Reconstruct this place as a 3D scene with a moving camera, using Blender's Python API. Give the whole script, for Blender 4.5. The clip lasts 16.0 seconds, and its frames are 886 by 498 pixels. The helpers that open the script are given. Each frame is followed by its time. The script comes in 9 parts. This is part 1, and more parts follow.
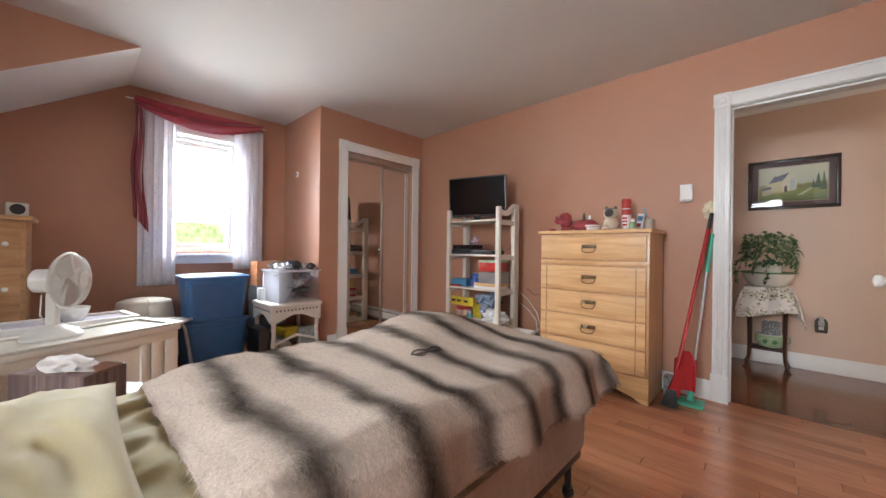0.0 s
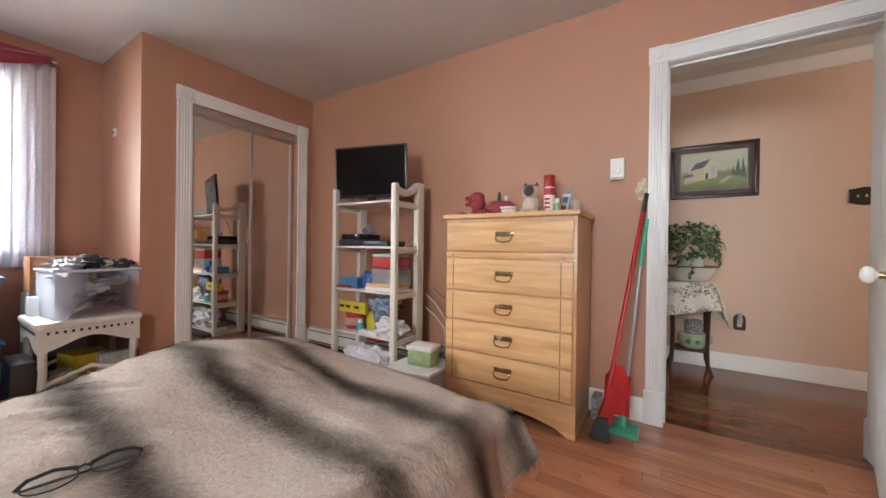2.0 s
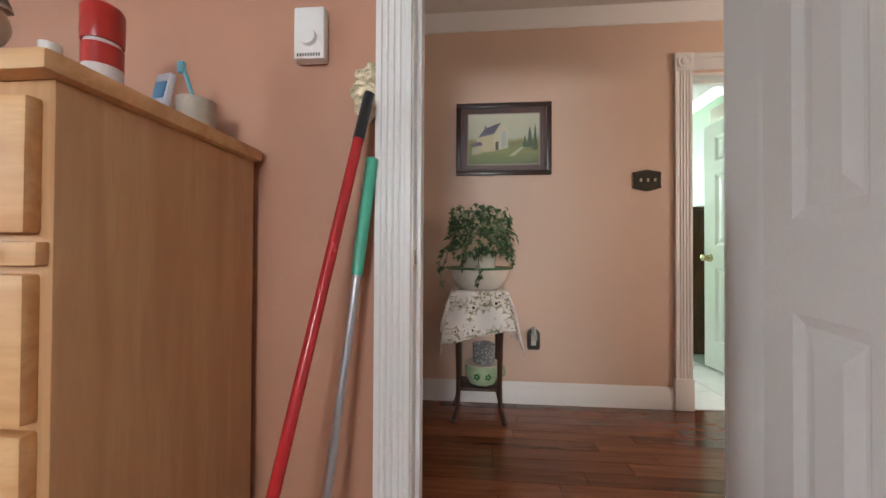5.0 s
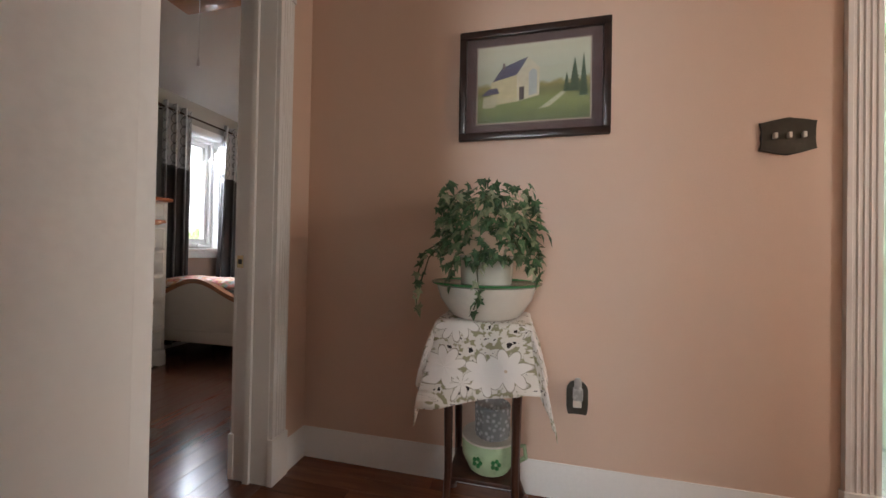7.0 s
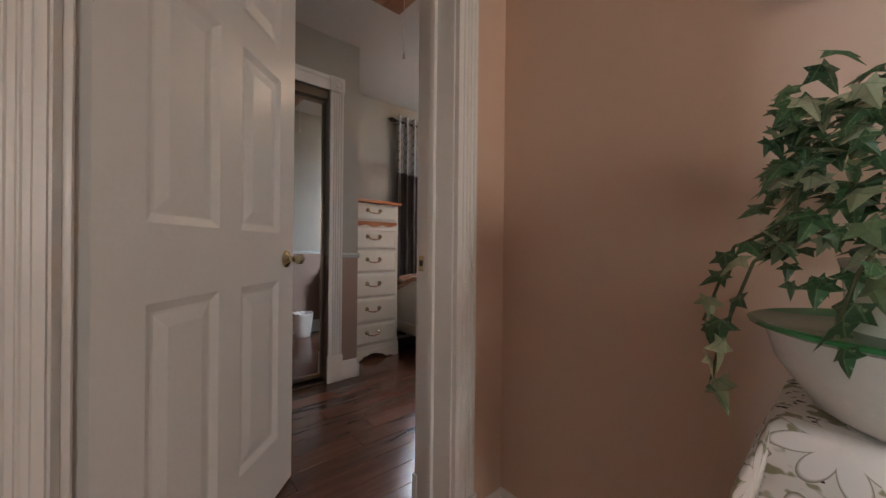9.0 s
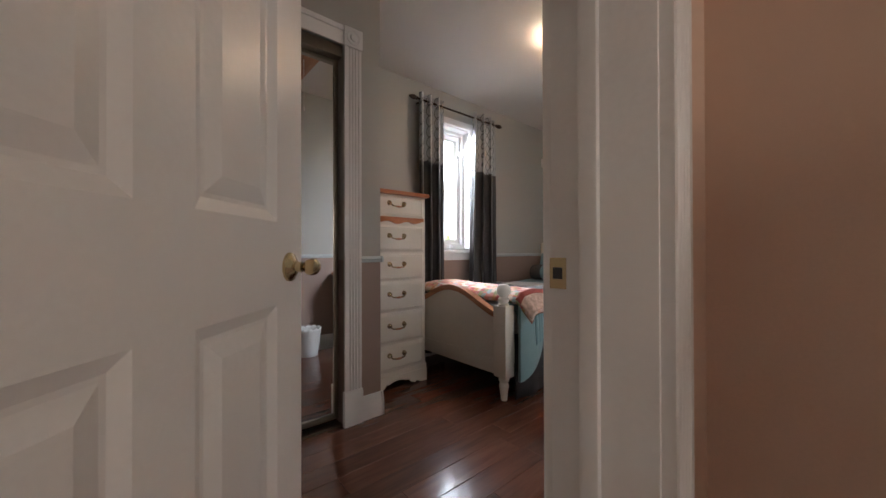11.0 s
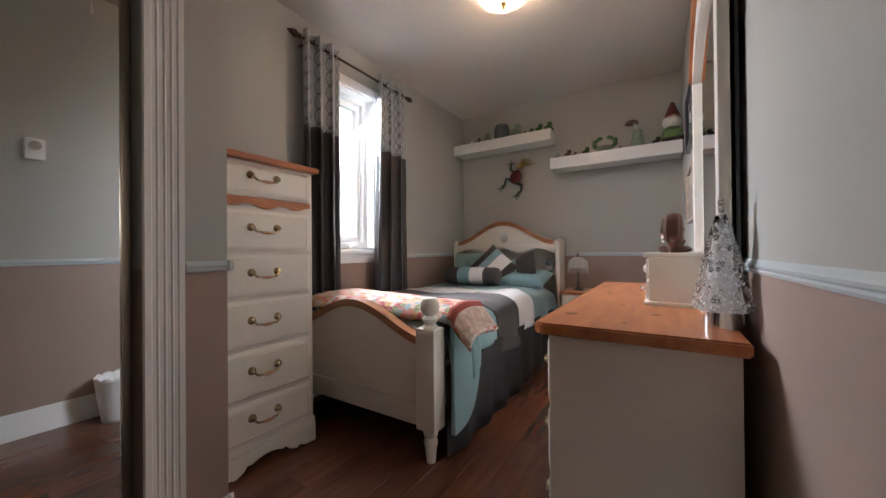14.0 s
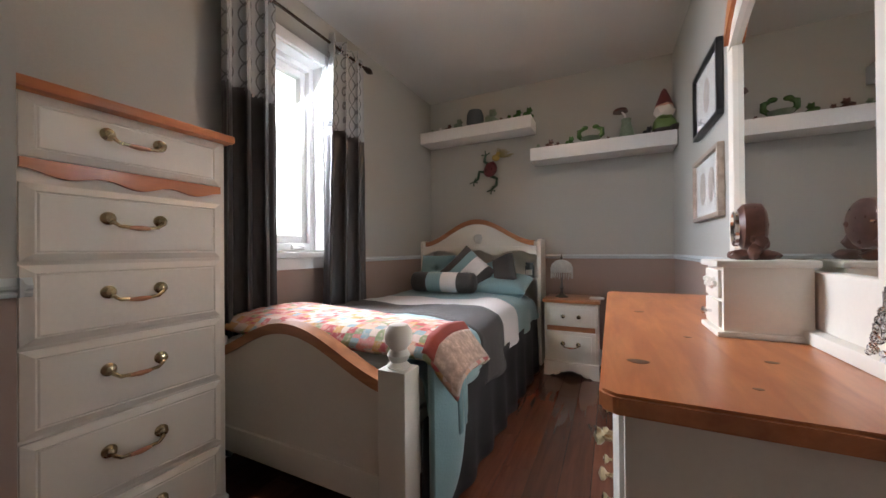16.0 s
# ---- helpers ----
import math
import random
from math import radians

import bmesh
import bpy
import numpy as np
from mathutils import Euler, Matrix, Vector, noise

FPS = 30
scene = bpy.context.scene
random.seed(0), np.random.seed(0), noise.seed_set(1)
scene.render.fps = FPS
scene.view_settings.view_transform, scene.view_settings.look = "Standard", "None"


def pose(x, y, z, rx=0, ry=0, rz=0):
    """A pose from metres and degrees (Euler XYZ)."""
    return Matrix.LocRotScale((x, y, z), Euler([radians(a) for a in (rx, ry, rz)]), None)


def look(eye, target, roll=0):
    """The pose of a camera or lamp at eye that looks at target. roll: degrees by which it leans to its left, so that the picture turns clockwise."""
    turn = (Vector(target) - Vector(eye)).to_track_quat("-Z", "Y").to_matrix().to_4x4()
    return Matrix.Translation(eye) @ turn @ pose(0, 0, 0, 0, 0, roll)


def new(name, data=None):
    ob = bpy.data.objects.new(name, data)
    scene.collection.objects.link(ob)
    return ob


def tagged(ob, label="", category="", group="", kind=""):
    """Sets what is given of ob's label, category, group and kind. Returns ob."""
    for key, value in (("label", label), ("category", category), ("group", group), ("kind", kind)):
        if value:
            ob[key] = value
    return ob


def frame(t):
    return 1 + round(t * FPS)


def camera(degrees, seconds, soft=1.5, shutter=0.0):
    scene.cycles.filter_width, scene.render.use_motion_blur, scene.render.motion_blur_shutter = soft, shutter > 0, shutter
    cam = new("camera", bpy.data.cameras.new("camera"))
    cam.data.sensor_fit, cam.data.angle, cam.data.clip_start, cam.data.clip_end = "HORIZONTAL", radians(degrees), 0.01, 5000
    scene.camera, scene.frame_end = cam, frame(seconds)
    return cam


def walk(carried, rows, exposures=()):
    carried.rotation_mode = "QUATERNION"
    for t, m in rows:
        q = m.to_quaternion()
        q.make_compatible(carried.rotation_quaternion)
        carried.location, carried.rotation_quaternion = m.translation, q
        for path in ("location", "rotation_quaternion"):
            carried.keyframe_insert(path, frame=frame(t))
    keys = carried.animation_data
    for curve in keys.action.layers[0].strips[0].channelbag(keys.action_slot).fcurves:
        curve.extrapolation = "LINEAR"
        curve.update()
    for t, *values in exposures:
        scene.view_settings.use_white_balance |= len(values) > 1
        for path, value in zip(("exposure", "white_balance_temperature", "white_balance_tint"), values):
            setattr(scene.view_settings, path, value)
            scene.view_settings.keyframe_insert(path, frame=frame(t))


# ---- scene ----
cam = camera(103.7, 16.0)
PATH = [
    (0, (-0.009, -0.033, 1.032), (-1.384, 1.419, 1.032), 0.7),
    (0.5, (-0.081, 0.078, 1.029), (-1.389, 1.590, 1.024), 0.7),
    (1, (-0.132, 0.263, 1.012), (-1.390, 1.818, 1.009), 0.6),
    (1.5, (-0.189, 0.487, 0.994), (-1.387, 2.088, 0.989), 0.7),
    (2, (-0.233, 0.726, 0.982), (-1.302, 2.416, 0.974), 0.8),
    (2.5, (-0.227, 0.952, 0.951), (-1.054, 2.773, 0.944), 1.1),
    (3, (-0.193, 1.241, 0.939), (-0.794, 3.149, 0.940), 1.0),
    (3.5, (-0.133, 1.471, 0.912), (-0.588, 3.419, 0.928), 0.9),
    (4, (-0.126, 1.732, 0.936), (-0.437, 3.708, 0.935), 1.2),
    (4.5, (-0.091, 1.953, 0.926), (-0.323, 3.939, 0.950), 0.7),
    (5, (-0.084, 2.217, 0.944), (-0.248, 4.210, 0.965), 0.3),
    (5.2, (-0.064, 2.299, 0.943), (-0.223, 4.293, 0.963), 0.3),
    (7.3, (0.099, 3.052, 0.966), (-0.491, 4.963, 0.980), 0.9),
    (7.5, (0.078, 3.089, 0.964), (-0.618, 4.964, 0.967), 0.7),
    (8, (0.033, 3.251, 0.964), (-0.962, 4.986, 0.960), 0.7),
    (8.5, (-0.047, 3.383, 0.966), (-1.337, 4.912, 0.966), 0.6),
    (9, (-0.137, 3.498, 0.962), (-1.644, 4.813, 0.957), 0.6),
    (9.2, (-0.192, 3.539, 0.968), (-1.752, 4.791, 0.961), 0.9),
    (11.3, (-0.792, 3.751, 0.947), (-2.301, 5.064, 0.956), -0.3),
    (11.5, (-0.814, 3.811, 0.951), (-2.322, 5.125, 0.955), -0.5),
    (12, (-0.910, 3.849, 0.948), (-2.339, 5.248, 0.953), -0.2),
    (12.5, (-0.993, 3.908, 0.945), (-2.338, 5.388, 0.954), -0.2),
    (13, (-1.073, 3.973, 0.948), (-2.334, 5.526, 0.956), -0.3),
    (13.5, (-1.182, 4.044, 0.949), (-2.347, 5.670, 0.960), -0.2),
    (14, (-1.281, 4.128, 0.945), (-2.349, 5.819, 0.955), -0.5),
    (14.5, (-1.373, 4.210, 0.942), (-2.356, 5.952, 0.951), -0.5),
    (15, (-1.461, 4.306, 0.952), (-2.377, 6.084, 0.960), -0.5),
    (15.5, (-1.525, 4.399, 0.956), (-2.408, 6.194, 0.967), -0.5),
    (16, (-1.571, 4.503, 0.961), (-2.440, 6.304, 0.970), -0.5),
]
EXPOSURES = [(0.0, 0.12), (2.0, 0.2), (3.5, 0.2), (4.5, 0.05), (5.0, 0.12), (7.5, 0.08), (9.0, 0.3), (11.5, 0.36), (13.5, 0.54), (14.5, 0.46), (16.0, 0.43)]
walk(cam, [(t, look(eye, target, roll)) for t, eye, target, roll in PATH], EXPOSURES)

# ---- world and large lights ----
world = bpy.data.worlds.new("sky")
scene.world = world
world.use_nodes = True
sky = world.node_tree.nodes.new("ShaderNodeTexSky")
sky.sky_type, sky.sun_disc = "NISHITA", False
sky.sun_elevation, sky.sun_rotation = radians(48), radians(200)
background = world.node_tree.nodes["Background"]
background.inputs["Strength"].default_value = 0.15
world.node_tree.links.new(sky.outputs["Color"], background.inputs["Color"])


def lamp(name, kind, m, watts, colour, size=(1, 1), spread=180):
    data = bpy.data.lights.new(name, kind)
    data.energy, data.color = watts, colour
    if kind == "AREA":
        data.shape, data.size, data.size_y = "RECTANGLE", *size
        data.spread = radians(spread)
    ob = new(name, data)
    ob.matrix_world = m
    return ob


sun = lamp("sun", "SUN", look((0, 0, 20), (6, 8, 0)), 1.0, (1, 0.95, 0.88))
sun.data.angle = radians(12)
DAY = (0.88, 0.95, 1.0)
lamp("daylight", "AREA", look((-4.47, 0.87, 1.72), (0, 0.87, -0.5)), 132, DAY, (0.72, 0.95), 125)
lamp("daylight", "AREA", look((-0.45, -2.22, 1.8), (-1.2, 3, 0.9)), 46, DAY, (1.2, 0.9), 115)
lamp("daylight", "AREA", look((-3.44, 5.97, 1.74), (-0.6, 6.6, -0.5)), 44, (0.90, 0.95, 1.08), (0.5, 0.98), 110)
lamp("daylight", "AREA", look((1.5, 7.52, 1.6), (1.5, 3, 0.9)), 80, DAY, (0.8, 1.1))
# added fill lamp at the hall's unseen east end, brightens its west wall
lamp("daylight", "AREA", look((3.02, 3.365, 1.5), (0, 4.1, 1.2)), 23, (1.0, 0.90, 0.82), (0.26, 1.1))


# ---- builders ----
def bm_new():
    return bmesh.new()


def box(bm, x0, x1, y0, y1, z0, z1, bev=0.0):
    """Adds a box between two corners, its edges rounded by bev."""
    made = bmesh.ops.create_cube(bm, size=1.0)["verts"]
    for v in made:
        v.co = Vector(((x0 + x1) / 2 + v.co.x * (x1 - x0), (y0 + y1) / 2 + v.co.y * (y1 - y0), (z0 + z1) / 2 + v.co.z * (z1 - z0)))
    if bev:
        edges = list({e for v in made for e in v.link_edges})
        bmesh.ops.bevel(bm, geom=edges, offset=bev, segments=2, affect="EDGES", profile=0.6)
    return bm


def boxed(x0, x1, y0, y1, z0, z1, bev=0.0):
    return box(bm_new(), x0, x1, y0, y1, z0, z1, bev)


def lathe(bm, profile, at=(0, 0, 0), seg=24, m=None):
    """Adds a body turned about z from (radius, height) pairs."""
    rings = []
    for r, z in profile:
        ring = []
        for k in range(seg):
            a = 2 * math.pi * k / seg
            p = Vector((r * math.cos(a), r * math.sin(a), z))
            p = (m @ p if m else p) + Vector(at)
            ring.append(bm.verts.new(p))
        rings.append(ring)
    for a, b in zip(rings, rings[1:]):
        for k in range(seg):
            bm.faces.new((a[k], a[(k + 1) % seg], b[(k + 1) % seg], b[k]))
    if profile[0][0] > 1e-5:
        bm.faces.new(rings[0][::-1])
    if profile[-1][0] > 1e-5:
        bm.faces.new(rings[-1])
    return bm


def tube(bm, pts, r, seg=8, closed=False):
    """Adds a round bar along points; r is one radius or one for each point."""
    pts = [Vector(p) for p in pts]
    n = len(pts)
    radii = r if isinstance(r, (list, tuple)) else [r] * n
    rings, side = [], None
    for i, p in enumerate(pts):
        a, b = pts[i - 1 if i or closed else 0], pts[(i + 1) % n if i < n - 1 or closed else n - 1]
        d = (b - a).normalized()
        if side is None:
            side = d.orthogonal().normalized()
        side = (side - d * side.dot(d)).normalized()
        up = d.cross(side)
        rings.append([bm.verts.new(p + radii[i] * (math.cos(2 * math.pi * k / seg) * side + math.sin(2 * math.pi * k / seg) * up)) for k in range(seg)])
    pairs = list(zip(rings, rings[1:])) + ([(rings[-1], rings[0])] if closed else [])
    for a, b in pairs:
        for k in range(seg):
            bm.faces.new((a[k], a[(k + 1) % seg], b[(k + 1) % seg], b[k]))
    if not closed:
        bm.faces.new(rings[0][::-1])
        bm.faces.new(rings[-1])
    return bm


def prism(bm, outline, a, b, axis="y"):
    """Adds an outline pulled from a to b along an axis. For y the outline is (x, z), for x (y, z), for z (x, y)."""
    def put(u, v, w):
        return {"x": (w, u, v), "y": (u, w, v), "z": (u, v, w)}[axis]
    low = [bm.verts.new(put(u, v, a)) for u, v in outline]
    high = [bm.verts.new(put(u, v, b)) for u, v in outline]
    n = len(outline)
    bm.faces.new(low[::-1])
    bm.faces.new(high)
    for k in range(n):
        bm.faces.new((low[k], low[(k + 1) % n], high[(k + 1) % n], high[k]))
    return bm


def sheet(bm, nu, nv, f):
    """Adds a grid of points f(u, v) with u and v from 0 to 1."""
    grid = [[bm.verts.new(f(i / nu, j / nv)) for j in range(nv + 1)] for i in range(nu + 1)]
    for i in range(nu):
        for j in range(nv):
            bm.faces.new((grid[i][j], grid[i + 1][j], grid[i + 1][j + 1], grid[i][j + 1]))
    return bm


def ball(bm, at, r, scale=(1, 1, 1), sub=2, lump=0.0, turn=None):
    made = bmesh.ops.create_icosphere(bm, subdivisions=sub, radius=1.0)["verts"]
    for v in made:
        d = v.co.copy()
        k = r * (1 + lump * noise.noise(d * 2.3 + Vector(at) * 7))
        p = Vector((d.x * scale[0], d.y * scale[1], d.z * scale[2])) * k
        v.co = Vector(at) + (turn @ p if turn else p)
    return bm


def part(name, bm, material, parent=None, label="", smooth=None, thick=0.0):
    """Links a bmesh as one mesh object under a thing or part."""
    bmesh.ops.recalc_face_normals(bm, faces=bm.faces[:])
    data = bpy.data.meshes.new(name)
    bm.to_mesh(data)
    bm.free()
    data.materials.append(material)
    for p in data.polygons:
        p.use_smooth = True
    if smooth is None:
        smooth = 35
    data.set_sharp_from_angle(angle=radians(smooth))
    ob = new(name, data)
    if parent:
        ob.parent = parent
    if label:
        ob["label"] = label
    if thick:
        mod = ob.modifiers.new("thick", "SOLIDIFY")
        mod.thickness, mod.offset = thick, 0
    return ob


def thing(name, x, y, z, label, category, rz=0.0, group=""):
    ob = new(name)
    ob.empty_display_size = 0.05
    ob.matrix_world = pose(x, y, z, 0, 0, rz)
    return tagged(ob, label, category, group)


def solid(name, bm, material, label, category, kind="", **more):
    return tagged(part(name, bm, material, **more), label, category, kind=kind)


# ---- materials ----
def nodes_of(name):
    m = bpy.data.materials.new(name)
    m.use_nodes = True
    t = m.node_tree
    return m, t, t.nodes["Principled BSDF"]


def add(t, kind, **values):
    n = t.nodes.new(kind)
    for k, v in values.items():
        n.inputs[k.replace("_", " ")].default_value = v
    return n


def coords(t, scale=(1, 1, 1), local=False):
    geo = t.nodes.new("ShaderNodeTexCoord" if local else "ShaderNodeNewGeometry")
    mp = t.nodes.new("ShaderNodeMapping")
    mp.inputs["Scale"].default_value = scale
    t.links.new(geo.outputs["Object" if local else "Position"], mp.inputs["Vector"])
    return mp.outputs["Vector"]


def mixed(t, fac, a, b):
    n = t.nodes.new("ShaderNodeMix")
    n.data_type = "RGBA"
    for key, v in (("A", a), ("B", b)):
        if isinstance(v, tuple):
            n.inputs[{"A": 6, "B": 7}[key]].default_value = (*v[:3], 1)
        else:
            t.links.new(v, n.inputs[{"A": 6, "B": 7}[key]])
    if isinstance(fac, float):
        n.inputs[0].default_value = fac
    else:
        t.links.new(fac, n.inputs[0])
    return n.outputs[2]


def ramp(t, source, lo, hi):
    n = t.nodes.new("ShaderNodeMapRange")
    n.inputs["From Min"].default_value, n.inputs["From Max"].default_value = lo, hi
    t.links.new(source, n.inputs["Value"])
    return n.outputs["Result"]


def surface(name, colour, rough=0.5, vary=0.12, scale=6.0, bump=0.1, fine=60.0, metal=0.0, local=False, stretch=(1, 1, 1), coat=0.0, sheen=0.0, depth=0.002):
    """A plain surface with two scales of variation and a fine relief."""
    m, t, b = nodes_of(name)
    v = coords(t, stretch, local)
    big, small = add(t, "ShaderNodeTexNoise", Scale=scale, Detail=4.0), add(t, "ShaderNodeTexNoise", Scale=fine, Detail=3.0)
    for n in (big, small):
        t.links.new(v, n.inputs["Vector"])
    dark, light = tuple(c * (1 - vary) for c in colour), tuple(min(1, c * (1 + vary * 0.6)) for c in colour)
    one = mixed(t, ramp(t, big.outputs["Fac"], 0.3, 0.7), dark, light)
    two = mixed(t, ramp(t, small.outputs["Fac"], 0.35, 0.75), one, tuple(c * (1 - vary * 0.6) for c in colour))
    t.links.new(two, b.inputs["Base Color"])
    r = ramp(t, big.outputs["Fac"], 0.2, 0.8)
    rr = t.nodes.new("ShaderNodeMapRange")
    rr.inputs["To Min"].default_value, rr.inputs["To Max"].default_value = rough * 0.85, min(1, rough * 1.15)
    t.links.new(r, rr.inputs["Value"])
    t.links.new(rr.outputs["Result"], b.inputs["Roughness"])
    b.inputs["Metallic"].default_value = metal
    b.inputs["Coat Weight"].default_value = coat
    b.inputs["Sheen Weight"].default_value = sheen
    if bump:
        bp = add(t, "ShaderNodeBump", Strength=bump, Distance=depth)
        t.links.new(small.outputs["Fac"], bp.inputs["Height"])
        t.links.new(bp.outputs["Normal"], b.inputs["Normal"])
    return m


def wood(name, light, dark, grain=(1, 14, 14), rough=0.35, coat=0.2, each=0.0, knots=0.0):
    """Wood with streaks along the axis that grain stretches least; each: how far pieces differ."""
    m, t, b = nodes_of(name)
    v = coords(t, grain, True)
    info = t.nodes.new("ShaderNodeObjectInfo")
    shift = t.nodes.new("ShaderNodeVectorMath")
    shift.operation = "MULTIPLY_ADD"
    shift.inputs[1].default_value = (1, 1, 1)
    scaled = t.nodes.new("ShaderNodeVectorMath")
    scaled.operation = "SCALE"
    scaled.inputs["Scale"].default_value = 37.0
    comb = t.nodes.new("ShaderNodeCombineXYZ")
    for k in range(3):
        t.links.new(info.outputs["Random"], comb.inputs[k])
    t.links.new(comb.outputs[0], scaled.inputs[0])
    t.links.new(v, shift.inputs[0])
    t.links.new(scaled.outputs[0], shift.inputs[2])
    v = shift.outputs[0]
    big, small = add(t, "ShaderNodeTexNoise", Scale=1.6, Detail=5.0, Distortion=0.6), add(t, "ShaderNodeTexNoise", Scale=9.0, Detail=6.0)
    for n in (big, small):
        t.links.new(v, n.inputs["Vector"])
    one = mixed(t, ramp(t, big.outputs["Fac"], 0.36, 0.68), light, dark)
    soft = tuple((a * 0.75 + d * 0.25) * 0.85 for a, d in zip(light, dark))
    two = mixed(t, ramp(t, small.outputs["Fac"], 0.5, 0.85), one, soft)
    if knots:
        vor = add(t, "ShaderNodeTexVoronoi", Scale=knots)
        t.links.new(coords(t, (1, 1, 1), True), vor.inputs["Vector"])
        two = mixed(t, ramp(t, vor.outputs["Distance"], 0.13, 0.06), two, tuple(c * 0.3 for c in dark))
    if each:
        tone = t.nodes.new("ShaderNodeHueSaturation")
        mr = t.nodes.new("ShaderNodeMapRange")
        mr.inputs["To Min"].default_value, mr.inputs["To Max"].default_value = 1 - each, 1 + each
        t.links.new(info.outputs["Random"], mr.inputs["Value"])
        t.links.new(mr.outputs["Result"], tone.inputs["Value"])
        t.links.new(two, tone.inputs["Color"])
        two = tone.outputs["Color"]
    t.links.new(two, b.inputs["Base Color"])
    b.inputs["Roughness"].default_value, b.inputs["Coat Weight"].default_value, b.inputs["Coat Roughness"].default_value = rough, coat, 0.2
    bp = add(t, "ShaderNodeBump", Strength=0.08, Distance=0.001)
    t.links.new(small.outputs["Fac"], bp.inputs["Height"])
    t.links.new(bp.outputs["Normal"], b.inputs["Normal"])
    return m


def plain(name, colour, rough=0.4, metal=0.0, **more):
    return surface(name, colour, rough, metal=metal, vary=more.pop("vary", 0.06), scale=more.pop("scale", 12.0), bump=more.pop("bump", 0.03), **more)


def clear(name, tint=(1, 1, 1), rough=0.0):
    m, t, b = nodes_of(name)
    b.inputs["Base Color"].default_value = (*tint, 1)
    b.inputs["Transmission Weight"].default_value = 1.0
    b.inputs["Roughness"].default_value, b.inputs["IOR"].default_value = rough, 1.45
    return m


def sheer(name, colour, open_part=0.35, pattern=30.0, see=0.5):
    """Thin cloth that light passes through."""
    m, t, b = nodes_of(name)
    out = t.nodes["Material Output"]
    v = coords(t, (1, 1, 1))
    vor = add(t, "ShaderNodeTexVoronoi", Scale=pattern)
    t.links.new(v, vor.inputs["Vector"])
    wave = add(t, "ShaderNodeTexNoise", Scale=pattern * 0.4, Detail=2.0)
    t.links.new(v, wave.inputs["Vector"])
    trans, tr, mix1, mix2 = (t.nodes.new(k) for k in ("ShaderNodeBsdfTranslucent", "ShaderNodeBsdfTransparent", "ShaderNodeMixShader", "ShaderNodeMixShader"))
    trans.inputs["Color"].default_value = (*colour, 1)
    b.inputs["Base Color"].default_value, b.inputs["Roughness"].default_value = (*colour, 1), 0.8
    mix1.inputs[0].default_value = see
    t.links.new(b.outputs[0], mix1.inputs[1])
    t.links.new(trans.outputs[0], mix1.inputs[2])
    f = t.nodes.new("ShaderNodeMath")
    f.operation = "MULTIPLY"
    f.inputs[1].default_value = open_part
    t.links.new(ramp(t, vor.outputs["Distance"], 0.15, 0.5), f.inputs[0])
    t.links.new(f.outputs[0], mix2.inputs[0])
    t.links.new(mix1.outputs[0], mix2.inputs[1])
    t.links.new(tr.outputs[0], mix2.inputs[2])
    t.links.new(mix2.outputs[0], out.inputs["Surface"])
    return m


def glowing(name, colour, strength):
    m, t, b = nodes_of(name)
    b.inputs["Base Color"].default_value = (*colour, 1)
    b.inputs["Emission Color"].default_value, b.inputs["Emission Strength"].default_value = (*colour, 1), strength
    return m


TERRACOTTA = surface("terracotta_wall_paint", (0.45, 0.226, 0.143), 0.55, 0.06, 1.5, 0.12, 180)
PEACH = surface("peach_wall_paint", (0.685, 0.50, 0.39), 0.5, 0.05, 1.5, 0.1, 180)
GREIGE = surface("grey_wall_paint", (0.44, 0.435, 0.40), 0.55, 0.05, 1.5, 0.1, 180)
TAUPE = surface("taupe_wall_paint", (0.34, 0.245, 0.205), 0.55, 0.05, 1.5, 0.1, 180)
GREEN_WALL = surface("green_wall_paint", (0.50, 0.66, 0.50), 0.5, 0.05, 1.5, 0.1, 180)
CEILING = surface("ceiling_paint", (0.66, 0.63, 0.59), 0.8, 0.04, 2.0, 0.15, 220)
WHITE = surface("white_gloss_paint", (0.80, 0.79, 0.77), 0.32, 0.05, 3.0, 0.06, 90)
CREAM = surface("cream_furniture_paint", (0.78, 0.74, 0.66), 0.35, 0.05, 3.0, 0.05, 90)
MIRROR = plain("mirror_glass", (0.86, 0.88, 0.87), 0.01, 1.0, bump=0.0, vary=0.0)
BRASS = plain("polished_brass", (0.56, 0.45, 0.27), 0.2, 1.0)
OLD_BRASS = plain("antique_brass", (0.50, 0.41, 0.26), 0.26, 1.0, vary=0.3)
CHROME = plain("chrome", (0.8, 0.8, 0.8), 0.12, 1.0)
STEEL = plain("dark_bronze_track", (0.22, 0.19, 0.15), 0.35, 1.0)
BLACK = plain("black_plastic", (0.018, 0.018, 0.02), 0.35)
BLACK_GLOSS = plain("black_gloss", (0.01, 0.01, 0.012), 0.12)
PINE = wood("honey_pine", (0.47, 0.21, 0.10), (0.32, 0.125, 0.055), (2.2, 16, 16), 0.28, 0.35)
PINE_Y = wood("honey_pine_lengthwise", (0.52, 0.195, 0.072), (0.36, 0.11, 0.038), (16, 2.2, 16), 0.30, 0.12, knots=3.2)
MAPLE = wood("maple_veneer", (0.70, 0.43, 0.20), (0.55, 0.29, 0.115), (1.6, 18, 18), 0.5, 0.05)
MAPLE_Z = wood("maple_veneer_upright", (0.58, 0.34, 0.16), (0.50, 0.27, 0.12), (18, 18, 1.6), 0.38, 0.15)
DARK_WOOD = wood("dark_walnut", (0.075, 0.03, 0.018), (0.03, 0.012, 0.008), (14, 14, 1.6), 0.35, 0.2)
CHERRY = wood("dark_cherry", (0.16, 0.055, 0.028), (0.07, 0.022, 0.012), (14, 14, 1.6), 0.35, 0.2)
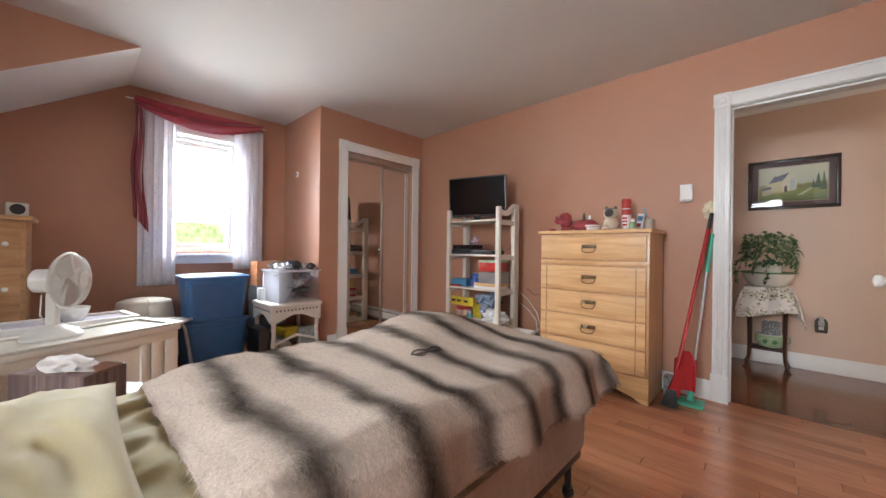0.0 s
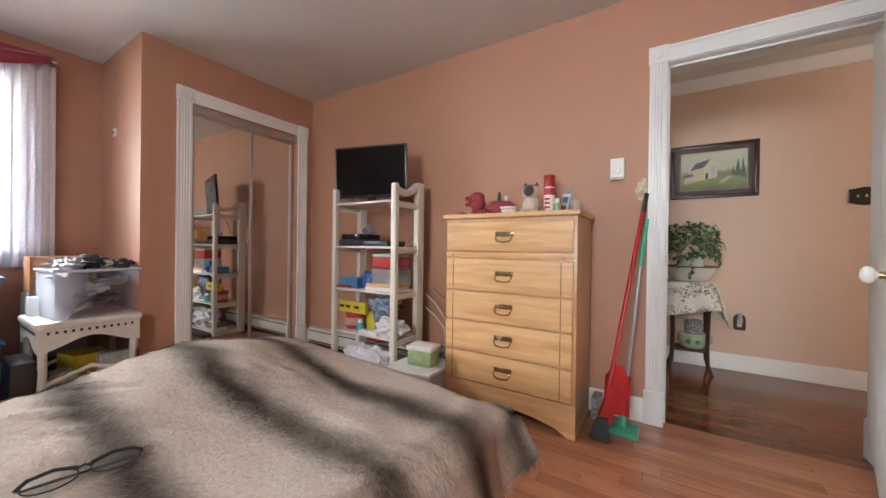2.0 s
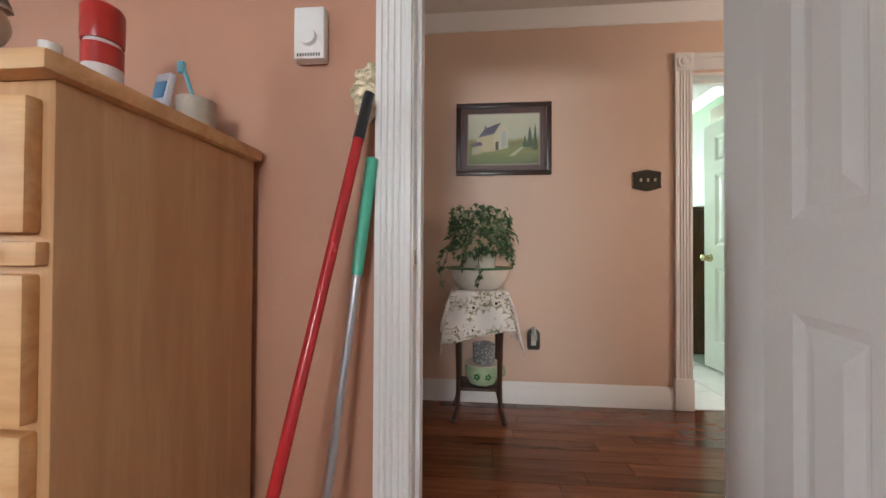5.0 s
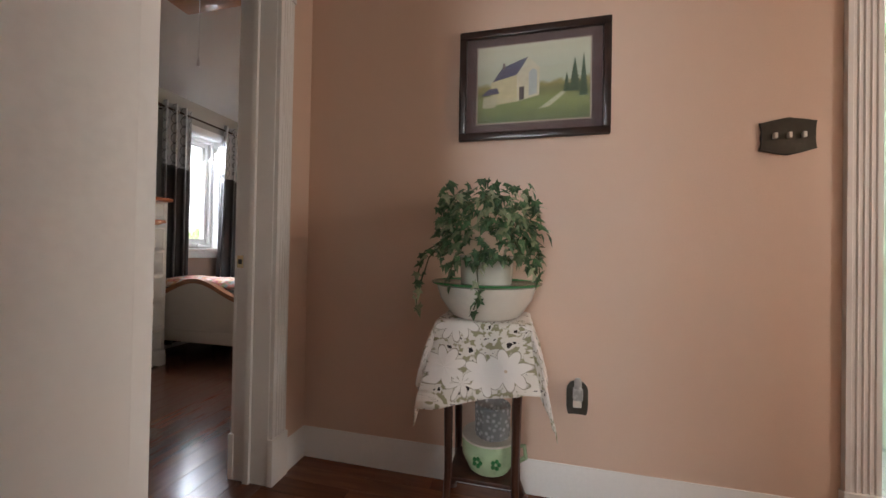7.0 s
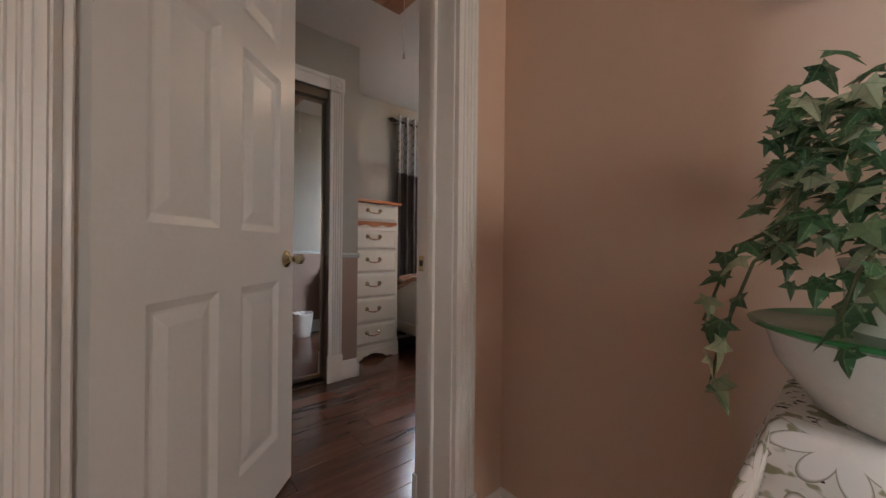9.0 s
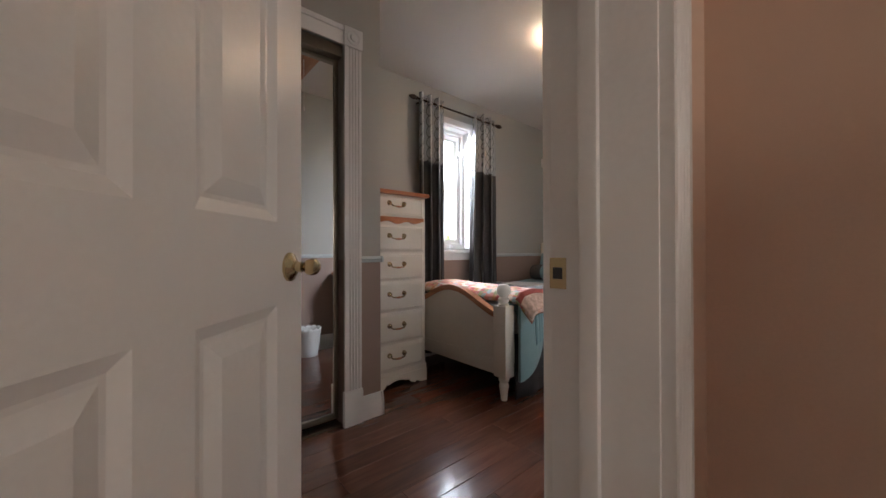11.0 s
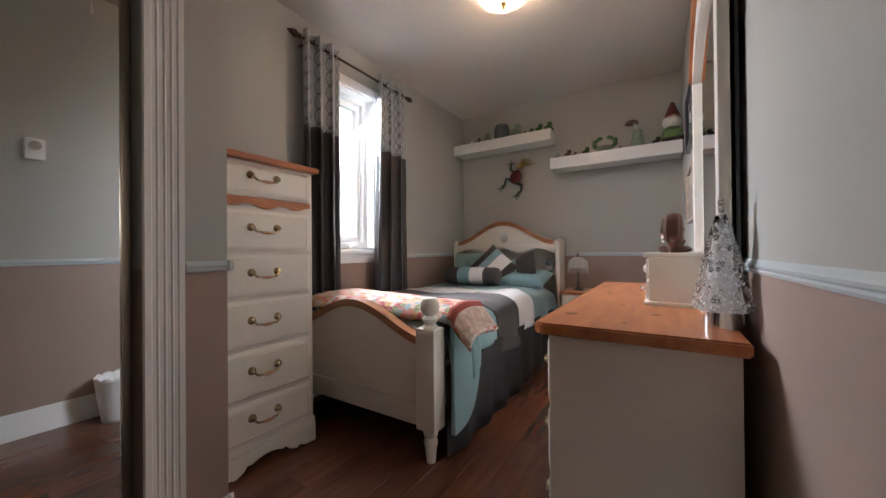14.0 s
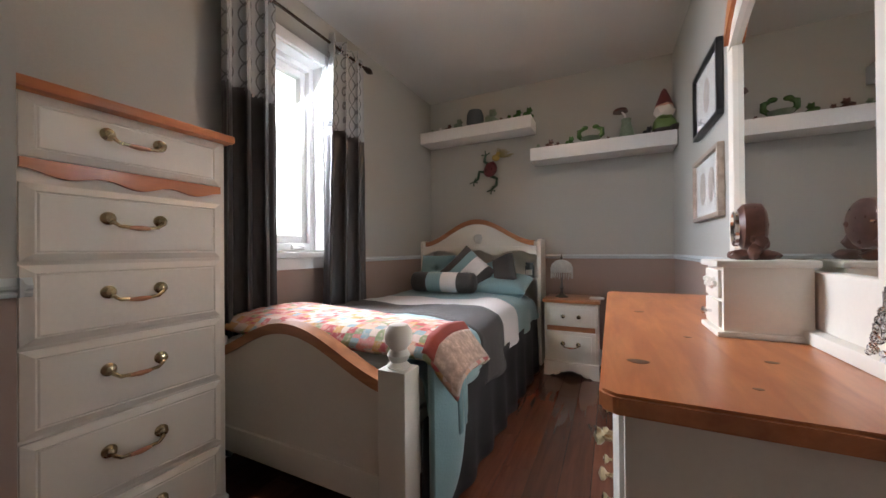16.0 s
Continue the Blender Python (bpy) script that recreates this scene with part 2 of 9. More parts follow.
FLOOR_X = wood("floor_boards_across", (0.44, 0.176, 0.092), (0.34, 0.130, 0.066), (2.0, 22, 22), 0.18, 0.25, each=0.16)
FLOOR_HALL = wood("hall_boards", (0.20, 0.066, 0.027), (0.12, 0.038, 0.016), (2.0, 22, 22), 0.14, 0.3, each=0.3)
FLOOR_Y = wood("floor_boards_along", (0.15, 0.058, 0.034), (0.10, 0.037, 0.023), (22, 2.0, 22), 0.16, 0.25, each=0.2)
GROUT = plain("floor_joint", (0.03, 0.014, 0.008), 0.6)
GLASS = clear("window_glass")
# ---- the shell: walls, floors, ceilings, doors, windows ----
H = 2.45


def wall(name, material, *blocks):
    bm = bm_new()
    for b in blocks:
        box(bm, *b)
    return tagged(part(name, bm, material), kind="structure", label=name.split("_")[0] + " of painted plaster", category="wall")


# bedroom one, terracotta: wall with the hall door is y 3.03 (faces the bed), window wall x -4.15
D1L, D1R, DH = -0.222, 0.60, 2.03
HS = 3.21
wall("wall_north", TERRACOTTA, (-3.30, D1L - 0.02, 3.03, 3.09, 0, H), (D1R + 0.02, 1.6, 3.03, 3.09, 0, H), (D1L - 0.02, D1R + 0.02, 3.03, 3.09, DH + 0.02, H))
wall("wall_hall_south", PEACH, (-0.91, D1L - 0.02, 3.09, HS, 0, H), (D1R + 0.02, 2.9, 3.09, HS, 0, H), (D1L - 0.02, D1R + 0.02, 3.09, HS, DH + 0.02, H))
W1 = (0.56, 1.17, 0.97, 2.13)
wall("wall_west", TERRACOTTA, (-4.45, -4.15, -2.1, W1[0], 0, H), (-4.45, -4.15, W1[1], 1.64, 0, H), (-4.45, -4.15, W1[0], W1[1], 0, W1[2]), (-4.45, -4.15, W1[0], W1[1], W1[3], H))
C1L, C1R, C1H = 1.95, 2.86, 2.06
wall("wall_closet", TERRACOTTA, (-3.40, -3.30, 1.74, C1L, 0, H), (-3.40, -3.30, C1R, 3.09, 0, H), (-3.40, -3.30, C1L, C1R, C1H, H), (-4.45, -3.30, 1.64, 1.74, 0, H))
wall("wall_closet_back", TERRACOTTA, (-3.60, -3.50, 1.74, 3.09, 0, H))
wall("wall_south", TERRACOTTA, (-4.45, -1.05, -2.2, -2.1, 0, H), (0.15, 1.6, -2.2, -2.1, 0, H), (-1.05, 0.15, -2.2, -2.1, 0, 1.35), (-1.05, 0.15, -2.2, -2.1, 2.25, H))
wall("wall_east", TERRACOTTA, (1.6, 1.7, -2.2, 3.09, 0, H))
# slope under the roof beside the window alcove, with its gable above
bm = prism(bm_new(), [(0.28, H - 0.001), (-2.1, H - 0.001), (-2.1, 0.9)], -4.15, -3.302, "x")
tagged(part("wall_slope", bm, CEILING), "white sloped ceiling beside the window alcove", "wall", kind="structure")
bm = prism(bm_new(), [(0.28, H - 0.001), (-2.1, H - 0.001), (-2.1, 0.9)], -3.302, -3.296, "x")
tagged(part("wall_gable", bm, TERRACOTTA), "terracotta wall above the sloped ceiling", "wall", kind="structure")

# hall: far wall y 4.45, end wall x -0.93 with the door to bedroom two
D3L, D3R = 1.25, 1.97
wall("wall_hall_north", PEACH, (-0.91, D3L - 0.02, 4.45, 4.57, 0, H), (D3R + 0.02, 2.9, 4.45, 4.57, 0, H), (D3L - 0.02, D3R + 0.02, 4.45, 4.57, DH + 0.02, H))
# unseen end wall; its narrow opening is made up to admit the fill lamp
wall("wall_hall_east", PEACH, (2.9, 3.0, 3.09, 3.23, 0, H), (2.9, 3.0, 3.50, 4.57, 0, H), (2.9, 3.0, 3.23, 3.50, 0, 0.92), (2.9, 3.0, 3.23, 3.50, 2.08, H))
D2A, D2B = 3.40, 4.21
wall("wall_hall_west", PEACH, (-0.99, -0.91, 3.09, D2A - 0.02, 0, H), (-0.99, -0.91, D2B + 0.02, 4.57, 0, H), (-0.99, -0.91, D2A - 0.02, D2B + 0.02, DH + 0.02, H))

# bedroom two: grey over taupe with a rail between them
RAIL = 0.90
R2E, R2W, R2N, R2S = -1.075, -3.22, 7.65, 3.21
for name, material, z0, z1 in (("wall_bedroom_east_lower", TAUPE, 0, RAIL), ("wall_bedroom_east", GREIGE, RAIL, H)):
    blocks = [(R2E, -0.99, R2S, D2A - 0.02, z0, z1), (R2E, -0.99, D2B + 0.02, R2N, z0, z1)]
    if z1 > 2:
        blocks.append((R2E, -0.99, D2A - 0.02, D2B + 0.02, DH + 0.02, z1))
    wall(name, material, *blocks)
W2 = (5.76, 6.18, 0.97, 2.15)
for name, material, z0, z1 in (("wall_bedroom_west_lower", TAUPE, 0, RAIL), ("wall_bedroom_west", GREIGE, RAIL, H)):
    blocks = [(R2W - 0.2, R2W, 4.78, W2[0], z0, z1), (R2W - 0.2, R2W, W2[1], R2N, z0, z1)]
    if z1 > 2:
        blocks += [(R2W - 0.2, R2W, W2[0], W2[1], W2[3], z1), (R2W - 0.2, R2W, W2[0], W2[1], z0, W2[2])]
    else:
        blocks += [(R2W - 0.2, R2W, W2[0], W2[1], z0, z1)]
    wall(name, material, *blocks)
    wall(name.replace("west", "north"), material, (R2W - 0.2, -0.99, R2N, R2N + 0.1, z0, z1))
    wall(name.replace("west", "south"), material, (-2.52, R2E, R2S, R2S + 0.1, z0, z1))
C2A, C2B, C2H = 3.40, 4.50, 2.06
C2X = -2.52
for name, material, z0, z1 in (("wall_wardrobe_lower", TAUPE, 0, RAIL), ("wall_wardrobe", GREIGE, RAIL, H)):
    blocks = [(C2X - 0.1, C2X, C2B + 0.01, 4.73, z0, z1), (C2X - 0.1, C2X, R2S, C2A - 0.01, z0, z1), (R2W - 0.2, C2X - 0.1, 4.63, 4.73, z0, z1)]
    if z1 > 2:
        blocks.append((C2X - 0.1, C2X, C2A - 0.01, C2B + 0.01, C2H + 0.01, z1))
    wall(name, material, *blocks)
wall("wall_wardrobe_back", GREIGE, (-2.9, -2.8, R2S, 4.63, 0, H))

# the green room past the hall
wall("wall_green_west", GREEN_WALL, (0.9, 1.0, 4.57, 7.4, 0, H))
wall("wall_green_north", GREEN_WALL, (0.9, 1.1, 7.4, 7.5, 0, H), (1.95, 2.25, 7.4, 7.5, 0, H), (1.1, 1.95, 7.4, 7.5, 0, 0.95), (1.1, 1.95, 7.4, 7.5, 2.15, H))
wall("wall_green_east", GREEN_WALL, (2.15, 2.25, 4.60, 7.4, 0, H))
wall("wall_green_south", GREEN_WALL, (1.0, D3L - 0.02, 4.57, 4.60, 0, H), (D3R + 0.02, 2.25, 4.57, 4.60, 0, H), (D3L - 0.02, D3R + 0.02, 4.57, 4.60, DH + 0.02, H))

# ceilings
for name, b in (("ceiling", (-4.5, 1.7, -2.2, 3.12, H, H + 0.1)), ("ceiling_hall", (-1.02, 3.0, 3.12, 4.57, H, H + 0.1)),
                ("ceiling_bedroom", (-3.45, -1.02, 3.02, 7.76, H + 0.001, H + 0.1)), ("ceiling_green", (0.9, 2.3, 4.57, 7.5, H + 0.001, H + 0.1))):
    tagged(part(name, boxed(*b), CEILING), "white painted ceiling", "ceiling", kind="structure")


def fluted(bm, u0, u1, z0, z1, face, out, axis):
    """A fluted casing board from z0 to z1, between u0 and u1, standing out from a wall face."""
    n, w = 4, u1 - u0
    pts = [(u0, 0), (u0, out)]
    for k in range(n):
        a, b = u0 + w * (0.14 + 0.18 * k), u0 + w * (0.14 + 0.18 * (k + 1))
        pts += [(a + 0.001, out), ((a * 0.75 + b * 0.25), out * 0.82), ((a * 0.25 + b * 0.75), out * 0.82), (b - 0.001, out)]
    pts += [(u1, out), (u1, 0)]
    if axis == "y":
        prism(bm, [(u, face + d) for u, d in pts], z0, z1, "z")
    else:
        prism(bm, [(face + d, u) for u, d in pts], z0, z1, "z")


def casing(name, lo, hi, top, face, sign, axis, width=0.105, left=True, right=True, head_room=True):
    """Door casing with fluted legs, plinth blocks, a head board and corner rosettes. axis: the normal of the wall."""
    ob = tagged(new(name), "white fluted door casing with plinth blocks and corner rosettes", "trim", kind="structure")
    legs = ([(lo - width, lo)] if left else []) + ([(hi, hi + width)] if right else [])
    out = 0.018 * sign

    def block(bm, u0, u1, z0, z1, d, bev=0.003):
        a, b = sorted((face, face + d * sign))
        box(bm, *((u0, u1, a, b) if axis == "y" else (a, b, u0, u1)), z0, z1, bev)
    for u0, u1 in legs:
        bm = bm_new()
        fluted(bm, u0 + 0.004, u1 - 0.004, 0.185, top, face, out, axis)
        part("leg", bm, WHITE, ob)
        bm = bm_new()
        block(bm, u0 - 0.004, u1 + 0.002, 0.001, 0.19, 0.026, 0.004)
        part("plinth_block", bm, WHITE, ob)
        bm = bm_new()
        block(bm, u0 - 0.002, u1 + 0.002, top, top + width + 0.002, 0.024, 0.003)
        c = (u0 + u1) / 2
        turn = Matrix.Rotation(radians(-90 * sign), 3, "X") if axis == "y" else Matrix.Rotation(radians(90 * sign), 3, "Y")
        at = (c, face + 0.024 * sign, top + width / 2) if axis == "y" else (face + 0.024 * sign, c, top + width / 2)
        lathe(bm, [(0.042, -0.004), (0.042, 0.003), (0.036, 0.005), (0.028, 0.001), (0.022, 0.001), (0.018, 0.006), (0.001, 0.008)], at, 24, turn)
        part("rosette", bm, WHITE, ob)
    bm = bm_new()
    block(bm, lo - (0 if left else width), hi + (0 if right else width), top + 0.004, top + width - 0.004, 0.012, 0.002)
    block(bm, lo - (0 if left else width), hi + (0 if right else width), top + 0.075, top + width - 0.002, 0.020, 0.004)
    part("head_board", bm, WHITE, ob)
    return ob


def jamb(name, lo, hi, y0, y1, top, axis, stop):
    ob = tagged(new(name), "white painted door jamb", "door frame", kind="structure")
    for u0, u1, z0, z1 in ((lo - 0.02, lo, 0, top), (hi, hi + 0.02, 0, top), (lo - 0.02, hi + 0.02, top, top + 0.02)):
        b = (u0, u1, y0, y1) if axis == "y" else (y0, y1, u0, u1)
        part("board", boxed(*b, z0, z1, 0.002), WHITE, ob)
    for u0, u1, z0, z1 in ((lo, lo + 0.012, 0, top), (hi - 0.012, hi, 0, top), (lo, hi, top - 0.012, top)):
        b = (u0, u1, stop, stop + 0.03) if axis == "y" else (stop, stop + 0.03, u0, u1)
        part("stop", boxed(*b, z0, z1, 0.002), WHITE, ob)
    return ob


casing("trim_door_bedroom", D1L, D1R, DH, 3.03, -1, "y", 0.092)
casing("trim_door_bedroom_hall", D1L, D1R, DH, HS, 1, "y")
j1 = jamb("door_frame_1", D1L, D1R, 3.03, HS, DH, "y", 3.075)
casing("trim_door_hall_west", D2A, D2B, DH, -0.91, 1, "x", 0.09)
casing("trim_door_hall_west_inner", D2A, D2B, DH, R2E, -1, "x", 0.075)
j2 = jamb("door_frame_2", D2A, D2B, R2E, -0.91, DH, "x", -1.02)
casing("trim_door_hall_north", D3L, D3R, DH + 0.03, 4.45, -1, "y")
jamb("door_frame_3", D3L, D3R, 4.45, 4.60, DH + 0.0, "y", 4.52)
casing("trim_closet", C1L, C1R, C1H, -3.30, 1, "x")
casing("trim_wardrobe", C2A, C2B, C2H, C2X, 1, "x")


def strike(x, y, z, parent, rz):
    m = pose(x, y, z, 0, 0, rz)
    bm = bm_new()
    for b in ((-0.015, 0.015, -0.002, 0.0015, 0.010, 0.026), (-0.015, 0.015, -0.002, 0.0015, -0.026, -0.010), (-0.015, -0.009, -0.002, 0.0015, -0.010, 0.010), (0.009, 0.015, -0.002, 0.0015, -0.010, 0.010)):
        box(bm, *b)
    bm.transform(m)
    plate = part("strike_plate", bm, BRASS, parent, "brass strike plate")
    bm = boxed(-0.0088, 0.0088, 0.0003, 0.0010, -0.0098, 0.0098)
    bm.transform(m)
    part("bolt_hole", bm, BLACK, plate)


strike(D1L, 3.055, 0.925, j1, -90)
strike(-1.062, D2B, 0.910, j2, 180)


def panel_door(name, hinge, rz, width, label, knob, plate, flip=1, grip=1.0):
    """A six-panel door. Local x runs from the hinge to the free edge, y is its thickness."""
    ob = tagged(new(name), label, "door", kind="structure")
    ob.matrix_world = pose(hinge[0], hinge[1], 0.012, 0, 0, rz)
    height, th = 2.0, 0.036
    s, mid = 0.115, width / 2
    cols = ((s, mid - 0.05), (mid + 0.05, width - s))
    rows_z = ((0.22, 0.82), (1.0, 1.58), (1.69, 1.89))
    bm = bm_new()
    edges = [(0, width, 0, 0.22), (0, width, 0.82, 1.0), (0, width, 1.58, 1.69), (0, width, 1.89, height)]
    for z0, z1 in rows_z:
        edges += [(0, s, z0, z1), (mid - 0.05, mid + 0.05, z0, z1), (width - s, width, z0, z1)]
    for x0, x1, z0, z1 in edges:
        box(bm, x0, x1, -th / 2, th / 2, z0, z1)
    bmesh.ops.remove_doubles(bm, verts=bm.verts[:], dist=0.0001)
    part("slab", bm, WHITE, ob)
    for x0, x1 in cols:
        for z0, z1 in rows_z:
            bm = bm_new()
            for side in (-1, 1):
                rings = []
                for inset, d in ((0, th / 2), (0.008, th / 2 - 0.004), (0.022, th / 2 - 0.010), (0.03, th / 2 - 0.010), (0.062, th / 2 - 0.002)):
                    rings.append([bm.verts.new((x, side * d, z)) for x, z in ((x0 + inset, z0 + inset), (x1 - inset, z0 + inset), (x1 - inset, z1 - inset), (x0 + inset, z1 - inset))])
                for a, b in zip(rings, rings[1:]):
                    for k in range(4):
                        bm.faces.new((a[k], a[(k + 1) % 4], b[(k + 1) % 4], b[k]))
                bm.faces.new(rings[-1])
            part("panel", bm, WHITE, ob, smooth=10)
    for side in (-1, 1):
        m = Matrix.Rotation(radians(-90 * side), 3, "X")
        at = (width - 0.06, side * th / 2, 0.90)
        handle = part("door_handle", lathe(bm_new(), [(r * grip, d) for r, d in ((0.011, 0.005), (0.010, 0.03), (0.013, 0.034), (0.026, 0.042), (0.030, 0.052), (0.027, 0.063), (0.016, 0.070), (0.001, 0.072))], at, 24, m), knob, ob, "round door knob")
        part("rose", lathe(bm_new(), [(0.034, 0), (0.033, 0.005), (0.024, 0.009), (0.018, 0.015), (0.012, 0.017), (0.012, 0.03)], at, 24, m), BRASS, handle, "brass rose")
    part("latch_plate", boxed(width - 0.0005, width + 0.0015, -0.012, 0.012, 0.87, 0.93), plate, ob, "brass latch plate")
    for z in (0.2, 1.0, 1.8):
        part("hinge", tube(bm_new(), [(-0.006, flip * th / 2, z - 0.045), (-0.006, flip * th / 2, z + 0.045)], 0.006), BRASS, ob)
    return ob


PORCELAIN = plain("white_porcelain", (0.85, 0.84, 0.80), 0.1, coat=0.5)
panel_door("door_1", (0.594, 3.06), 253.5, 0.725, "white six-panel door standing open into the bedroom, porcelain knobs", PORCELAIN, plain("worn_nickel", (0.50, 0.47, 0.40), 0.55, 0.6, vary=0.3))
panel_door("door_2", (-1.062, 3.417), 136.7, 0.80, "white six-panel door standing half open, brass knobs", BRASS, BRASS, grip=0.66)
panel_door("door_3", (1.952, 4.62), 94.5, 0.715, "white six-panel door standing open into the green room", BRASS, BRASS)


# skirting boards with a stepped top
def skirting(name, u0, u1, face, sign, axis, h=0.135):
    pts = [(0, 0.001), (0.016, 0.001), (0.016, h * 0.62), (0.011, h * 0.70), (0.011, h * 0.80), (0.006, h * 0.9), (0.004, h), (0, h)]
    bm = bm_new()
    prism(bm, [(face + sign * d, z) for d, z in pts], u0, u1, "x" if axis == "y" else "y")
    return tagged(part(name, bm, WHITE), "white stepped wooden skirting board", "skirting board", kind="structure")


W = 0.109
for k, (u0, u1, face, sign, axis) in enumerate((
        (-0.62, D1L - 0.097, 3.03, -1, "y"), (D1R + 0.097, 1.6, 3.03, -1, "y"), (-4.15, -3.28, 1.64, -1, "y"), (1.74, C1L - W, -3.30, 1, "x"), (C1R + W, 3.03, -3.30, 1, "x"), (-2.1, 1.64, -4.15, 1, "x"), (-2.1, 3.03, 1.6, -1, "x"),
        (-0.93, D3L - W, 4.45, -1, "y"), (D3R + W, 2.9, 4.45, -1, "y"), (-0.91, D1L - W, HS, 1, "y"), (D1R + W, 2.9, HS, 1, "y"), (D2B + 0.094, 4.45, -0.91, 1, "x"), (HS, D2A - 0.094, -0.91, 1, "x"),
        (R2S + 0.1, D2A - W, R2E, -1, "x"), (D2B + W, R2N, R2E, -1, "x"), (R2W, R2E, R2N, -1, "y"), (4.73, R2N, R2W, 1, "x"), (C2B + W, 4.745, C2X, 1, "x"), (R2W, C2X + 0.016, 4.73, 1, "y"), (R2S + 0.1, C2A - W, C2X, 1, "x"), (C2X, R2E - 0.02, R2S + 0.1, 1, "y"))):
    skirting("baseboard", u0, u1, face, sign, axis)


def rail(u0, u1, face, sign, axis):
    pts = [(0, 0), (0.008, 0.002), (0.012, 0.010), (0.008, 0.016), (0.016, 0.022), (0.018, 0.030), (0.010, 0.037), (0.006, 0.046), (0, 0.05)]
    bm = prism(bm_new(), [(face + sign * d * 0.55, RAIL - 0.016 + z * 0.70) for d, z in pts], u0, u1, "x" if axis == "y" else "y")
    tagged(part("chair_rail", bm, RAIL_PAINT), "pale blue-grey painted chair rail moulding", "moulding", kind="structure")


RAIL_PAINT = surface("pale_blue_rail_paint", (0.52, 0.57, 0.58), 0.4, 0.04, 3.0, 0.05, 90)
for u0, u1, face, sign, axis in ((D2B + W, R2N, R2E, -1, "x"), (R2S + 0.1, D2A - W, R2E, -1, "x"), (R2W, R2E, R2N, -1, "y"), (4.75, W2[0] - 0.07, R2W, 1, "x"), (W2[1] + 0.07, R2N, R2W, 1, "x"), (C2B + W, 4.748, C2X, 1, "x"), (R2W, C2X + 0.016, 4.73, 1, "y")):
    rail(u0, u1, face, sign, axis)
# crown moulding of the hall
for u0, u1, face, sign, axis in ((-0.93, 2.9, 4.45, -1, "y"), (-0.91, 2.9, HS, 1, "y"), (HS, 4.45, -0.91, 1, "x"), (HS, 4.45, 2.9, -1, "x")):
    pts = [(0, H - 0.085), (0.010, H - 0.085), (0.014, H - 0.07), (0.03, H - 0.05), (0.052, H - 0.025), (0.06, H - 0.012), (0.07, H - 0.001), (0, H - 0.001)]
    bm = prism(bm_new(), [(face + sign * d, z) for d, z in pts], u0, u1, "x" if axis == "y" else "y")
    tagged(part("crown_moulding", bm, WHITE), "white crown moulding under the hall ceiling", "moulding", kind="structure")


# windows
def window(name, x, y0, y1, z0, z1, inner, out, style):
    """A casement in a west wall: x is the glass plane, inner the wall face on the room's side."""
    ob = tagged(new(name), "white vinyl casement window with a crank handle", "window", kind="structure")
    f = 0.045
    for a0, a1, b0, b1 in ((y0, y0 + f, z0, z1), (y1 - f, y1, z0, z1), (y0 + f, y1 - f, z0, z0 + f), (y0 + f, y1 - f, z1 - f, z1)):
        part("window_frame", boxed(x - 0.03, x + 0.06, a0, a1, b0, b1, 0.004), WHITE, ob)
    g = f + 0.002
    for a0, a1, b0, b1 in ((y0 + g, y0 + g + 0.04, z0 + g, z1 - g), (y1 - g - 0.04, y1 - g, z0 + g, z1 - g), (y0 + g + 0.04, y1 - g - 0.04, z0 + g, z0 + g + 0.045), (y0 + g + 0.04, y1 - g - 0.04, z1 - g - 0.045, z1 - g)):
        part("sash", boxed(x - 0.02, x + 0.03, a0, a1, b0, b1, 0.004), WHITE, ob)
    pane = part("pane", boxed(x - 0.004, x, y0 + g + 0.03, y1 - g - 0.03, z0 + g + 0.03, z1 - g - 0.03), GLASS, ob)
    pane.visible_shadow = False
    for a0, a1, b0, b1 in ((y0 - 0.001, y0 + 0.012, z0, z1), (y1 - 0.012, y1 + 0.001, z0, z1), (y0, y1, z1 - 0.012, z1 + 0.001)):
        part("reveal", boxed(x + 0.055, inner + 0.002, a0, a1, b0, b1), WHITE, ob)
    w = 0.065
    for a0, a1, b0, b1 in ((y0 - w, y0, z0 - 0.02, z1 + w), (y1, y1 + w, z0 - 0.02, z1 + w), (y0, y1, z1, z1 + w)):
        part("casing_board", boxed(inner - 0.002, inner + 0.018, a0, a1, b0, b1, 0.004), WHITE, ob)
    part("window_sill", boxed(x + 0.04, inner + 0.05, y0 - w - 0.01, y1 + w + 0.01, z0 - 0.045, z0 - 0.012, 0.006), WHITE, ob)
    part("apron", boxed(inner - 0.002, inner + 0.016, y0 - w, y1 + w, z0 - 0.11, z0 - 0.046, 0.004), WHITE, ob)
    c = (y0 + y1) / 2 + 0.06
    crank = part("crank", boxed(x + 0.062, x + 0.085, c - 0.05, c + 0.05, z0 + 0.005, z0 + 0.03, 0.006), WHITE, ob)
    part("crank_handle", tube(bm_new(), [(x + 0.09, c + 0.03, z0 + 0.02), (x + 0.10, c - 0.03, z0 + 0.03), (x + 0.10, c - 0.07, z0 + 0.03)], 0.006), WHITE, crank)
    return ob


window("window_1", -4.33, *W1, -4.15, -4.45, 0)
window("window_2", R2W - 0.14, *W2, R2W, R2W - 0.2, 0)
ob = tagged(new("window_3"), "white vinyl window in the wall behind the bed", "window", kind="structure")
for b in ((-1.05, -0.99, 1.35, 2.25), (0.09, 0.15, 1.35, 2.25), (-0.99, 0.09, 1.35, 1.41), (-0.99, 0.09, 2.19, 2.25), (-0.48, -0.42, 1.41, 2.19)):
    part("window_frame", boxed(b[0], b[1], -2.16, -2.09, b[2], b[3], 0.004), WHITE, ob)
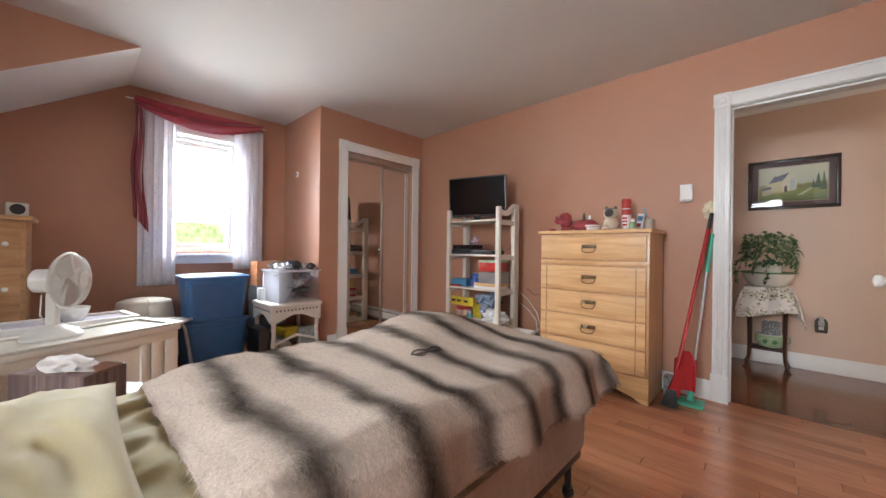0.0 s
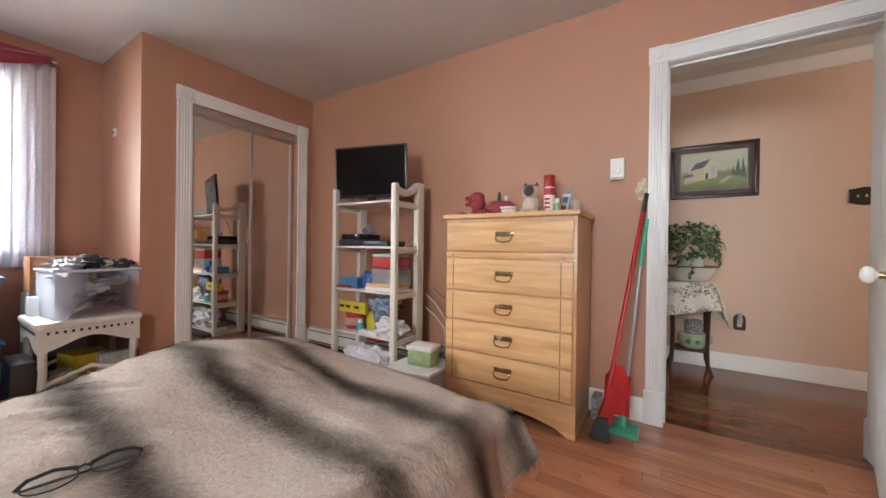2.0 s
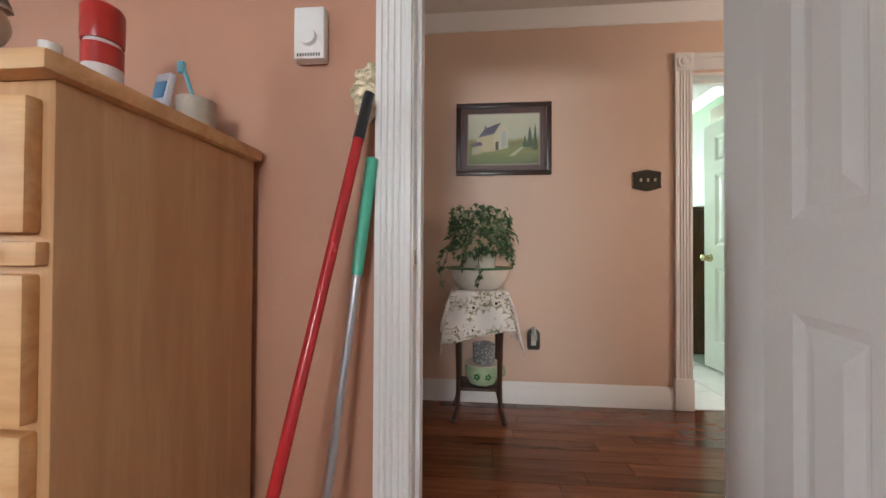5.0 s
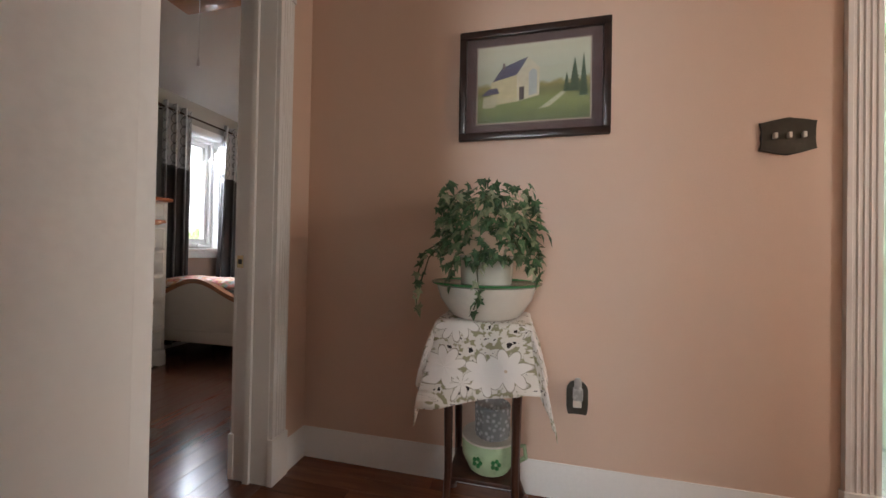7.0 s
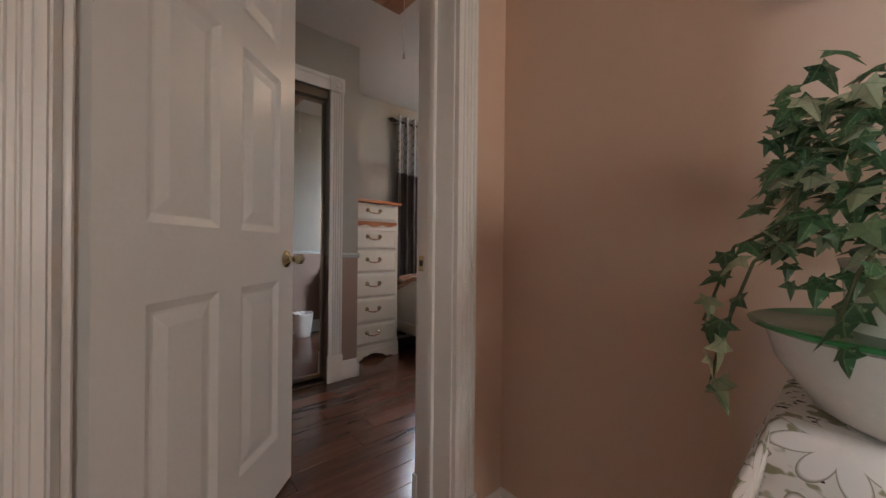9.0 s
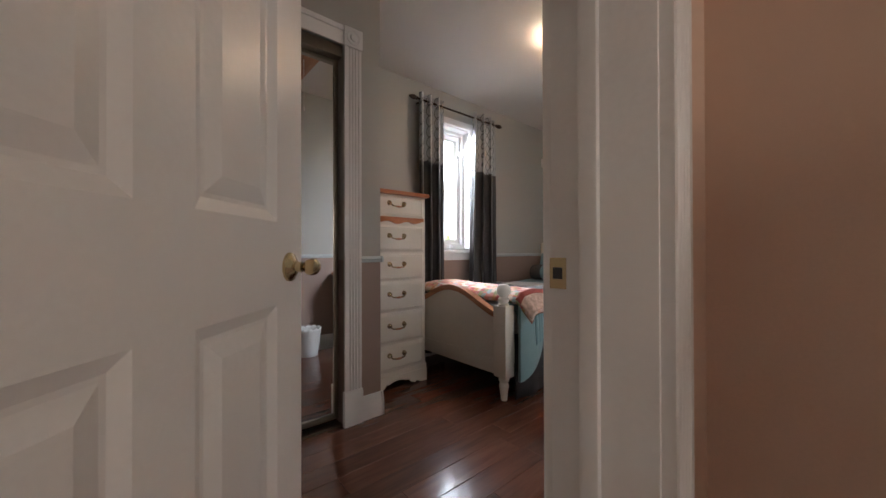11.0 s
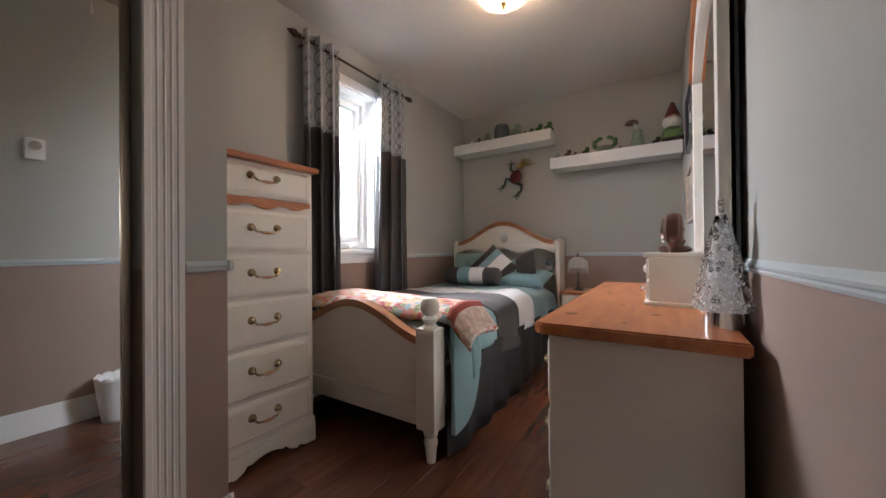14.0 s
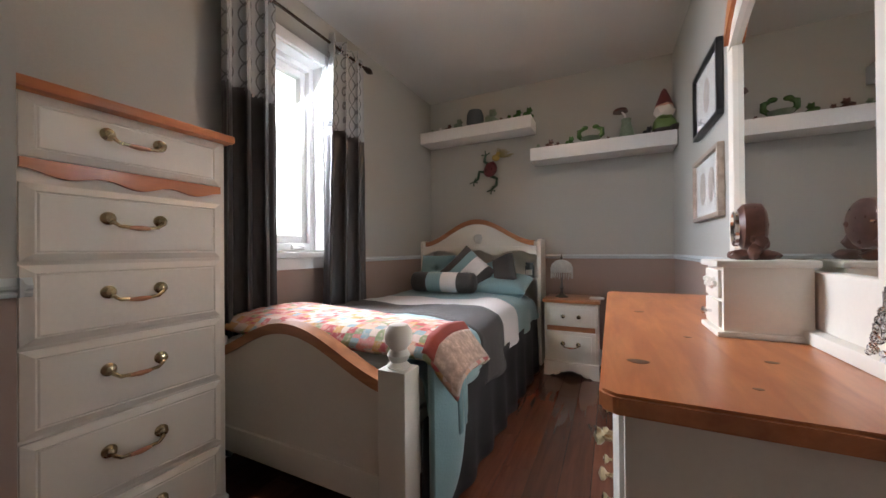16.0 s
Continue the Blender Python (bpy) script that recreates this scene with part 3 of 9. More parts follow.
for a, b in ((-0.99, -0.48), (-0.42, 0.09)):
    part("pane", boxed(a, b, -2.15, -2.145, 1.41, 2.19), GLASS, ob).visible_shadow = False
ob = tagged(new("window_4"), "white vinyl window of the green room", "window", kind="structure")
for b in ((1.1, 1.16, 0.95, 2.15), (1.89, 1.95, 0.95, 2.15), (1.16, 1.89, 0.95, 1.01), (1.16, 1.89, 2.09, 2.15), (1.50, 1.56, 1.01, 2.09)):
    part("window_frame", boxed(b[0], b[1], 7.39, 7.46, b[2], b[3], 0.004), WHITE, ob)
for a, b in ((1.16, 1.50), (1.56, 1.89)):
    part("pane", boxed(a, b, 7.43, 7.435, 1.01, 2.09), GLASS, ob).visible_shadow = False


def true_up(ob):
    """The long east wall of bedroom two stands about a degree out of square."""
    for v in ob.data.vertices:
        if v.co.x < -1.03 and v.co.x > -1.14 and v.co.y > 4.3:
            v.co.x -= (v.co.y - 4.3) * 0.018


for ob in list(scene.objects):
    if ob.name.startswith(("wall_bedroom_east", "baseboard", "chair_rail")) and ob.type == "MESH":
        true_up(ob)

# ---- bedroom two ----
def mirror_doors(name, x, y0, y1, top, track, label, handle=False):
    """Two sliding mirror doors in a closet front that faces +x."""
    mid = (y0 + y1) / 2
    for k, (a, b, d) in enumerate(((y0 + 0.004, mid + 0.03, -0.035), (mid - 0.03, y1 - 0.004, -0.065))):
        ob = tagged(new("mirror_door"), label, "mirror door", name + " mirror doors")
        ob.matrix_world = pose(x + d, a, 0.03)
        w, h = b - a, top - 0.08
        part("mirror", boxed(-0.003, 0.003, 0.02, w - 0.02, 0.03, h - 0.03), MIRROR, ob, "clear mirror glass")
        for f in ((0, 0.022, 0, h), (w - 0.022, w, 0, h), (0.022, w - 0.022, 0, 0.032), (0.022, w - 0.022, h - 0.032, h)):
            part("frame", boxed(-0.010, 0.012, f[0], f[1], f[2], f[3], 0.002), track, ob)
        if handle and k == 0:
            part("handle", boxed(0.006, 0.012, w - 0.05, w - 0.025, 0.93, 0.99, 0.002), CHROME, ob, "small chrome finger pull")
    ob = tagged(new("closet_track"), "metal track of the sliding mirror doors", "track", kind="structure")
    part("upper_track", boxed(x - 0.08, x - 0.004, y0 + 0.002, y1 - 0.002, top - 0.06, top - 0.001, 0.003), track, ob)
    part("lower_track", boxed(x - 0.08, x - 0.01, y0 + 0.002, y1 - 0.002, 0.001, 0.014, 0.002), track, ob)


mirror_doors("wardrobe", C2X, C2A, C2B, C2H, STEEL, "sliding mirror door in a dark bronze frame")
mirror_doors("closet", -3.30, C1L, C1R, C1H, plain("satin_nickel_track", (0.56, 0.53, 0.49), 0.32, 1.0), "sliding mirror door in a thin nickel frame", True)


def bail(ob, x, y, z, span, axis="x", wood_grip=True, sign=1):
    """A bail pull with two round roses on a front that faces +x (or, with axis y, -y)."""
    def at(u, out, h):
        return (x + sign * out, y + u, z + h) if axis == "x" else (x + u, y - out, z + h)
    turn = Matrix.Rotation(radians(90 * sign), 3, "Y") if axis == "x" else Matrix.Rotation(radians(90), 3, "X")
    handle = part("handle", tube(bm_new(), [at(-span / 2, 0.012, 0), at(-span / 2 + 0.004, 0.022, -0.010), at(-span / 2 + 0.016, 0.024, -0.020), at(0, 0.026, -0.023), at(span / 2 - 0.016, 0.024, -0.020), at(span / 2 - 0.004, 0.022, -0.010), at(span / 2, 0.012, 0)], [0.004, 0.0055, 0.005, 0.0045, 0.005, 0.0055, 0.004], 8), OLD_BRASS, ob, "antique brass bail pull")
    for u in (-span / 2, span / 2):
        part("rose", lathe(bm_new(), [(0.017, 0), (0.017, 0.004), (0.012, 0.007), (0.008, 0.013), (0.011, 0.018), (0.001, 0.022)], at(u, 0, 0), 16, turn), OLD_BRASS, handle)
    if wood_grip:
        part("grip", tube(bm_new(), [at(-span * 0.2, 0.026, -0.0225), at(0, 0.027, -0.0235), at(span * 0.2, 0.026, -0.0225)], [0.005, 0.0075, 0.005], 10), PINE, handle, "turned pine grip")


def drawer_front(ob, x, y0, y1, z0, z1, material, out=0.016, sign=1):
    """A raised drawer front on a carcase face at x, facing +x (sign 1) or -x."""
    bm = bm_new()
    rings = []
    for inset, d in ((0, 0), (0, out * 0.45), (0.022, out), (0.026, out * 0.85), (0.030, out)):
        rings.append([bm.verts.new((x + sign * d, y, z)) for y, z in ((y0 + inset, z0 + inset * 0.8), (y1 - inset, z0 + inset * 0.8), (y1 - inset, z1 - inset * 0.8), (y0 + inset, z1 - inset * 0.8))])
    for a, b in zip(rings, rings[1:]):
        for k in range(4):
            bm.faces.new((a[k], a[(k + 1) % 4], b[(k + 1) % 4], b[k]))
    bm.faces.new(rings[-1])
    bm.faces.new(rings[0][::-1])
    return part("drawer", bm, material, ob, smooth=15)


def scallop(bm, x0, x1, y0, y1, z0, z1, depth, teeth=1.0, axis="y"):
    """A board whose lower edge is cut in a wavy line."""
    n = 28
    pts = [(y0, z1)]
    for k in range(n + 1):
        u = k / n
        s = abs(2 * u - 1)
        cut = depth * (0.5 + 0.5 * math.cos(math.pi * min(1, s / 0.75))) if s < 0.75 else 0
        cut += depth * 0.25 * max(0, math.cos(math.pi * s * 6)) * (0.3 < s < 0.75) * teeth
        pts.append((y0 + (y1 - y0) * u, z0 + cut))
    pts.append((y1, z1))
    prism(bm, pts, x0, x1, "x")
    return bm


# tall chest of six drawers
chest = thing("chest_of_drawers", -3.0, 5.02, 0, "tall cream chest of six drawers with honey pine top", "chest of drawers")
F = 0.215
part("body", box(boxed(-0.21, F, -0.245, 0.245, 0.10, 1.325, 0.003), -0.2, F - 0.01, -0.235, 0.235, 0.05, 0.11), CREAM, chest)
part("top", boxed(-0.215, F + 0.035, -0.265, 0.265, 1.325, 1.352, 0.008), PINE_Y, chest, "honey pine top")
bm = scallop(bm_new(), F - 0.012, F + 0.012, -0.25, 0.25, 0.0, 0.09, 0.055)
box(bm, -0.21, F + 0.008, -0.252, 0.252, 0.088, 0.12, 0.006)
part("plinth", bm, CREAM, chest)
for s in (-1, 1):
    part("side_panel", boxed(-0.2, F - 0.02, s * 0.235 - 0.01, s * 0.235 + 0.012, 0.0, 0.10), CREAM, chest)
for z0, z1 in ((0.135, 0.30), (0.315, 0.52), (0.53, 0.73), (0.74, 0.925), (0.935, 1.115), (1.175, 1.315)):
    d = drawer_front(chest, F, -0.225, 0.225, z0, z1, CREAM)
    bail(d, F + 0.016, -0.014, (z0 + z1) / 2 + 0.018, 0.118)
bm = bm_new()
pts = [(-0.225, 1.172)] + [(-0.225 + 0.45 * k / 30, 1.137 + 0.008 * math.cos(k / 30 * math.pi * 6) + 0.004 * math.cos(k / 30 * math.pi * 2)) for k in range(31)] + [(0.225, 1.172)]
prism(bm, pts, F, F + 0.012, "x")
part("valance", bm, PINE_Y, chest, "scalloped honey pine valance")

chest.matrix_world = chest.matrix_world @ Matrix.Diagonal((1, 1, 1.010, 1))

# bed with cream footboard, bookcase headboard
BX0, BX1, BYF, BYH = -3.17, -2.12, 5.42, 7.40
bed = thing("bed", (BX0 + BX1) / 2, 5.42, 0, "cream single bed with pine-capped arched footboard and bookcase headboard", "bed")
HW = (BX1 - BX0) / 2
def arch(u, low=0.55, high=0.70):
    return low + (high - low) * (0.5 + 0.5 * math.cos(math.pi * max(-1, min(1, u)))) ** 0.9
bm = bm_new()
pts = [(-HW + 0.03, 0.155), (HW - 0.03, 0.155)] + [(u * (HW - 0.03), arch(u) - 0.02) for u in [1 - k / 16 for k in range(33)]]
prism(bm, pts, -0.015, 0.015, "y")
part("footboard", bm, CREAM, bed)
bm = bm_new()
outer = [(u * (HW - 0.045), arch(u)) for u in [1 - k / 20 for k in range(41)]]
for i in range(40):
    a, b = outer[i], outer[i + 1]
    vs = [bm.verts.new((x, y, z)) for x, z in (a, b) for y in (-0.028, 0.028)] + [bm.verts.new((x, y, z - 0.038)) for x, z in (a, b) for y in (-0.028, 0.028)]
    for f in ((0, 1, 3, 2), (4, 6, 7, 5), (0, 2, 6, 4), (1, 5, 7, 3)):
        bm.faces.new([vs[j] for j in f])
bmesh.ops.remove_doubles(bm, verts=bm.verts[:], dist=0.0005)
part("top_rail", bm, PINE, bed, "curved honey pine cap")
part("lower_rail", boxed(-HW + 0.03, HW - 0.03, -0.024, 0.024, 0.155, 0.255, 0.006), CREAM, bed)
for s in (-1, 1):
    post = part("post", boxed(HW - 0.10, HW, -0.045, 0.045, 0.15, 0.60, 0.008) if s > 0 else boxed(-HW, -HW + 0.09, -0.045, 0.045, 0.15, 0.60, 0.008), CREAM, bed)
    c = s * (HW - 0.05) if s > 0 else -HW + 0.045
    part("finial", lathe(bm_new(), [(0.034, 0.598), (0.036, 0.605), (0.030, 0.612), (0.024, 0.618), (0.032, 0.628), (0.036, 0.640), (0.030, 0.650), (0.024, 0.656), (0.030, 0.664), (0.040, 0.676), (0.044, 0.695), (0.041, 0.715), (0.028, 0.732), (0.001, 0.738)], (c, 0, 0), 24), CREAM, post)
    part("leg", lathe(bm_new(), [(0.020, 0.0), (0.022, 0.02), (0.026, 0.06), (0.033, 0.09), (0.028, 0.105), (0.022, 0.112), (0.032, 0.122), (0.034, 0.135), (0.028, 0.145), (0.034, 0.152)], (c, 0, 0), 20), CREAM, post)
for s in (-1, 1):
    part("side_rail", boxed(s * (HW - 0.04) - 0.012, s * (HW - 0.04) + 0.012, 0.04, 1.98, 0.22, 0.34, 0.003), CREAM, bed)
# headboard
hy0, hy1 = 7.40 - 5.42, 7.63 - 5.42
part("box_spring", boxed(-HW + 0.05, HW - 0.06, 0.05, hy0 - 0.01, 0.22, 0.40, 0.02), plain("ticking", (0.55, 0.53, 0.5), 0.9), bed)
part("mattress", boxed(-HW + 0.045, HW - 0.06, 0.045, hy0 - 0.01, 0.40, 0.59, 0.04), plain("mattress_cloth", (0.7, 0.69, 0.66), 0.9), bed)
head = part("headboard", boxed(-HW - 0.03, HW + 0.03, hy1 - 0.02, hy1, 0.05, 1.0, 0.003), CREAM, bed)
for s in (-1, 1):
    bm = prism(bm_new(), [(hy0, 0.02), (hy1, 0.02), (hy1, 1.05), (hy0 + 0.03, 1.05), (hy0, 1.03)], s * (HW + 0.02) - 0.014, s * (HW + 0.02) + 0.014, "x")
    part("side_board", bm, CREAM, head)
part("shelf", boxed(-HW, HW, hy0 + 0.01, hy1 - 0.02, 0.70, 0.72), CREAM, head)
part("shelf", boxed(-HW, HW, hy0 + 0.005, hy1 - 0.02, 0.965, 0.99, 0.003), CREAM, head)
bm = bm_new()
n = 40
pts = [(-HW, 0.985)] + [(-HW + 2 * HW * k / n, 0.935 + 0.022 * math.cos(2 * math.pi * 3 * (k / n - 0.5)) + 0.006) for k in range(n + 1)] + [(HW, 0.985)]
prism(bm, pts, hy0 - 0.002, hy0 + 0.014, "y")
part("valance", bm, CREAM, head)
bm = bm_new()
pts = [(-HW, 0.99), (HW, 0.99)] + [(u * HW, arch(u, 1.03, 1.20)) for u in [1 - k / 16 for k in range(33)]]
prism(bm, pts, hy0 + 0.015, hy0 + 0.035, "y")
part("crest", bm, CREAM, head)
bm = bm_new()
us = [1 - k / 20 for k in range(41)]
for a, b in zip(us, us[1:]):
    vs = [bm.verts.new((u * (HW - 0.02), y, arch(u, 1.04, 1.235) - dz)) for u in (a, b) for y in (hy0 - 0.002, hy0 + 0.04) for dz in (0, 0.042)]
    for f in ((0, 2, 6, 4), (1, 5, 7, 3), (0, 4, 5, 1), (2, 3, 7, 6)):
        bm.faces.new([vs[j] for j in f])
bmesh.ops.remove_doubles(bm, verts=bm.verts[:], dist=0.0005)
part("crest_rail", bm, PINE, head, "curved honey pine cap")

# bedding
CHARCOAL = surface("charcoal_quilted_cotton", (0.058, 0.050, 0.047), 0.9, 0.15, 8, 0.8, 130, depth=0.006, sheen=0.1)
AQUA = surface("aqua_cotton", (0.20, 0.33, 0.35), 0.8, 0.1, 8, 0.4, 160, depth=0.003, sheen=0.3)
SNOW = surface("white_cotton", (0.74, 0.70, 0.68), 0.85, 0.06, 8, 0.3, 160, depth=0.003, sheen=0.2)


def duvet_point(u, v):
    """u across from the window side to the room side with an overhang, v from foot to head."""
    y = 5.50 + v * 1.86
    w = BX1 - BX0
    x = BX0 + 0.04 + u * (w - 0.06 + 0.36)
    edge = BX1 - 0.06
    top = 0.615 + 0.018 * math.sin(v * 7 + 1) * math.sin(u * 6) + 0.02 * noise.noise(Vector((x * 3, y * 3, 0)))
    if x <= edge:
        k = max(0, (x - edge + 0.10) / 0.10)
        return Vector((x, y, top - 0.03 * k * k))
    d = x - edge
    drop = d * 1.02
    flare = 0.03 * math.sin(min(1, d / 0.08) * math.pi / 2) + 0.035 * d / 0.36 + 0.012 * math.sin(y * 17 + 2) * min(1, d / 0.2)
    return Vector((edge + flare + 0.01, y, top - 0.03 - drop * (0.85 + 0.15 * math.sin(y * 3.1))))


def cover(name, v0, v1, material, lift, u0=0.0, u1=1.0, nu=60):
    nv = max(8, int((v1 - v0) * 70))
    def f(u, v):
        p = duvet_point(u0 + (u1 - u0) * u, v0 + (v1 - v0) * v)
        q = noise.noise(Vector((p.x * 14, p.y * 14, p.z * 9))) * 0.006
        return p + Vector((lift if p.x > BX1 - 0.06 else 0, 0, lift + q))
    return sheet(bm_new(), nu, nv, f)


duvet = thing("duvet", -2.64, 6.4, 0.6, "aqua, white and charcoal striped duvet spread on the single bed", "duvet")
for name, v0, v1, material, lift, label in (("foot_band", 0.0, 0.31, AQUA, 0.004, "aqua cotton band"), ("charcoal_band", 0.30, 0.50, CHARCOAL, 0.008, "quilted charcoal band"), ("white_band", 0.49, 0.68, SNOW, 0.006, "white cotton band"), ("head_band", 0.67, 1.0, AQUA, 0.004, "aqua cotton band")):
    bm = cover(name, v0, v1, material, lift, u1=0.93 if name == "charcoal_band" else 0.86)
    bm.transform(pose(2.64, -6.4, -0.6))
    part(name, bm, material, duvet, label, smooth=80, thick=0.012)
# the duvet's foot corner hangs down beside the post, with ribbed tucks
def fold(u, v):
    a = v * math.pi
    bulge = 0.035 * math.sin(math.pi * u) * (0.5 + 0.5 * math.sin(a))
    x = -2.085 + bulge + 0.012 * math.sin(u * 40) * (u > 0.45) * (v < 0.55)
    z = 0.60 - 0.47 * v * (1 - 0.35 * (u - 0.2) ** 2) + (0.10 * u if v > 0.6 else 0) * (v - 0.6) * 2.5
    return Vector((x + 0.02 * v, 5.47 + u * 0.24 - 0.03 * v, z))
bm = sheet(bm_new(), 48, 40, fold)
bm.transform(pose(2.64, -6.4, -0.6))
part("foot_corner", bm, AQUA, duvet, "hanging aqua corner with ribbed tucks", smooth=80, thick=0.025)

def skirt(u, v):
    y = 5.46 + u * 1.9
    return Vector((-2.115 + 0.012 * math.sin(y * 26) * v + 0.012 * v, y, 0.42 - 0.415 * v))
solid("bed_skirt", sheet(bm_new(), 140, 6, skirt), surface("black_skirt_cloth", (0.022, 0.021, 0.022), 0.7, 0.2, 6, 0.3, 90), "gathered charcoal bed skirt hanging to the floor", "bed skirt", smooth=80, thick=0.004)

# patchwork quilt folded over the foot
m_quilt, t, b = nodes_of("patchwork_cotton")
v = coords(t, (1, 1, 1))
vor = add(t, "ShaderNodeTexVoronoi", Scale=30.0, Randomness=0.4)
vor.distance = "CHEBYCHEV"
t.links.new(v, vor.inputs["Vector"])
cr = t.nodes.new("ShaderNodeValToRGB")
cr.color_ramp.interpolation = "CONSTANT"
for k, (pos, c) in enumerate(((0.0, (0.58, 0.36, 0.26)), (0.14, (0.42, 0.09, 0.09)), (0.30, (0.60, 0.47, 0.38)), (0.44, (0.24, 0.27, 0.14)), (0.54, (0.56, 0.22, 0.19)), (0.70, (0.26, 0.36, 0.38)), (0.79, (0.60, 0.46, 0.40)), (0.9, (0.50, 0.27, 0.10)))):
    e = cr.color_ramp.elements[k] if k < 2 else cr.color_ramp.elements.new(pos)
    e.position, e.color = pos, (*c, 1)
sepc = t.nodes.new("ShaderNodeSeparateColor")
t.links.new(vor.outputs["Color"], sepc.inputs[0])
t.links.new(sepc.outputs[0], cr.inputs[0])
fine = add(t, "ShaderNodeTexNoise", Scale=70.0, Detail=4.0)
t.links.new(v, fine.inputs["Vector"])
t.links.new(mixed(t, ramp(t, fine.outputs["Fac"], 0.52, 0.75), cr.outputs["Color"], (0.55, 0.42, 0.34)), b.inputs["Base Color"])
b.inputs["Roughness"].default_value = 0.9
bp = add(t, "ShaderNodeBump", Strength=0.7, Distance=0.006)
t.links.new(vor.outputs["Distance"], bp.inputs["Height"])
t.links.new(bp.outputs["Normal"], b.inputs["Normal"])
QUILT = m_quilt
quilt = thing("patchwork_quilt", -2.6, 5.7, 0.62, "multicoloured patchwork quilt folded across the foot of the bed", "quilt")
def quilt_point(u, v, lift=0.0):
    x = -3.12 + u * 1.17
    y = 5.47 + v * (0.50 - 0.22 * u)
    edge = -2.10
    z = 0.655 + 0.02 * math.sin(v * math.pi) + 0.012 * noise.noise(Vector((x * 6, y * 6, 2))) + lift
    if x > edge:
        d = x - edge
        z -= d * 0.75
        x = edge + d * 0.72
    if v < 0.12:
        z -= (0.12 - v) * 0.3
    return Vector((x, y, z))
bm = sheet(bm_new(), 60, 24, lambda u, v: quilt_point(u, v))
bm.transform(pose(2.6, -5.7, -0.62))
part("cloth", bm, QUILT, quilt, smooth=80, thick=0.03)
RED_CLOTH = surface("brick_red_cotton", (0.34, 0.075, 0.06), 0.9, 0.15, 20, 0.3, 120)
TAN_CLOTH = surface("print_cotton", (0.58, 0.42, 0.34), 0.9, 0.5, 45, 0.3, 120)
for name, u0, u1, mat, lift in (("red_border", 0.86, 0.90, RED_CLOTH, 0.018), ("cream_border", 0.90, 1.0, TAN_CLOTH, 0.018)):
    bm = sheet(bm_new(), 10, 24, lambda u, v: quilt_point(u0 + (u1 - u0) * u, v, lift))
    bm.transform(pose(2.6, -5.7, -0.62))
    part(name, bm, mat, quilt, smooth=80, thick=0.012)


def cushion(name, at, size, turn, bands, label, tuft=False):
    """A square pillow; bands are (from, to, material) across its width."""
    ob = thing(name, *at, label, "pillow")
    ob.matrix_world = Matrix.Translation(at) @ Euler([radians(a) for a in turn]).to_matrix().to_4x4()
    sx, sy, sz = size
    def f(u, v, side):
        a, b = 2 * u - 1, 2 * v - 1
        h = (max(0.0, (1 - a ** 4)) * max(0.0, (1 - b ** 4))) ** 0.45
        if tuft:
            r = math.hypot(a, b)
            h *= 1 - 0.75 * math.exp(-(r / 0.16) ** 2)
            h *= 1 - 0.12 * abs(math.cos(math.atan2(b, a) * 2)) * math.exp(-(r / 0.5) ** 2)
        pinch = 1 - 0.06 * (1 - abs(a)) * abs(b) - 0.04 * (a * a * b * b < 0.5)
        wr = 0.04 * noise.noise(Vector((a * 2.2, b * 2.2, at[0] * 9)))
        return Vector((a * sx / 2 * (1 - 0.05 * (1 - b * b)), b * sy / 2 * (1 - 0.05 * (1 - a * a)), side * (h * sz / 2 * (1 + wr) + 0.0005)))
    for k, (u0, u1, mat) in enumerate(bands):
        bm = bm_new()
        for side in (-1, 1):
            sheet(bm, max(4, int(28 * (u1 - u0))), 28, lambda u, v: f(u0 + (u1 - u0) * u, v, side))
        bmesh.ops.remove_doubles(bm, verts=bm.verts[:], dist=0.0008)
        part("panel" if len(bands) > 1 else "cover", bm, mat, ob, smooth=80)
    if tuft:
        part("button", ball(bm_new(), (0, 0, sz * 0.14), 0.016, (1, 1, 0.5), 2), mat, ob)
    return ob


cushion("throw_pillow", (-2.95, 7.24, 0.775), (0.31, 0.31, 0.13), (68, 0, 8), ((0, 1, AQUA),), "square aqua tufted throw pillow with a button", True)
cushion("throw_pillow", (-2.62, 7.12, 0.78), (0.34, 0.34, 0.14), (62, 40, 0), ((0, 0.22, CHARCOAL), (0.22, 0.42, AQUA), (0.42, 0.78, SNOW), (0.78, 1, CHARCOAL)), "striped aqua, white and charcoal throw pillow")
cushion("throw_pillow", (-2.40, 7.24, 0.775), (0.32, 0.25, 0.13), (60, -25, -10), ((0, 0.5, AQUA), (0.5, 1, CHARCOAL)), "aqua and charcoal throw pillow with ribbing")
cushion("bed_pillow", (-2.45, 7.22, 0.68), (0.62, 0.36, 0.15), (14, 0, 0), ((0, 1, AQUA),), "aqua bed pillow lying against the headboard")
bolster = thing("bolster_pillow", -2.75, 6.95, 0.715, "round bolster pillow banded in charcoal, aqua and white", "pillow", 2)
for x0, x1, mat in ((-0.26, -0.12, CHARCOAL), (-0.12, 0.0, AQUA), (0.0, 0.13, SNOW), (0.13, 0.26, CHARCOAL)):
    n = 10
    prof = []
    for k in range(n + 1):
        x = x0 + (x1 - x0) * k / n
        prof.append((0.078 * (1 - max(0, (abs(x) - 0.235) / 0.025) ** 2 * 0.25) + 0.0025 * math.sin(k * math.pi * 0.9), x))
    part("band", lathe(bm_new(), prof, (0, 0, 0), 28, Matrix.Rotation(radians(90), 3, "Y")), mat, bolster, smooth=70)

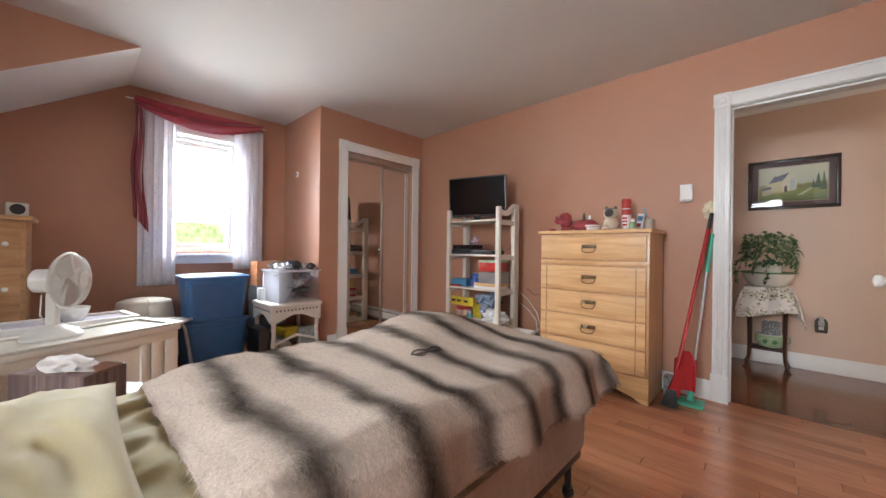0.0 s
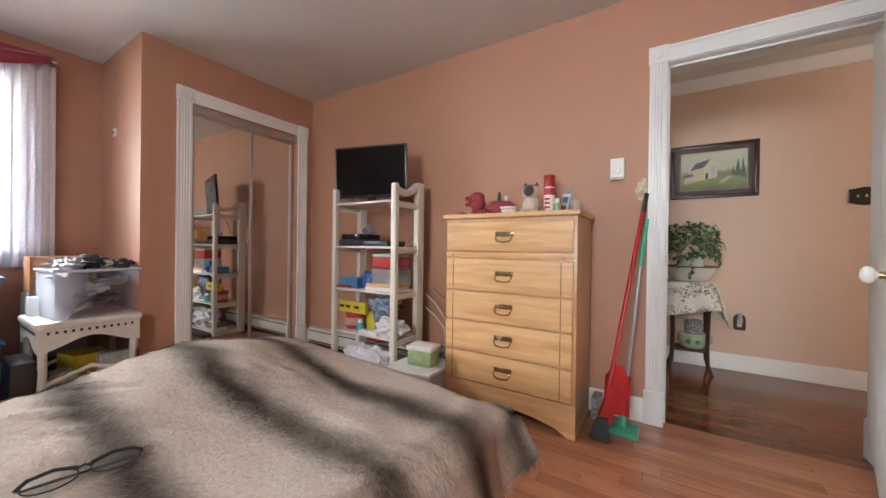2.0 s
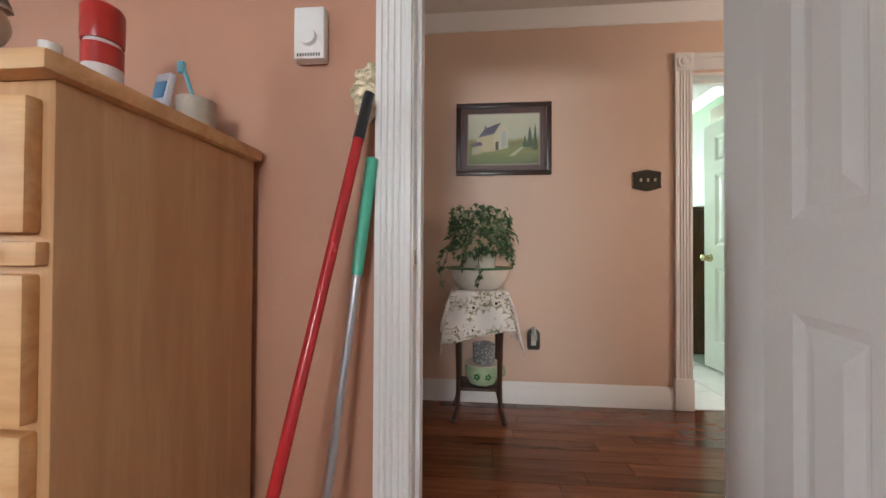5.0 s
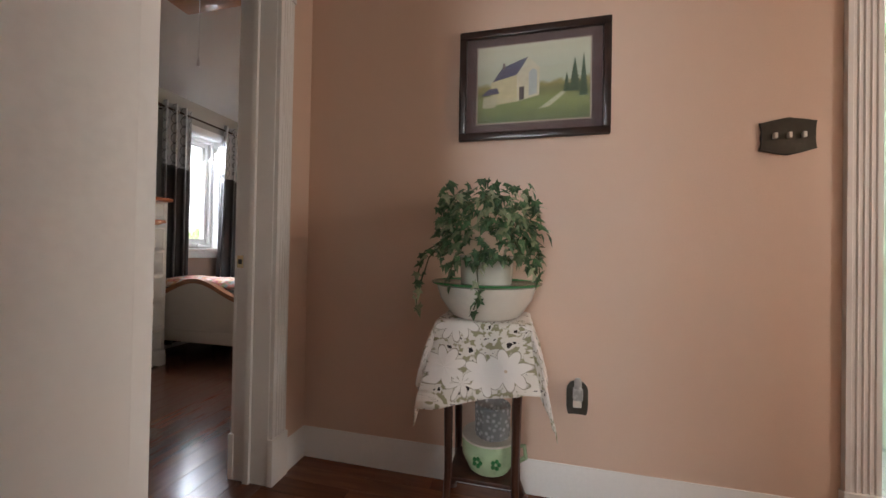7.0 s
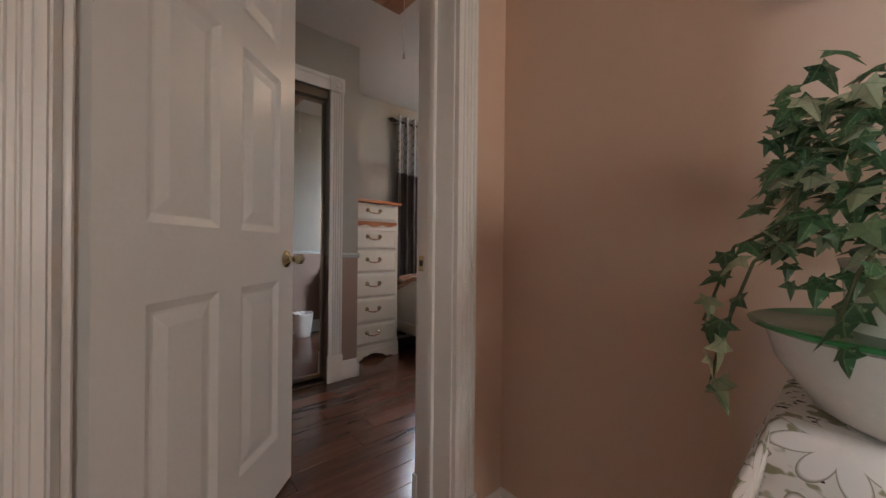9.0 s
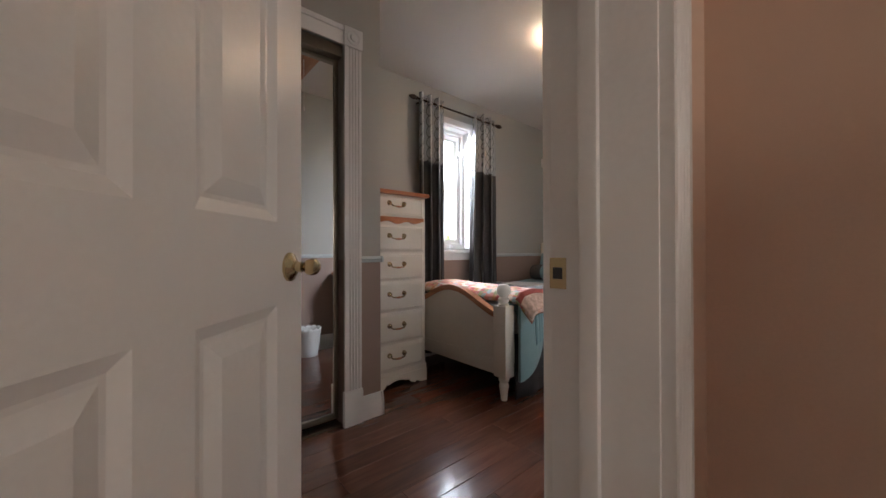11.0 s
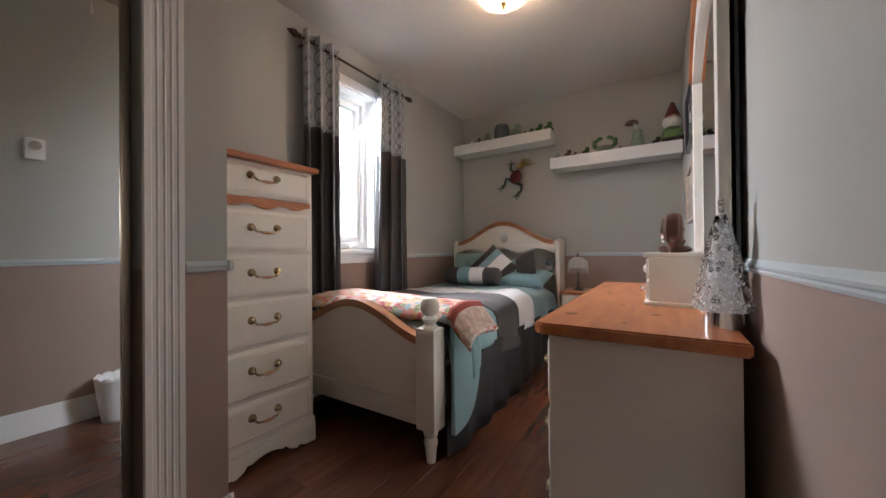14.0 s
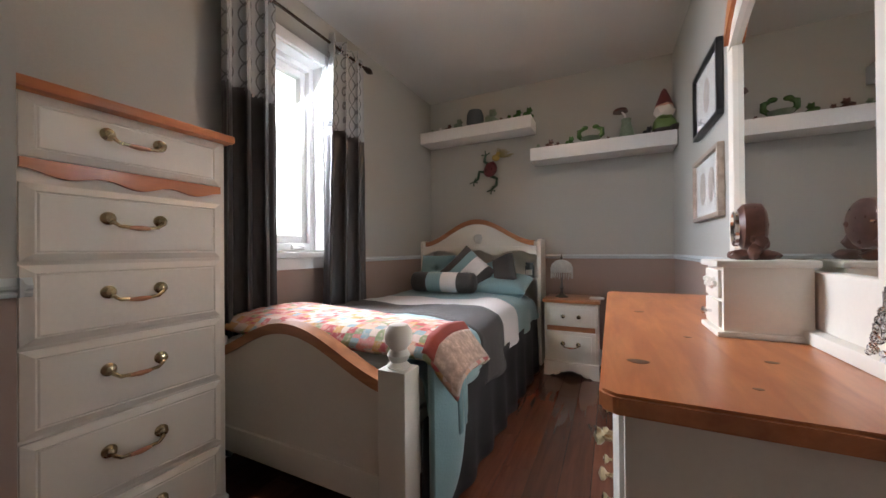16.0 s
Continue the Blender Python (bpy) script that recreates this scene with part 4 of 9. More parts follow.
# things in and on the headboard
GREY_GLASS = plain("smoke_grey_glass", (0.10, 0.12, 0.13), 0.15)
GREEN_CERAMIC = plain("green_glazed_ceramic", (0.08, 0.16, 0.05), 0.25, vary=0.4, scale=40)
TEAL_GREEN = plain("sage_ceramic", (0.22, 0.28, 0.20), 0.35, vary=0.3, scale=40)
RED_PAINT = plain("red_painted_metal", (0.30, 0.03, 0.03), 0.35, vary=0.3, scale=30)
BROWN_RESIN = plain("brown_resin", (0.12, 0.05, 0.035), 0.3, vary=0.35, scale=50)
jar = thing("candle_jar", -2.19, 7.47, 0.72, "grey glass candle jar with a pale label on the headboard shelf", "candle")
part("glass", lathe(bm_new(), [(0.036, 0), (0.038, 0.01), (0.038, 0.10), (0.030, 0.115), (0.034, 0.12), (0.034, 0.135), (0.001, 0.138)], (0, 0, 0), 24), GREY_GLASS, jar)
part("label", boxed(-0.026, 0.026, -0.0405, -0.037, 0.03, 0.075), plain("paper_label", (0.5, 0.5, 0.48), 0.7), jar, "pale paper label")
globe = thing("snow_globe", -2.63, 7.46, 0.99, "white ornament globe with a dark base and leaf knob", "ornament")
part("globe", lathe(bm_new(), [(0.03, 0.02), (0.052, 0.035), (0.062, 0.07), (0.055, 0.105), (0.03, 0.125), (0.001, 0.13)], (0, 0, 0), 20), plain("milk_glass", (0.6, 0.6, 0.58), 0.15), globe)
part("base", lathe(bm_new(), [(0.04, 0), (0.042, 0.012), (0.03, 0.022)], (0, 0, 0), 20), BLACK, globe, "dark base")
part("knob", ball(ball(bm_new(), (-0.012, 0, 0.135), 0.014), (0.012, 0, 0.137), 0.014), BROWN_RESIN, globe)

# nightstand with lamp
ns = thing("nightstand", -1.85, 7.45, 0, "cream nightstand with two drawers and honey pine top", "nightstand")
part("body", boxed(-0.19, 0.19, -0.165, 0.18, 0.10, 0.555, 0.003), CREAM, ns)
part("top", boxed(-0.205, 0.205, -0.185, 0.185, 0.555, 0.58, 0.006), PINE, ns, "honey pine top")
bm = scallop(bm_new(), -0.012, 0.012, -0.195, 0.195, 0, 0.11, 0.05)
bm.transform(pose(0, -0.172, 0, 0, 0, 90))
part("plinth", bm, CREAM, ns)
for z0, z1 in ((0.14, 0.34), (0.385, 0.54)):
    bm = bm_new()
    box(bm, -0.17, 0.17, -0.178, -0.164, z0, z1, 0.004)
    box(bm, -0.145, 0.145, -0.184, -0.175, z0 + 0.025, z1 - 0.025, 0.004)
    d = part("drawer", bm, CREAM, ns)
    if z0 < 0.3:
        bail(d, 0.0, -0.184, (z0 + z1) / 2 + 0.01, 0.11, "y")
    else:
        for u in (-0.05, 0.06):
            part("knob", lathe(bm_new(), [(0.006, 0), (0.006, 0.012), (0.014, 0.018), (0.015, 0.026), (0.001, 0.032)], (u, -0.184, 0.46), 14, Matrix.Rotation(radians(90), 3, "X")), OLD_BRASS, d)
part("valance", boxed(-0.17, 0.17, -0.176, -0.166, 0.345, 0.38), PINE, ns, "pine valance strip")
lampt = thing("table_lamp", -1.93, 7.44, 0.58, "small boudoir lamp with beaded glass fringe shade", "lamp")
part("stand", lathe(bm_new(), [(0.05, 0), (0.05, 0.006), (0.03, 0.014), (0.012, 0.03), (0.010, 0.06), (0.018, 0.075), (0.010, 0.09), (0.007, 0.13), (0.007, 0.30), (0.012, 0.31), (0.004, 0.335), (0.001, 0.345)], (0, 0, 0), 18), plain("pewter_stand", (0.16, 0.15, 0.14), 0.4, 0.9), lampt)
FROST = sheer("frosted_bead_glass", (0.72, 0.72, 0.68), 0.3, 120.0, 0.5)
part("shade", lathe(bm_new(), [(0.085, 0.20), (0.086, 0.235), (0.075, 0.265), (0.045, 0.29), (0.012, 0.30)], (0, 0, 0), 28), FROST, lampt, "frosted domed shade")
bm = bm_new()
for k in range(30):
    a = 2 * math.pi * k / 30
    tube(bm, [(0.084 * math.cos(a), 0.084 * math.sin(a), 0.20), (0.084 * math.cos(a), 0.084 * math.sin(a), 0.15 + 0.012 * (k % 2))], 0.0028, 5)
part("fringe", bm, FROST, lampt, "hanging bead fringe")
solid("folded_paper", boxed(-1.72, -1.62, 7.36, 7.45, 0.581, 0.592, 0.003), SNOW, "small folded white paper on the nightstand", "paper")

# dresser with mirror along the wall
DX0, DX1, DY0, DY1, DZ = -1.555, -1.135, 5.115, 6.46, 0.745
dr = thing("dresser", (DX0 + DX1) / 2, DY0, 0, "long cream dresser with a honey pine top", "dresser")
dw = (DX1 - DX0) / 2
part("body", boxed(-dw + 0.0, dw, 0.0, DY1 - DY0, 0.06, DZ - 0.032, 0.003), CREAM, dr)
part("plinth", boxed(-dw - 0.006, dw, -0.004, DY1 - DY0, 0.0, 0.085, 0.006), CREAM, dr)
bm = prism(bm_new(), [(-dw - 0.035, 0.012 - 0.03), (-dw - 0.012, -0.035), (dw + 0.012, -0.035), (dw + 0.012, DY1 - DY0 + 0.03), (-dw - 0.012, DY1 - DY0 + 0.03), (-dw - 0.035, DY1 - DY0)], DZ - 0.032, DZ, "z")
bmesh.ops.bevel(bm, geom=bm.edges[:], offset=0.005, segments=2, affect="EDGES")
part("top", bm, PINE_Y, dr, "honey pine top with knots and clipped corners")
for k in range(3):
    for z0, z1 in ((0.11, 0.29), (0.31, 0.49), (0.51, 0.69)):
        y0 = 0.025 + k * 0.437
        d = drawer_front(dr, -dw, y0, y0 + 0.42, z0, z1, CREAM, sign=-1)
        for u in (0.10, 0.32):
            part("knob", lathe(bm_new(), [(0.006, 0), (0.006, 0.014), (0.014, 0.020), (0.016, 0.028), (0.001, 0.034)], (-dw - 0.016, y0 + u, (z0 + z1) / 2), 14, Matrix.Rotation(radians(-90), 3, "Y")), OLD_BRASS, d)
mir = thing("dresser_mirror", -1.105, 5.82, DZ, "arched cream dresser mirror with pine crest standing on the dresser", "mirror")
my0, my1 = -0.50, 0.40
part("base", box(boxed(-0.075, 0.0, my0 - 0.03, my1 + 0.03, 0.0, 0.03, 0.006), -0.05, 0.0, my0, my1, 0.03, 0.16, 0.004), CREAM, mir)
part("glass", boxed(-0.030, -0.022, my0 + 0.05, my1 - 0.05, 0.155, 1.12), MIRROR, mir, "mirror glass")
for a, b in ((my0, my0 + 0.06), (my1 - 0.06, my1)):
    part("post", boxed(-0.048, -0.004, a, b, 0.14, 0.98, 0.006), CREAM, mir)
part("backing", boxed(-0.020, -0.002, my0, my1, 0.03, 1.14), BLACK, mir, "dark backing board")
bm = bm_new()
for i in range(24):
    pp = []
    for u in (i / 24, (i + 1) / 24):
        y = my0 + (my1 - my0) * u
        s = math.sin(math.pi * u)
        pp.append((y, 0.96 + 0.16 * s ** 0.8, 1.00 + 0.22 * s ** 0.7))
    vs = [bm.verts.new((x, y, z)) for y, a, b in pp for x in (-0.048, -0.004) for z in (a, b)]
    for f in ((0, 1, 5, 4), (2, 6, 7, 3), (0, 4, 6, 2), (1, 3, 7, 5), (0, 2, 3, 1), (4, 5, 7, 6)):
        bm.faces.new([vs[j] for j in f])
bmesh.ops.remove_doubles(bm, verts=bm.verts[:], dist=0.0004)
part("arch", bm, CREAM, mir)
bm = bm_new()
for i in range(20):
    pp = []
    for u in (i / 20, (i + 1) / 20):
        y = my0 + 0.02 + (my1 - my0 - 0.04) * u
        s = math.sin(math.pi * u)
        pp.append((y, 1.0 + 0.225 * s ** 0.7, 1.05 + 0.25 * s ** 0.6))
    vs = [bm.verts.new((x, y, z)) for y, a, b in pp for x in (-0.062, -0.010) for z in (a, b)]
    for f in ((0, 1, 5, 4), (2, 6, 7, 3), (0, 4, 6, 2), (1, 3, 7, 5), (0, 2, 3, 1), (4, 5, 7, 6)):
        bm.faces.new([vs[j] for j in f])
bmesh.ops.remove_doubles(bm, verts=bm.verts[:], dist=0.0004)
part("crest", bm, PINE_Y, mir, "honey pine crest")

jb = thing("jewellery_box", -1.235, 5.64, DZ, "small cream jewellery box with two drawers", "jewellery box")
part("body", boxed(-0.09, 0.075, -0.075, 0.075, 0.012, 0.17, 0.003), CREAM, jb)
part("base", boxed(-0.105, 0.085, -0.085, 0.085, 0, 0.014, 0.004), CREAM, jb)
part("lid", boxed(-0.105, 0.085, -0.085, 0.085, 0.170, 0.186, 0.005), CREAM, jb)
for z0, z1 in ((0.02, 0.085), (0.092, 0.162)):
    d = part("drawer", boxed(-0.098, -0.088, -0.062, 0.062, z0, z1, 0.003), CREAM, jb)
    if z0 < 0.05:
        part("knob", lathe(bm_new(), [(0.004, 0), (0.004, 0.01), (0.010, 0.014), (0.010, 0.02), (0.001, 0.024)], (-0.098, 0, 0.052), 14, Matrix.Rotation(radians(-90), 3, "Y")), CHROME, d)
    else:
        bm = bm_new()
        for k in range(9):
            ball(bm, (-0.1, -0.045 + k * 0.011, 0.127 + 0.008 * math.sin(k * 1.7)), 0.009, sub=1)
        part("carving", bm, CREAM, d, "carved flower spray")
ck = thing("mantel_clock", -1.245, 5.655, DZ + 0.186, "carved brown resin clock on clawed feet", "clock", -8)
part("case", lathe(bm_new(), [(0.001, -0.028), (0.045, -0.028), (0.058, -0.018), (0.061, 0.0), (0.058, 0.018), (0.045, 0.026), (0.001, 0.026)], (0, 0, 0.085), 32, Matrix.Rotation(radians(90), 3, "Y")), BROWN_RESIN, ck)
part("bezel", lathe(bm_new(), [(0.046, 0.0), (0.046, 0.008), (0.040, 0.010), (0.038, 0.004)], (-0.028, 0, 0.08), 28, Matrix.Rotation(radians(-90), 3, "Y")), CHROME, ck, "silver bezel")
dial = part("dial", lathe(bm_new(), [(0.039, 0.0), (0.001, 0.001)], (-0.031, 0, 0.08), 28, Matrix.Rotation(radians(-90), 3, "Y")), plain("dial_white", (0.8, 0.8, 0.78), 0.4), ck, "white dial")
part("pointer", box(boxed(-0.0345, -0.0335, -0.001, 0.001, 0.08, 0.105), -0.0345, -0.0335, -0.018, 0.0, 0.079, 0.081), BLACK, dial)
bm = bm_new()
for s in (-1, 1):
    for k in range(5):
        ball(bm, (0.0 + 0.012 * (k % 2), s * (0.05 - 0.004 * k), 0.02 + 0.022 * k), 0.016, (1.0, 0.8, 1.3), 2, 0.4)
    ball(bm, (-0.018, s * 0.035, 0.012), 0.018, (1.6, 1, 0.8), 2, 0.3)
    ball(bm, (0.022, s * 0.04, 0.012), 0.02, (1.4, 1, 0.7), 2, 0.3)
part("foliage", bm, BROWN_RESIN, ck, "carved leaves and feet")

CRYSTAL = clear("crystal_beads")
tree = thing("glass_tree", -1.155, 5.255, DZ, "clear glass beaded tree with a star on a chrome base", "ornament")
part("base", lathe(bm_new(), [(0.052, 0), (0.052, 0.004), (0.046, 0.038), (0.046, 0.042), (0.001, 0.042)], (0, 0, 0), 28), CHROME, tree, "chrome drum base")
rng = random.Random(8)
bm = bm_new()
for k in range(560):
    h = rng.random() ** 1.25
    a = rng.random() * 2 * math.pi
    r = 0.065 * (1 - h) ** 0.85 + 0.010
    bmesh.ops.create_icosphere(bm, subdivisions=1, radius=rng.uniform(0.0045, 0.007), matrix=Matrix.Translation((r * math.cos(a), r * math.sin(a), 0.05 + h * 0.235)))
part("beads", bm, CRYSTAL, tree, "clear glass beads", smooth=5)
part("core", lathe(bm_new(), [(0.062, 0.042), (0.055, 0.06), (0.012, 0.27), (0.001, 0.285)], (0, 0, 0), 20), sheer("crystal_core", (0.92, 0.93, 0.94), 0.35, 90, 0.4), tree)
pts = [((0.028 if k % 2 == 0 else 0.012) * math.sin(k * math.pi / 5), 0.315 + (0.028 if k % 2 == 0 else 0.012) * math.cos(k * math.pi / 5)) for k in range(10)]
part("star", prism(bm_new(), pts, -0.006, 0.006, "x"), CRYSTAL, tree, "glass star")
tree.matrix_world = tree.matrix_world @ Matrix.Diagonal((0.82, 0.82, 0.99, 1))
part("tag", prism(bm_new(), [(0.03, 0.25), (0.06, 0.20), (0.07, 0.19), (0.062, 0.215), (0.036, 0.256)], 0.03, 0.032, "x"), CHROME, tree, "hanging tag")

KNOT = surface("pine_knot", (0.12, 0.045, 0.02), 0.35, 0.5, 60, 0.05, 120)
for kx, ky, kr in ((-1.526, 5.267, 0.019), (-1.405, 5.524, 0.008), (-1.486, 5.874, 0.015), (-1.30, 5.36, 0.011), (-1.37, 5.19, 0.007)):
    part("knot", prism(bm_new(), [(kx - (DX0 + DX1) / 2 + kr * math.cos(a) * (1 + 0.12 * math.sin(3 * a)), ky - DY0 + 0.75 * kr * math.sin(a)) for a in [k * math.pi / 10 for k in range(20)]], DZ - 0.001, DZ + 0.0006, "z"), KNOT, dr, "dark pine knot")

# framed pictures on the east wall
def wall_frame(y0, y1, z0, z1, material, inner, label):
    x = -1.075 - (((y0 + y1) / 2) - 4.3) * 0.018
    ob = thing("picture_frame", x, (y0 + y1) / 2, (z0 + z1) / 2, label, "picture", 1.0)
    h, w = (z1 - z0) / 2, (y1 - y0) / 2
    for a in ((-w, w, h - 0.022, h), (-w, w, -h, -h + 0.022), (-w, -w + 0.022, -h + 0.022, h - 0.022), (w - 0.022, w, -h + 0.022, h - 0.022)):
        part("frame", boxed(-0.03, -0.002, a[0], a[1], a[2], a[3], 0.004), material, ob)
    part("mat_board", boxed(-0.012, -0.003, -w + 0.02, w - 0.02, -h + 0.02, h - 0.02), plain("mat_board_white", (0.68, 0.68, 0.66), 0.8), ob, "white mat board")
    for cy in inner:
        part("print", prism(bm_new(), [(cy + 0.05 * math.cos(k * math.pi / 14), 0.085 * math.sin(k * math.pi / 14)) for k in range(28)], -0.0145, -0.0125, "x"), plain("print_beige", (0.5, 0.42, 0.36), 0.7, vary=0.4, scale=20), ob, "oval print")
    pane = part("pane", boxed(-0.0185, -0.0165, -w + 0.02, w - 0.02, -h + 0.02, h - 0.02), GLASS, ob)
    pane.visible_shadow = False
wall_frame(6.42, 6.88, 1.555, 1.90, BLACK, (0.0,), "black framed picture with a white mat")
wall_frame(6.42, 6.90, 1.105, 1.435, wood("pale_limed_wood", (0.46, 0.37, 0.30), (0.34, 0.26, 0.20), (14, 1.8, 14), 0.4, 0.15), (-0.08, 0.08), "pale wood framed picture with two oval prints")

# floating shelves and figurines on the north wall
for x0, x1, z in ((-3.215, -2.16, 2.09), (-2.17, -1.14, 1.805)):
    solid("floating_shelf", boxed(x0, x1, 7.43, 7.648, z - 0.105, z, 0.003), WHITE, "white floating wall shelf", "shelf")
rng = random.Random(21)


def figurine(x, z, h, material, kind):
    ob = thing("figurine", x, 7.53, z, {"frog": "small green ceramic frog figurine", "pot": "small grey ceramic pot", "animal": "small ceramic animal figurine", "snail": "small brown resin figurine"}[kind] + " on the shelf", "figurine")
    bm = bm_new()
    if kind == "pot":
        lathe(bm, [(h * 0.42, 0), (h * 0.52, h * 0.3), (h * 0.5, h * 0.75), (h * 0.4, h), (h * 0.34, h), (h * 0.4, h * 0.7), (h * 0.3, h * 0.2)], (0, 0, 0), 20)
    else:
        ball(bm, (0, 0, h * 0.36), h * 0.42, (1.15, 0.9, 0.85), 2, 0.35)
        ball(bm, (h * 0.22, -h * 0.2, h * 0.72), h * 0.26, (1.1, 1, 0.9), 2, 0.3)
        for s in (-1, 1):
            ball(bm, (h * 0.22 + s * h * 0.14, -h * 0.3, h * 0.92), h * 0.09, sub=1)
            ball(bm, (s * h * 0.42, -h * 0.2, h * 0.14), h * 0.18, (1.3, 1, 0.7), 2)
    part("body", bm, material, ob)
    return ob


for x, h, mat, kind in ((-3.14, 0.05, TEAL_GREEN, "animal"), (-3.05, 0.055, SNOW, "animal"), (-2.96, 0.07, BROWN_RESIN, "snail"), (-2.86, 0.10, TEAL_GREEN, "animal"), (-2.69, 0.155, GREY_GLASS, "pot"), (-2.54, 0.13, TEAL_GREEN, "animal"), (-2.45, 0.05, BROWN_RESIN, "snail"), (-2.38, 0.06, GREEN_CERAMIC, "frog"), (-2.30, 0.085, GREEN_CERAMIC, "frog"), (-2.21, 0.09, GREEN_CERAMIC, "frog")):
    figurine(x, 2.09, h, mat, kind)
for x, h, mat, kind in ((-2.13, 0.055, TEAL_GREEN, "animal"), (-2.03, 0.075, BROWN_RESIN, "snail"), (-1.97, 0.05, BROWN_RESIN, "snail"), (-1.87, 0.075, GREEN_CERAMIC, "frog"), (-1.59, 0.04, BROWN_RESIN, "snail"), (-1.32, 0.07, BLACK, "animal")):
    figurine(x, 1.805, h, mat, kind)
fb = thing("frog_dish", -1.71, 7.53, 1.805, "green ceramic dish with two climbing frogs", "figurine")
part("dish", lathe(bm_new(), [(0.03, 0), (0.05, 0.012), (0.075, 0.05), (0.068, 0.05), (0.045, 0.02), (0.001, 0.015)], (0, 0, 0), 20), TEAL_GREEN, fb)
for s in (-1, 1):
    bm = tube(bm_new(), [(s * 0.05, 0, 0.04), (s * 0.085, 0, 0.07), (s * 0.085, 0, 0.11), (s * 0.05, 0, 0.125)], [0.014, 0.02, 0.02, 0.012], 8)
    ball(bm, (s * 0.04, -0.01, 0.13), 0.022, (1.2, 1, 0.8), 2)
    part("frog", bm, GREEN_CERAMIC, fb)
va = thing("mushroom_vase", -1.455, 7.53, 1.805, "mottled green vase with a red mushroom ornament", "vase")
part("vase", lathe(bm_new(), [(0.05, 0), (0.055, 0.02), (0.048, 0.07), (0.034, 0.12), (0.036, 0.155), (0.03, 0.155), (0.028, 0.1)], (0, 0, 0), 20), TEAL_GREEN, va)
stem = part("stem", tube(bm_new(), [(0, 0, 0.10), (-0.01, 0, 0.19), (-0.035, 0, 0.225)], 0.006, 8), SNOW, va)
part("cap", lathe(bm_new(), [(0.005, 0.0), (0.055, 0.0), (0.048, 0.02), (0.02, 0.034), (0.001, 0.036)], (-0.04, 0, 0.215), 18), BROWN_RESIN, va, "reddish mushroom cap")
solid("garden_gnome", lathe(ball(ball(ball(bm_new(), (0, 0, 0.07), 0.085, (1, 0.8, 0.85), 2, 0.2), (0.07, -0.06, 0.03), 0.045, (1, 1.3, 0.6)), (0, -0.03, 0.16), 0.062, (1.05, 0.9, 1.1), 2, 0.3), [(0.062, 0.20), (0.058, 0.22), (0.035, 0.28), (0.016, 0.33), (0.001, 0.345)], (0.0, 0, 0), 18), RED_PAINT, "garden gnome statuette with red cap and white beard", "statue").location = (-1.205, 7.54, 1.805)
gn = bpy.data.objects["garden_gnome"]
m_gnome, t, b = nodes_of("gnome_paint")
pos = t.nodes.new("ShaderNodeTexCoord")
sp = t.nodes.new("ShaderNodeSeparateXYZ")
t.links.new(pos.outputs["Object"], sp.inputs[0])
cr = t.nodes.new("ShaderNodeValToRGB")
cr.color_ramp.interpolation = "CONSTANT"
for k, (p, c) in enumerate(((0.0, (0.03, 0.02, 0.02)), (0.12, (0.13, 0.20, 0.06)), (0.36, (0.62, 0.58, 0.52)), (0.56, (0.50, 0.28, 0.20)), (0.62, (0.13, 0.025, 0.022)))):
    e = cr.color_ramp.elements[k] if k < 2 else cr.color_ramp.elements.new(p)
    e.position, e.color = p, (*c, 1)
t.links.new(ramp(t, sp.outputs[2], 0.0, 0.345), cr.inputs[0])
t.links.new(cr.outputs[0], b.inputs["Base Color"])
b.inputs["Roughness"].default_value = 0.5
gn.data.materials.clear()
gn.data.materials.append(m_gnome)

# metal frog on the wall
fr = thing("wall_frog", -2.57, 7.645, 1.71, "painted metal frog wall ornament with red back and dried grass", "wall ornament")
part("body", ball(bm_new(), (0, -0.045, 0), 0.075, (0.85, 0.35, 1.0), 2, 0.15, Matrix.Rotation(radians(25), 3, "Y")), plain("maroon_metal", (0.13, 0.014, 0.02), 0.3, vary=0.4, scale=30), fr, "dark red oval back")
part("head", ball(ball(bm_new(), (0.055, -0.05, 0.10), 0.035, (1.1, 0.6, 0.9)), (0.08, -0.06, 0.13), 0.02), plain("straw_yellow", (0.45, 0.32, 0.08), 0.6), fr, "yellow flower head")
for path in (((-0.02, -0.03, 0.05), (-0.06, -0.04, 0.08), (-0.05, -0.03, 0.14)), ((0.0, -0.03, -0.06), (0.06, -0.04, -0.09), (0.05, -0.03, -0.15), (0.0, -0.03, -0.19)), ((-0.05, -0.03, -0.02), (-0.11, -0.04, -0.01), (-0.13, -0.03, -0.08), (-0.17, -0.03, -0.10))):
    bm = tube(bm_new(), path, [0.016] + [0.013] * (len(path) - 2) + [0.009], 8)
    e = Vector(path[-1])
    for k in range(4):
        a = 1.3 * k + (3.4 if path[-1][2] < 0 else 0.4)
        tip = e + Vector((0.035 * math.cos(a), 0, 0.035 * math.sin(a)))
        tube(bm, [e, tip], [0.006, 0.004], 6)
        ball(bm, tip, 0.008, sub=1)
    part("leg", bm, plain("dark_green_metal", (0.02, 0.06, 0.03), 0.3), fr, "dark green metal leg")
bm = bm_new()
for k in range(90):
    a = rng.uniform(-0.1, 1.6)
    L = rng.uniform(0.06, 0.14)
    o = Vector((0.07, -0.05, 0.10))
    tube(bm, [o, o + Vector((L * 0.5 * math.cos(a), rng.uniform(-0.02, 0.02), L * 0.5 * math.sin(a) * 0.8)), o + Vector((L * math.cos(a) + rng.uniform(-0.02, 0.02), rng.uniform(-0.03, 0.03), L * math.sin(a) * 0.7))], 0.0012, 4)
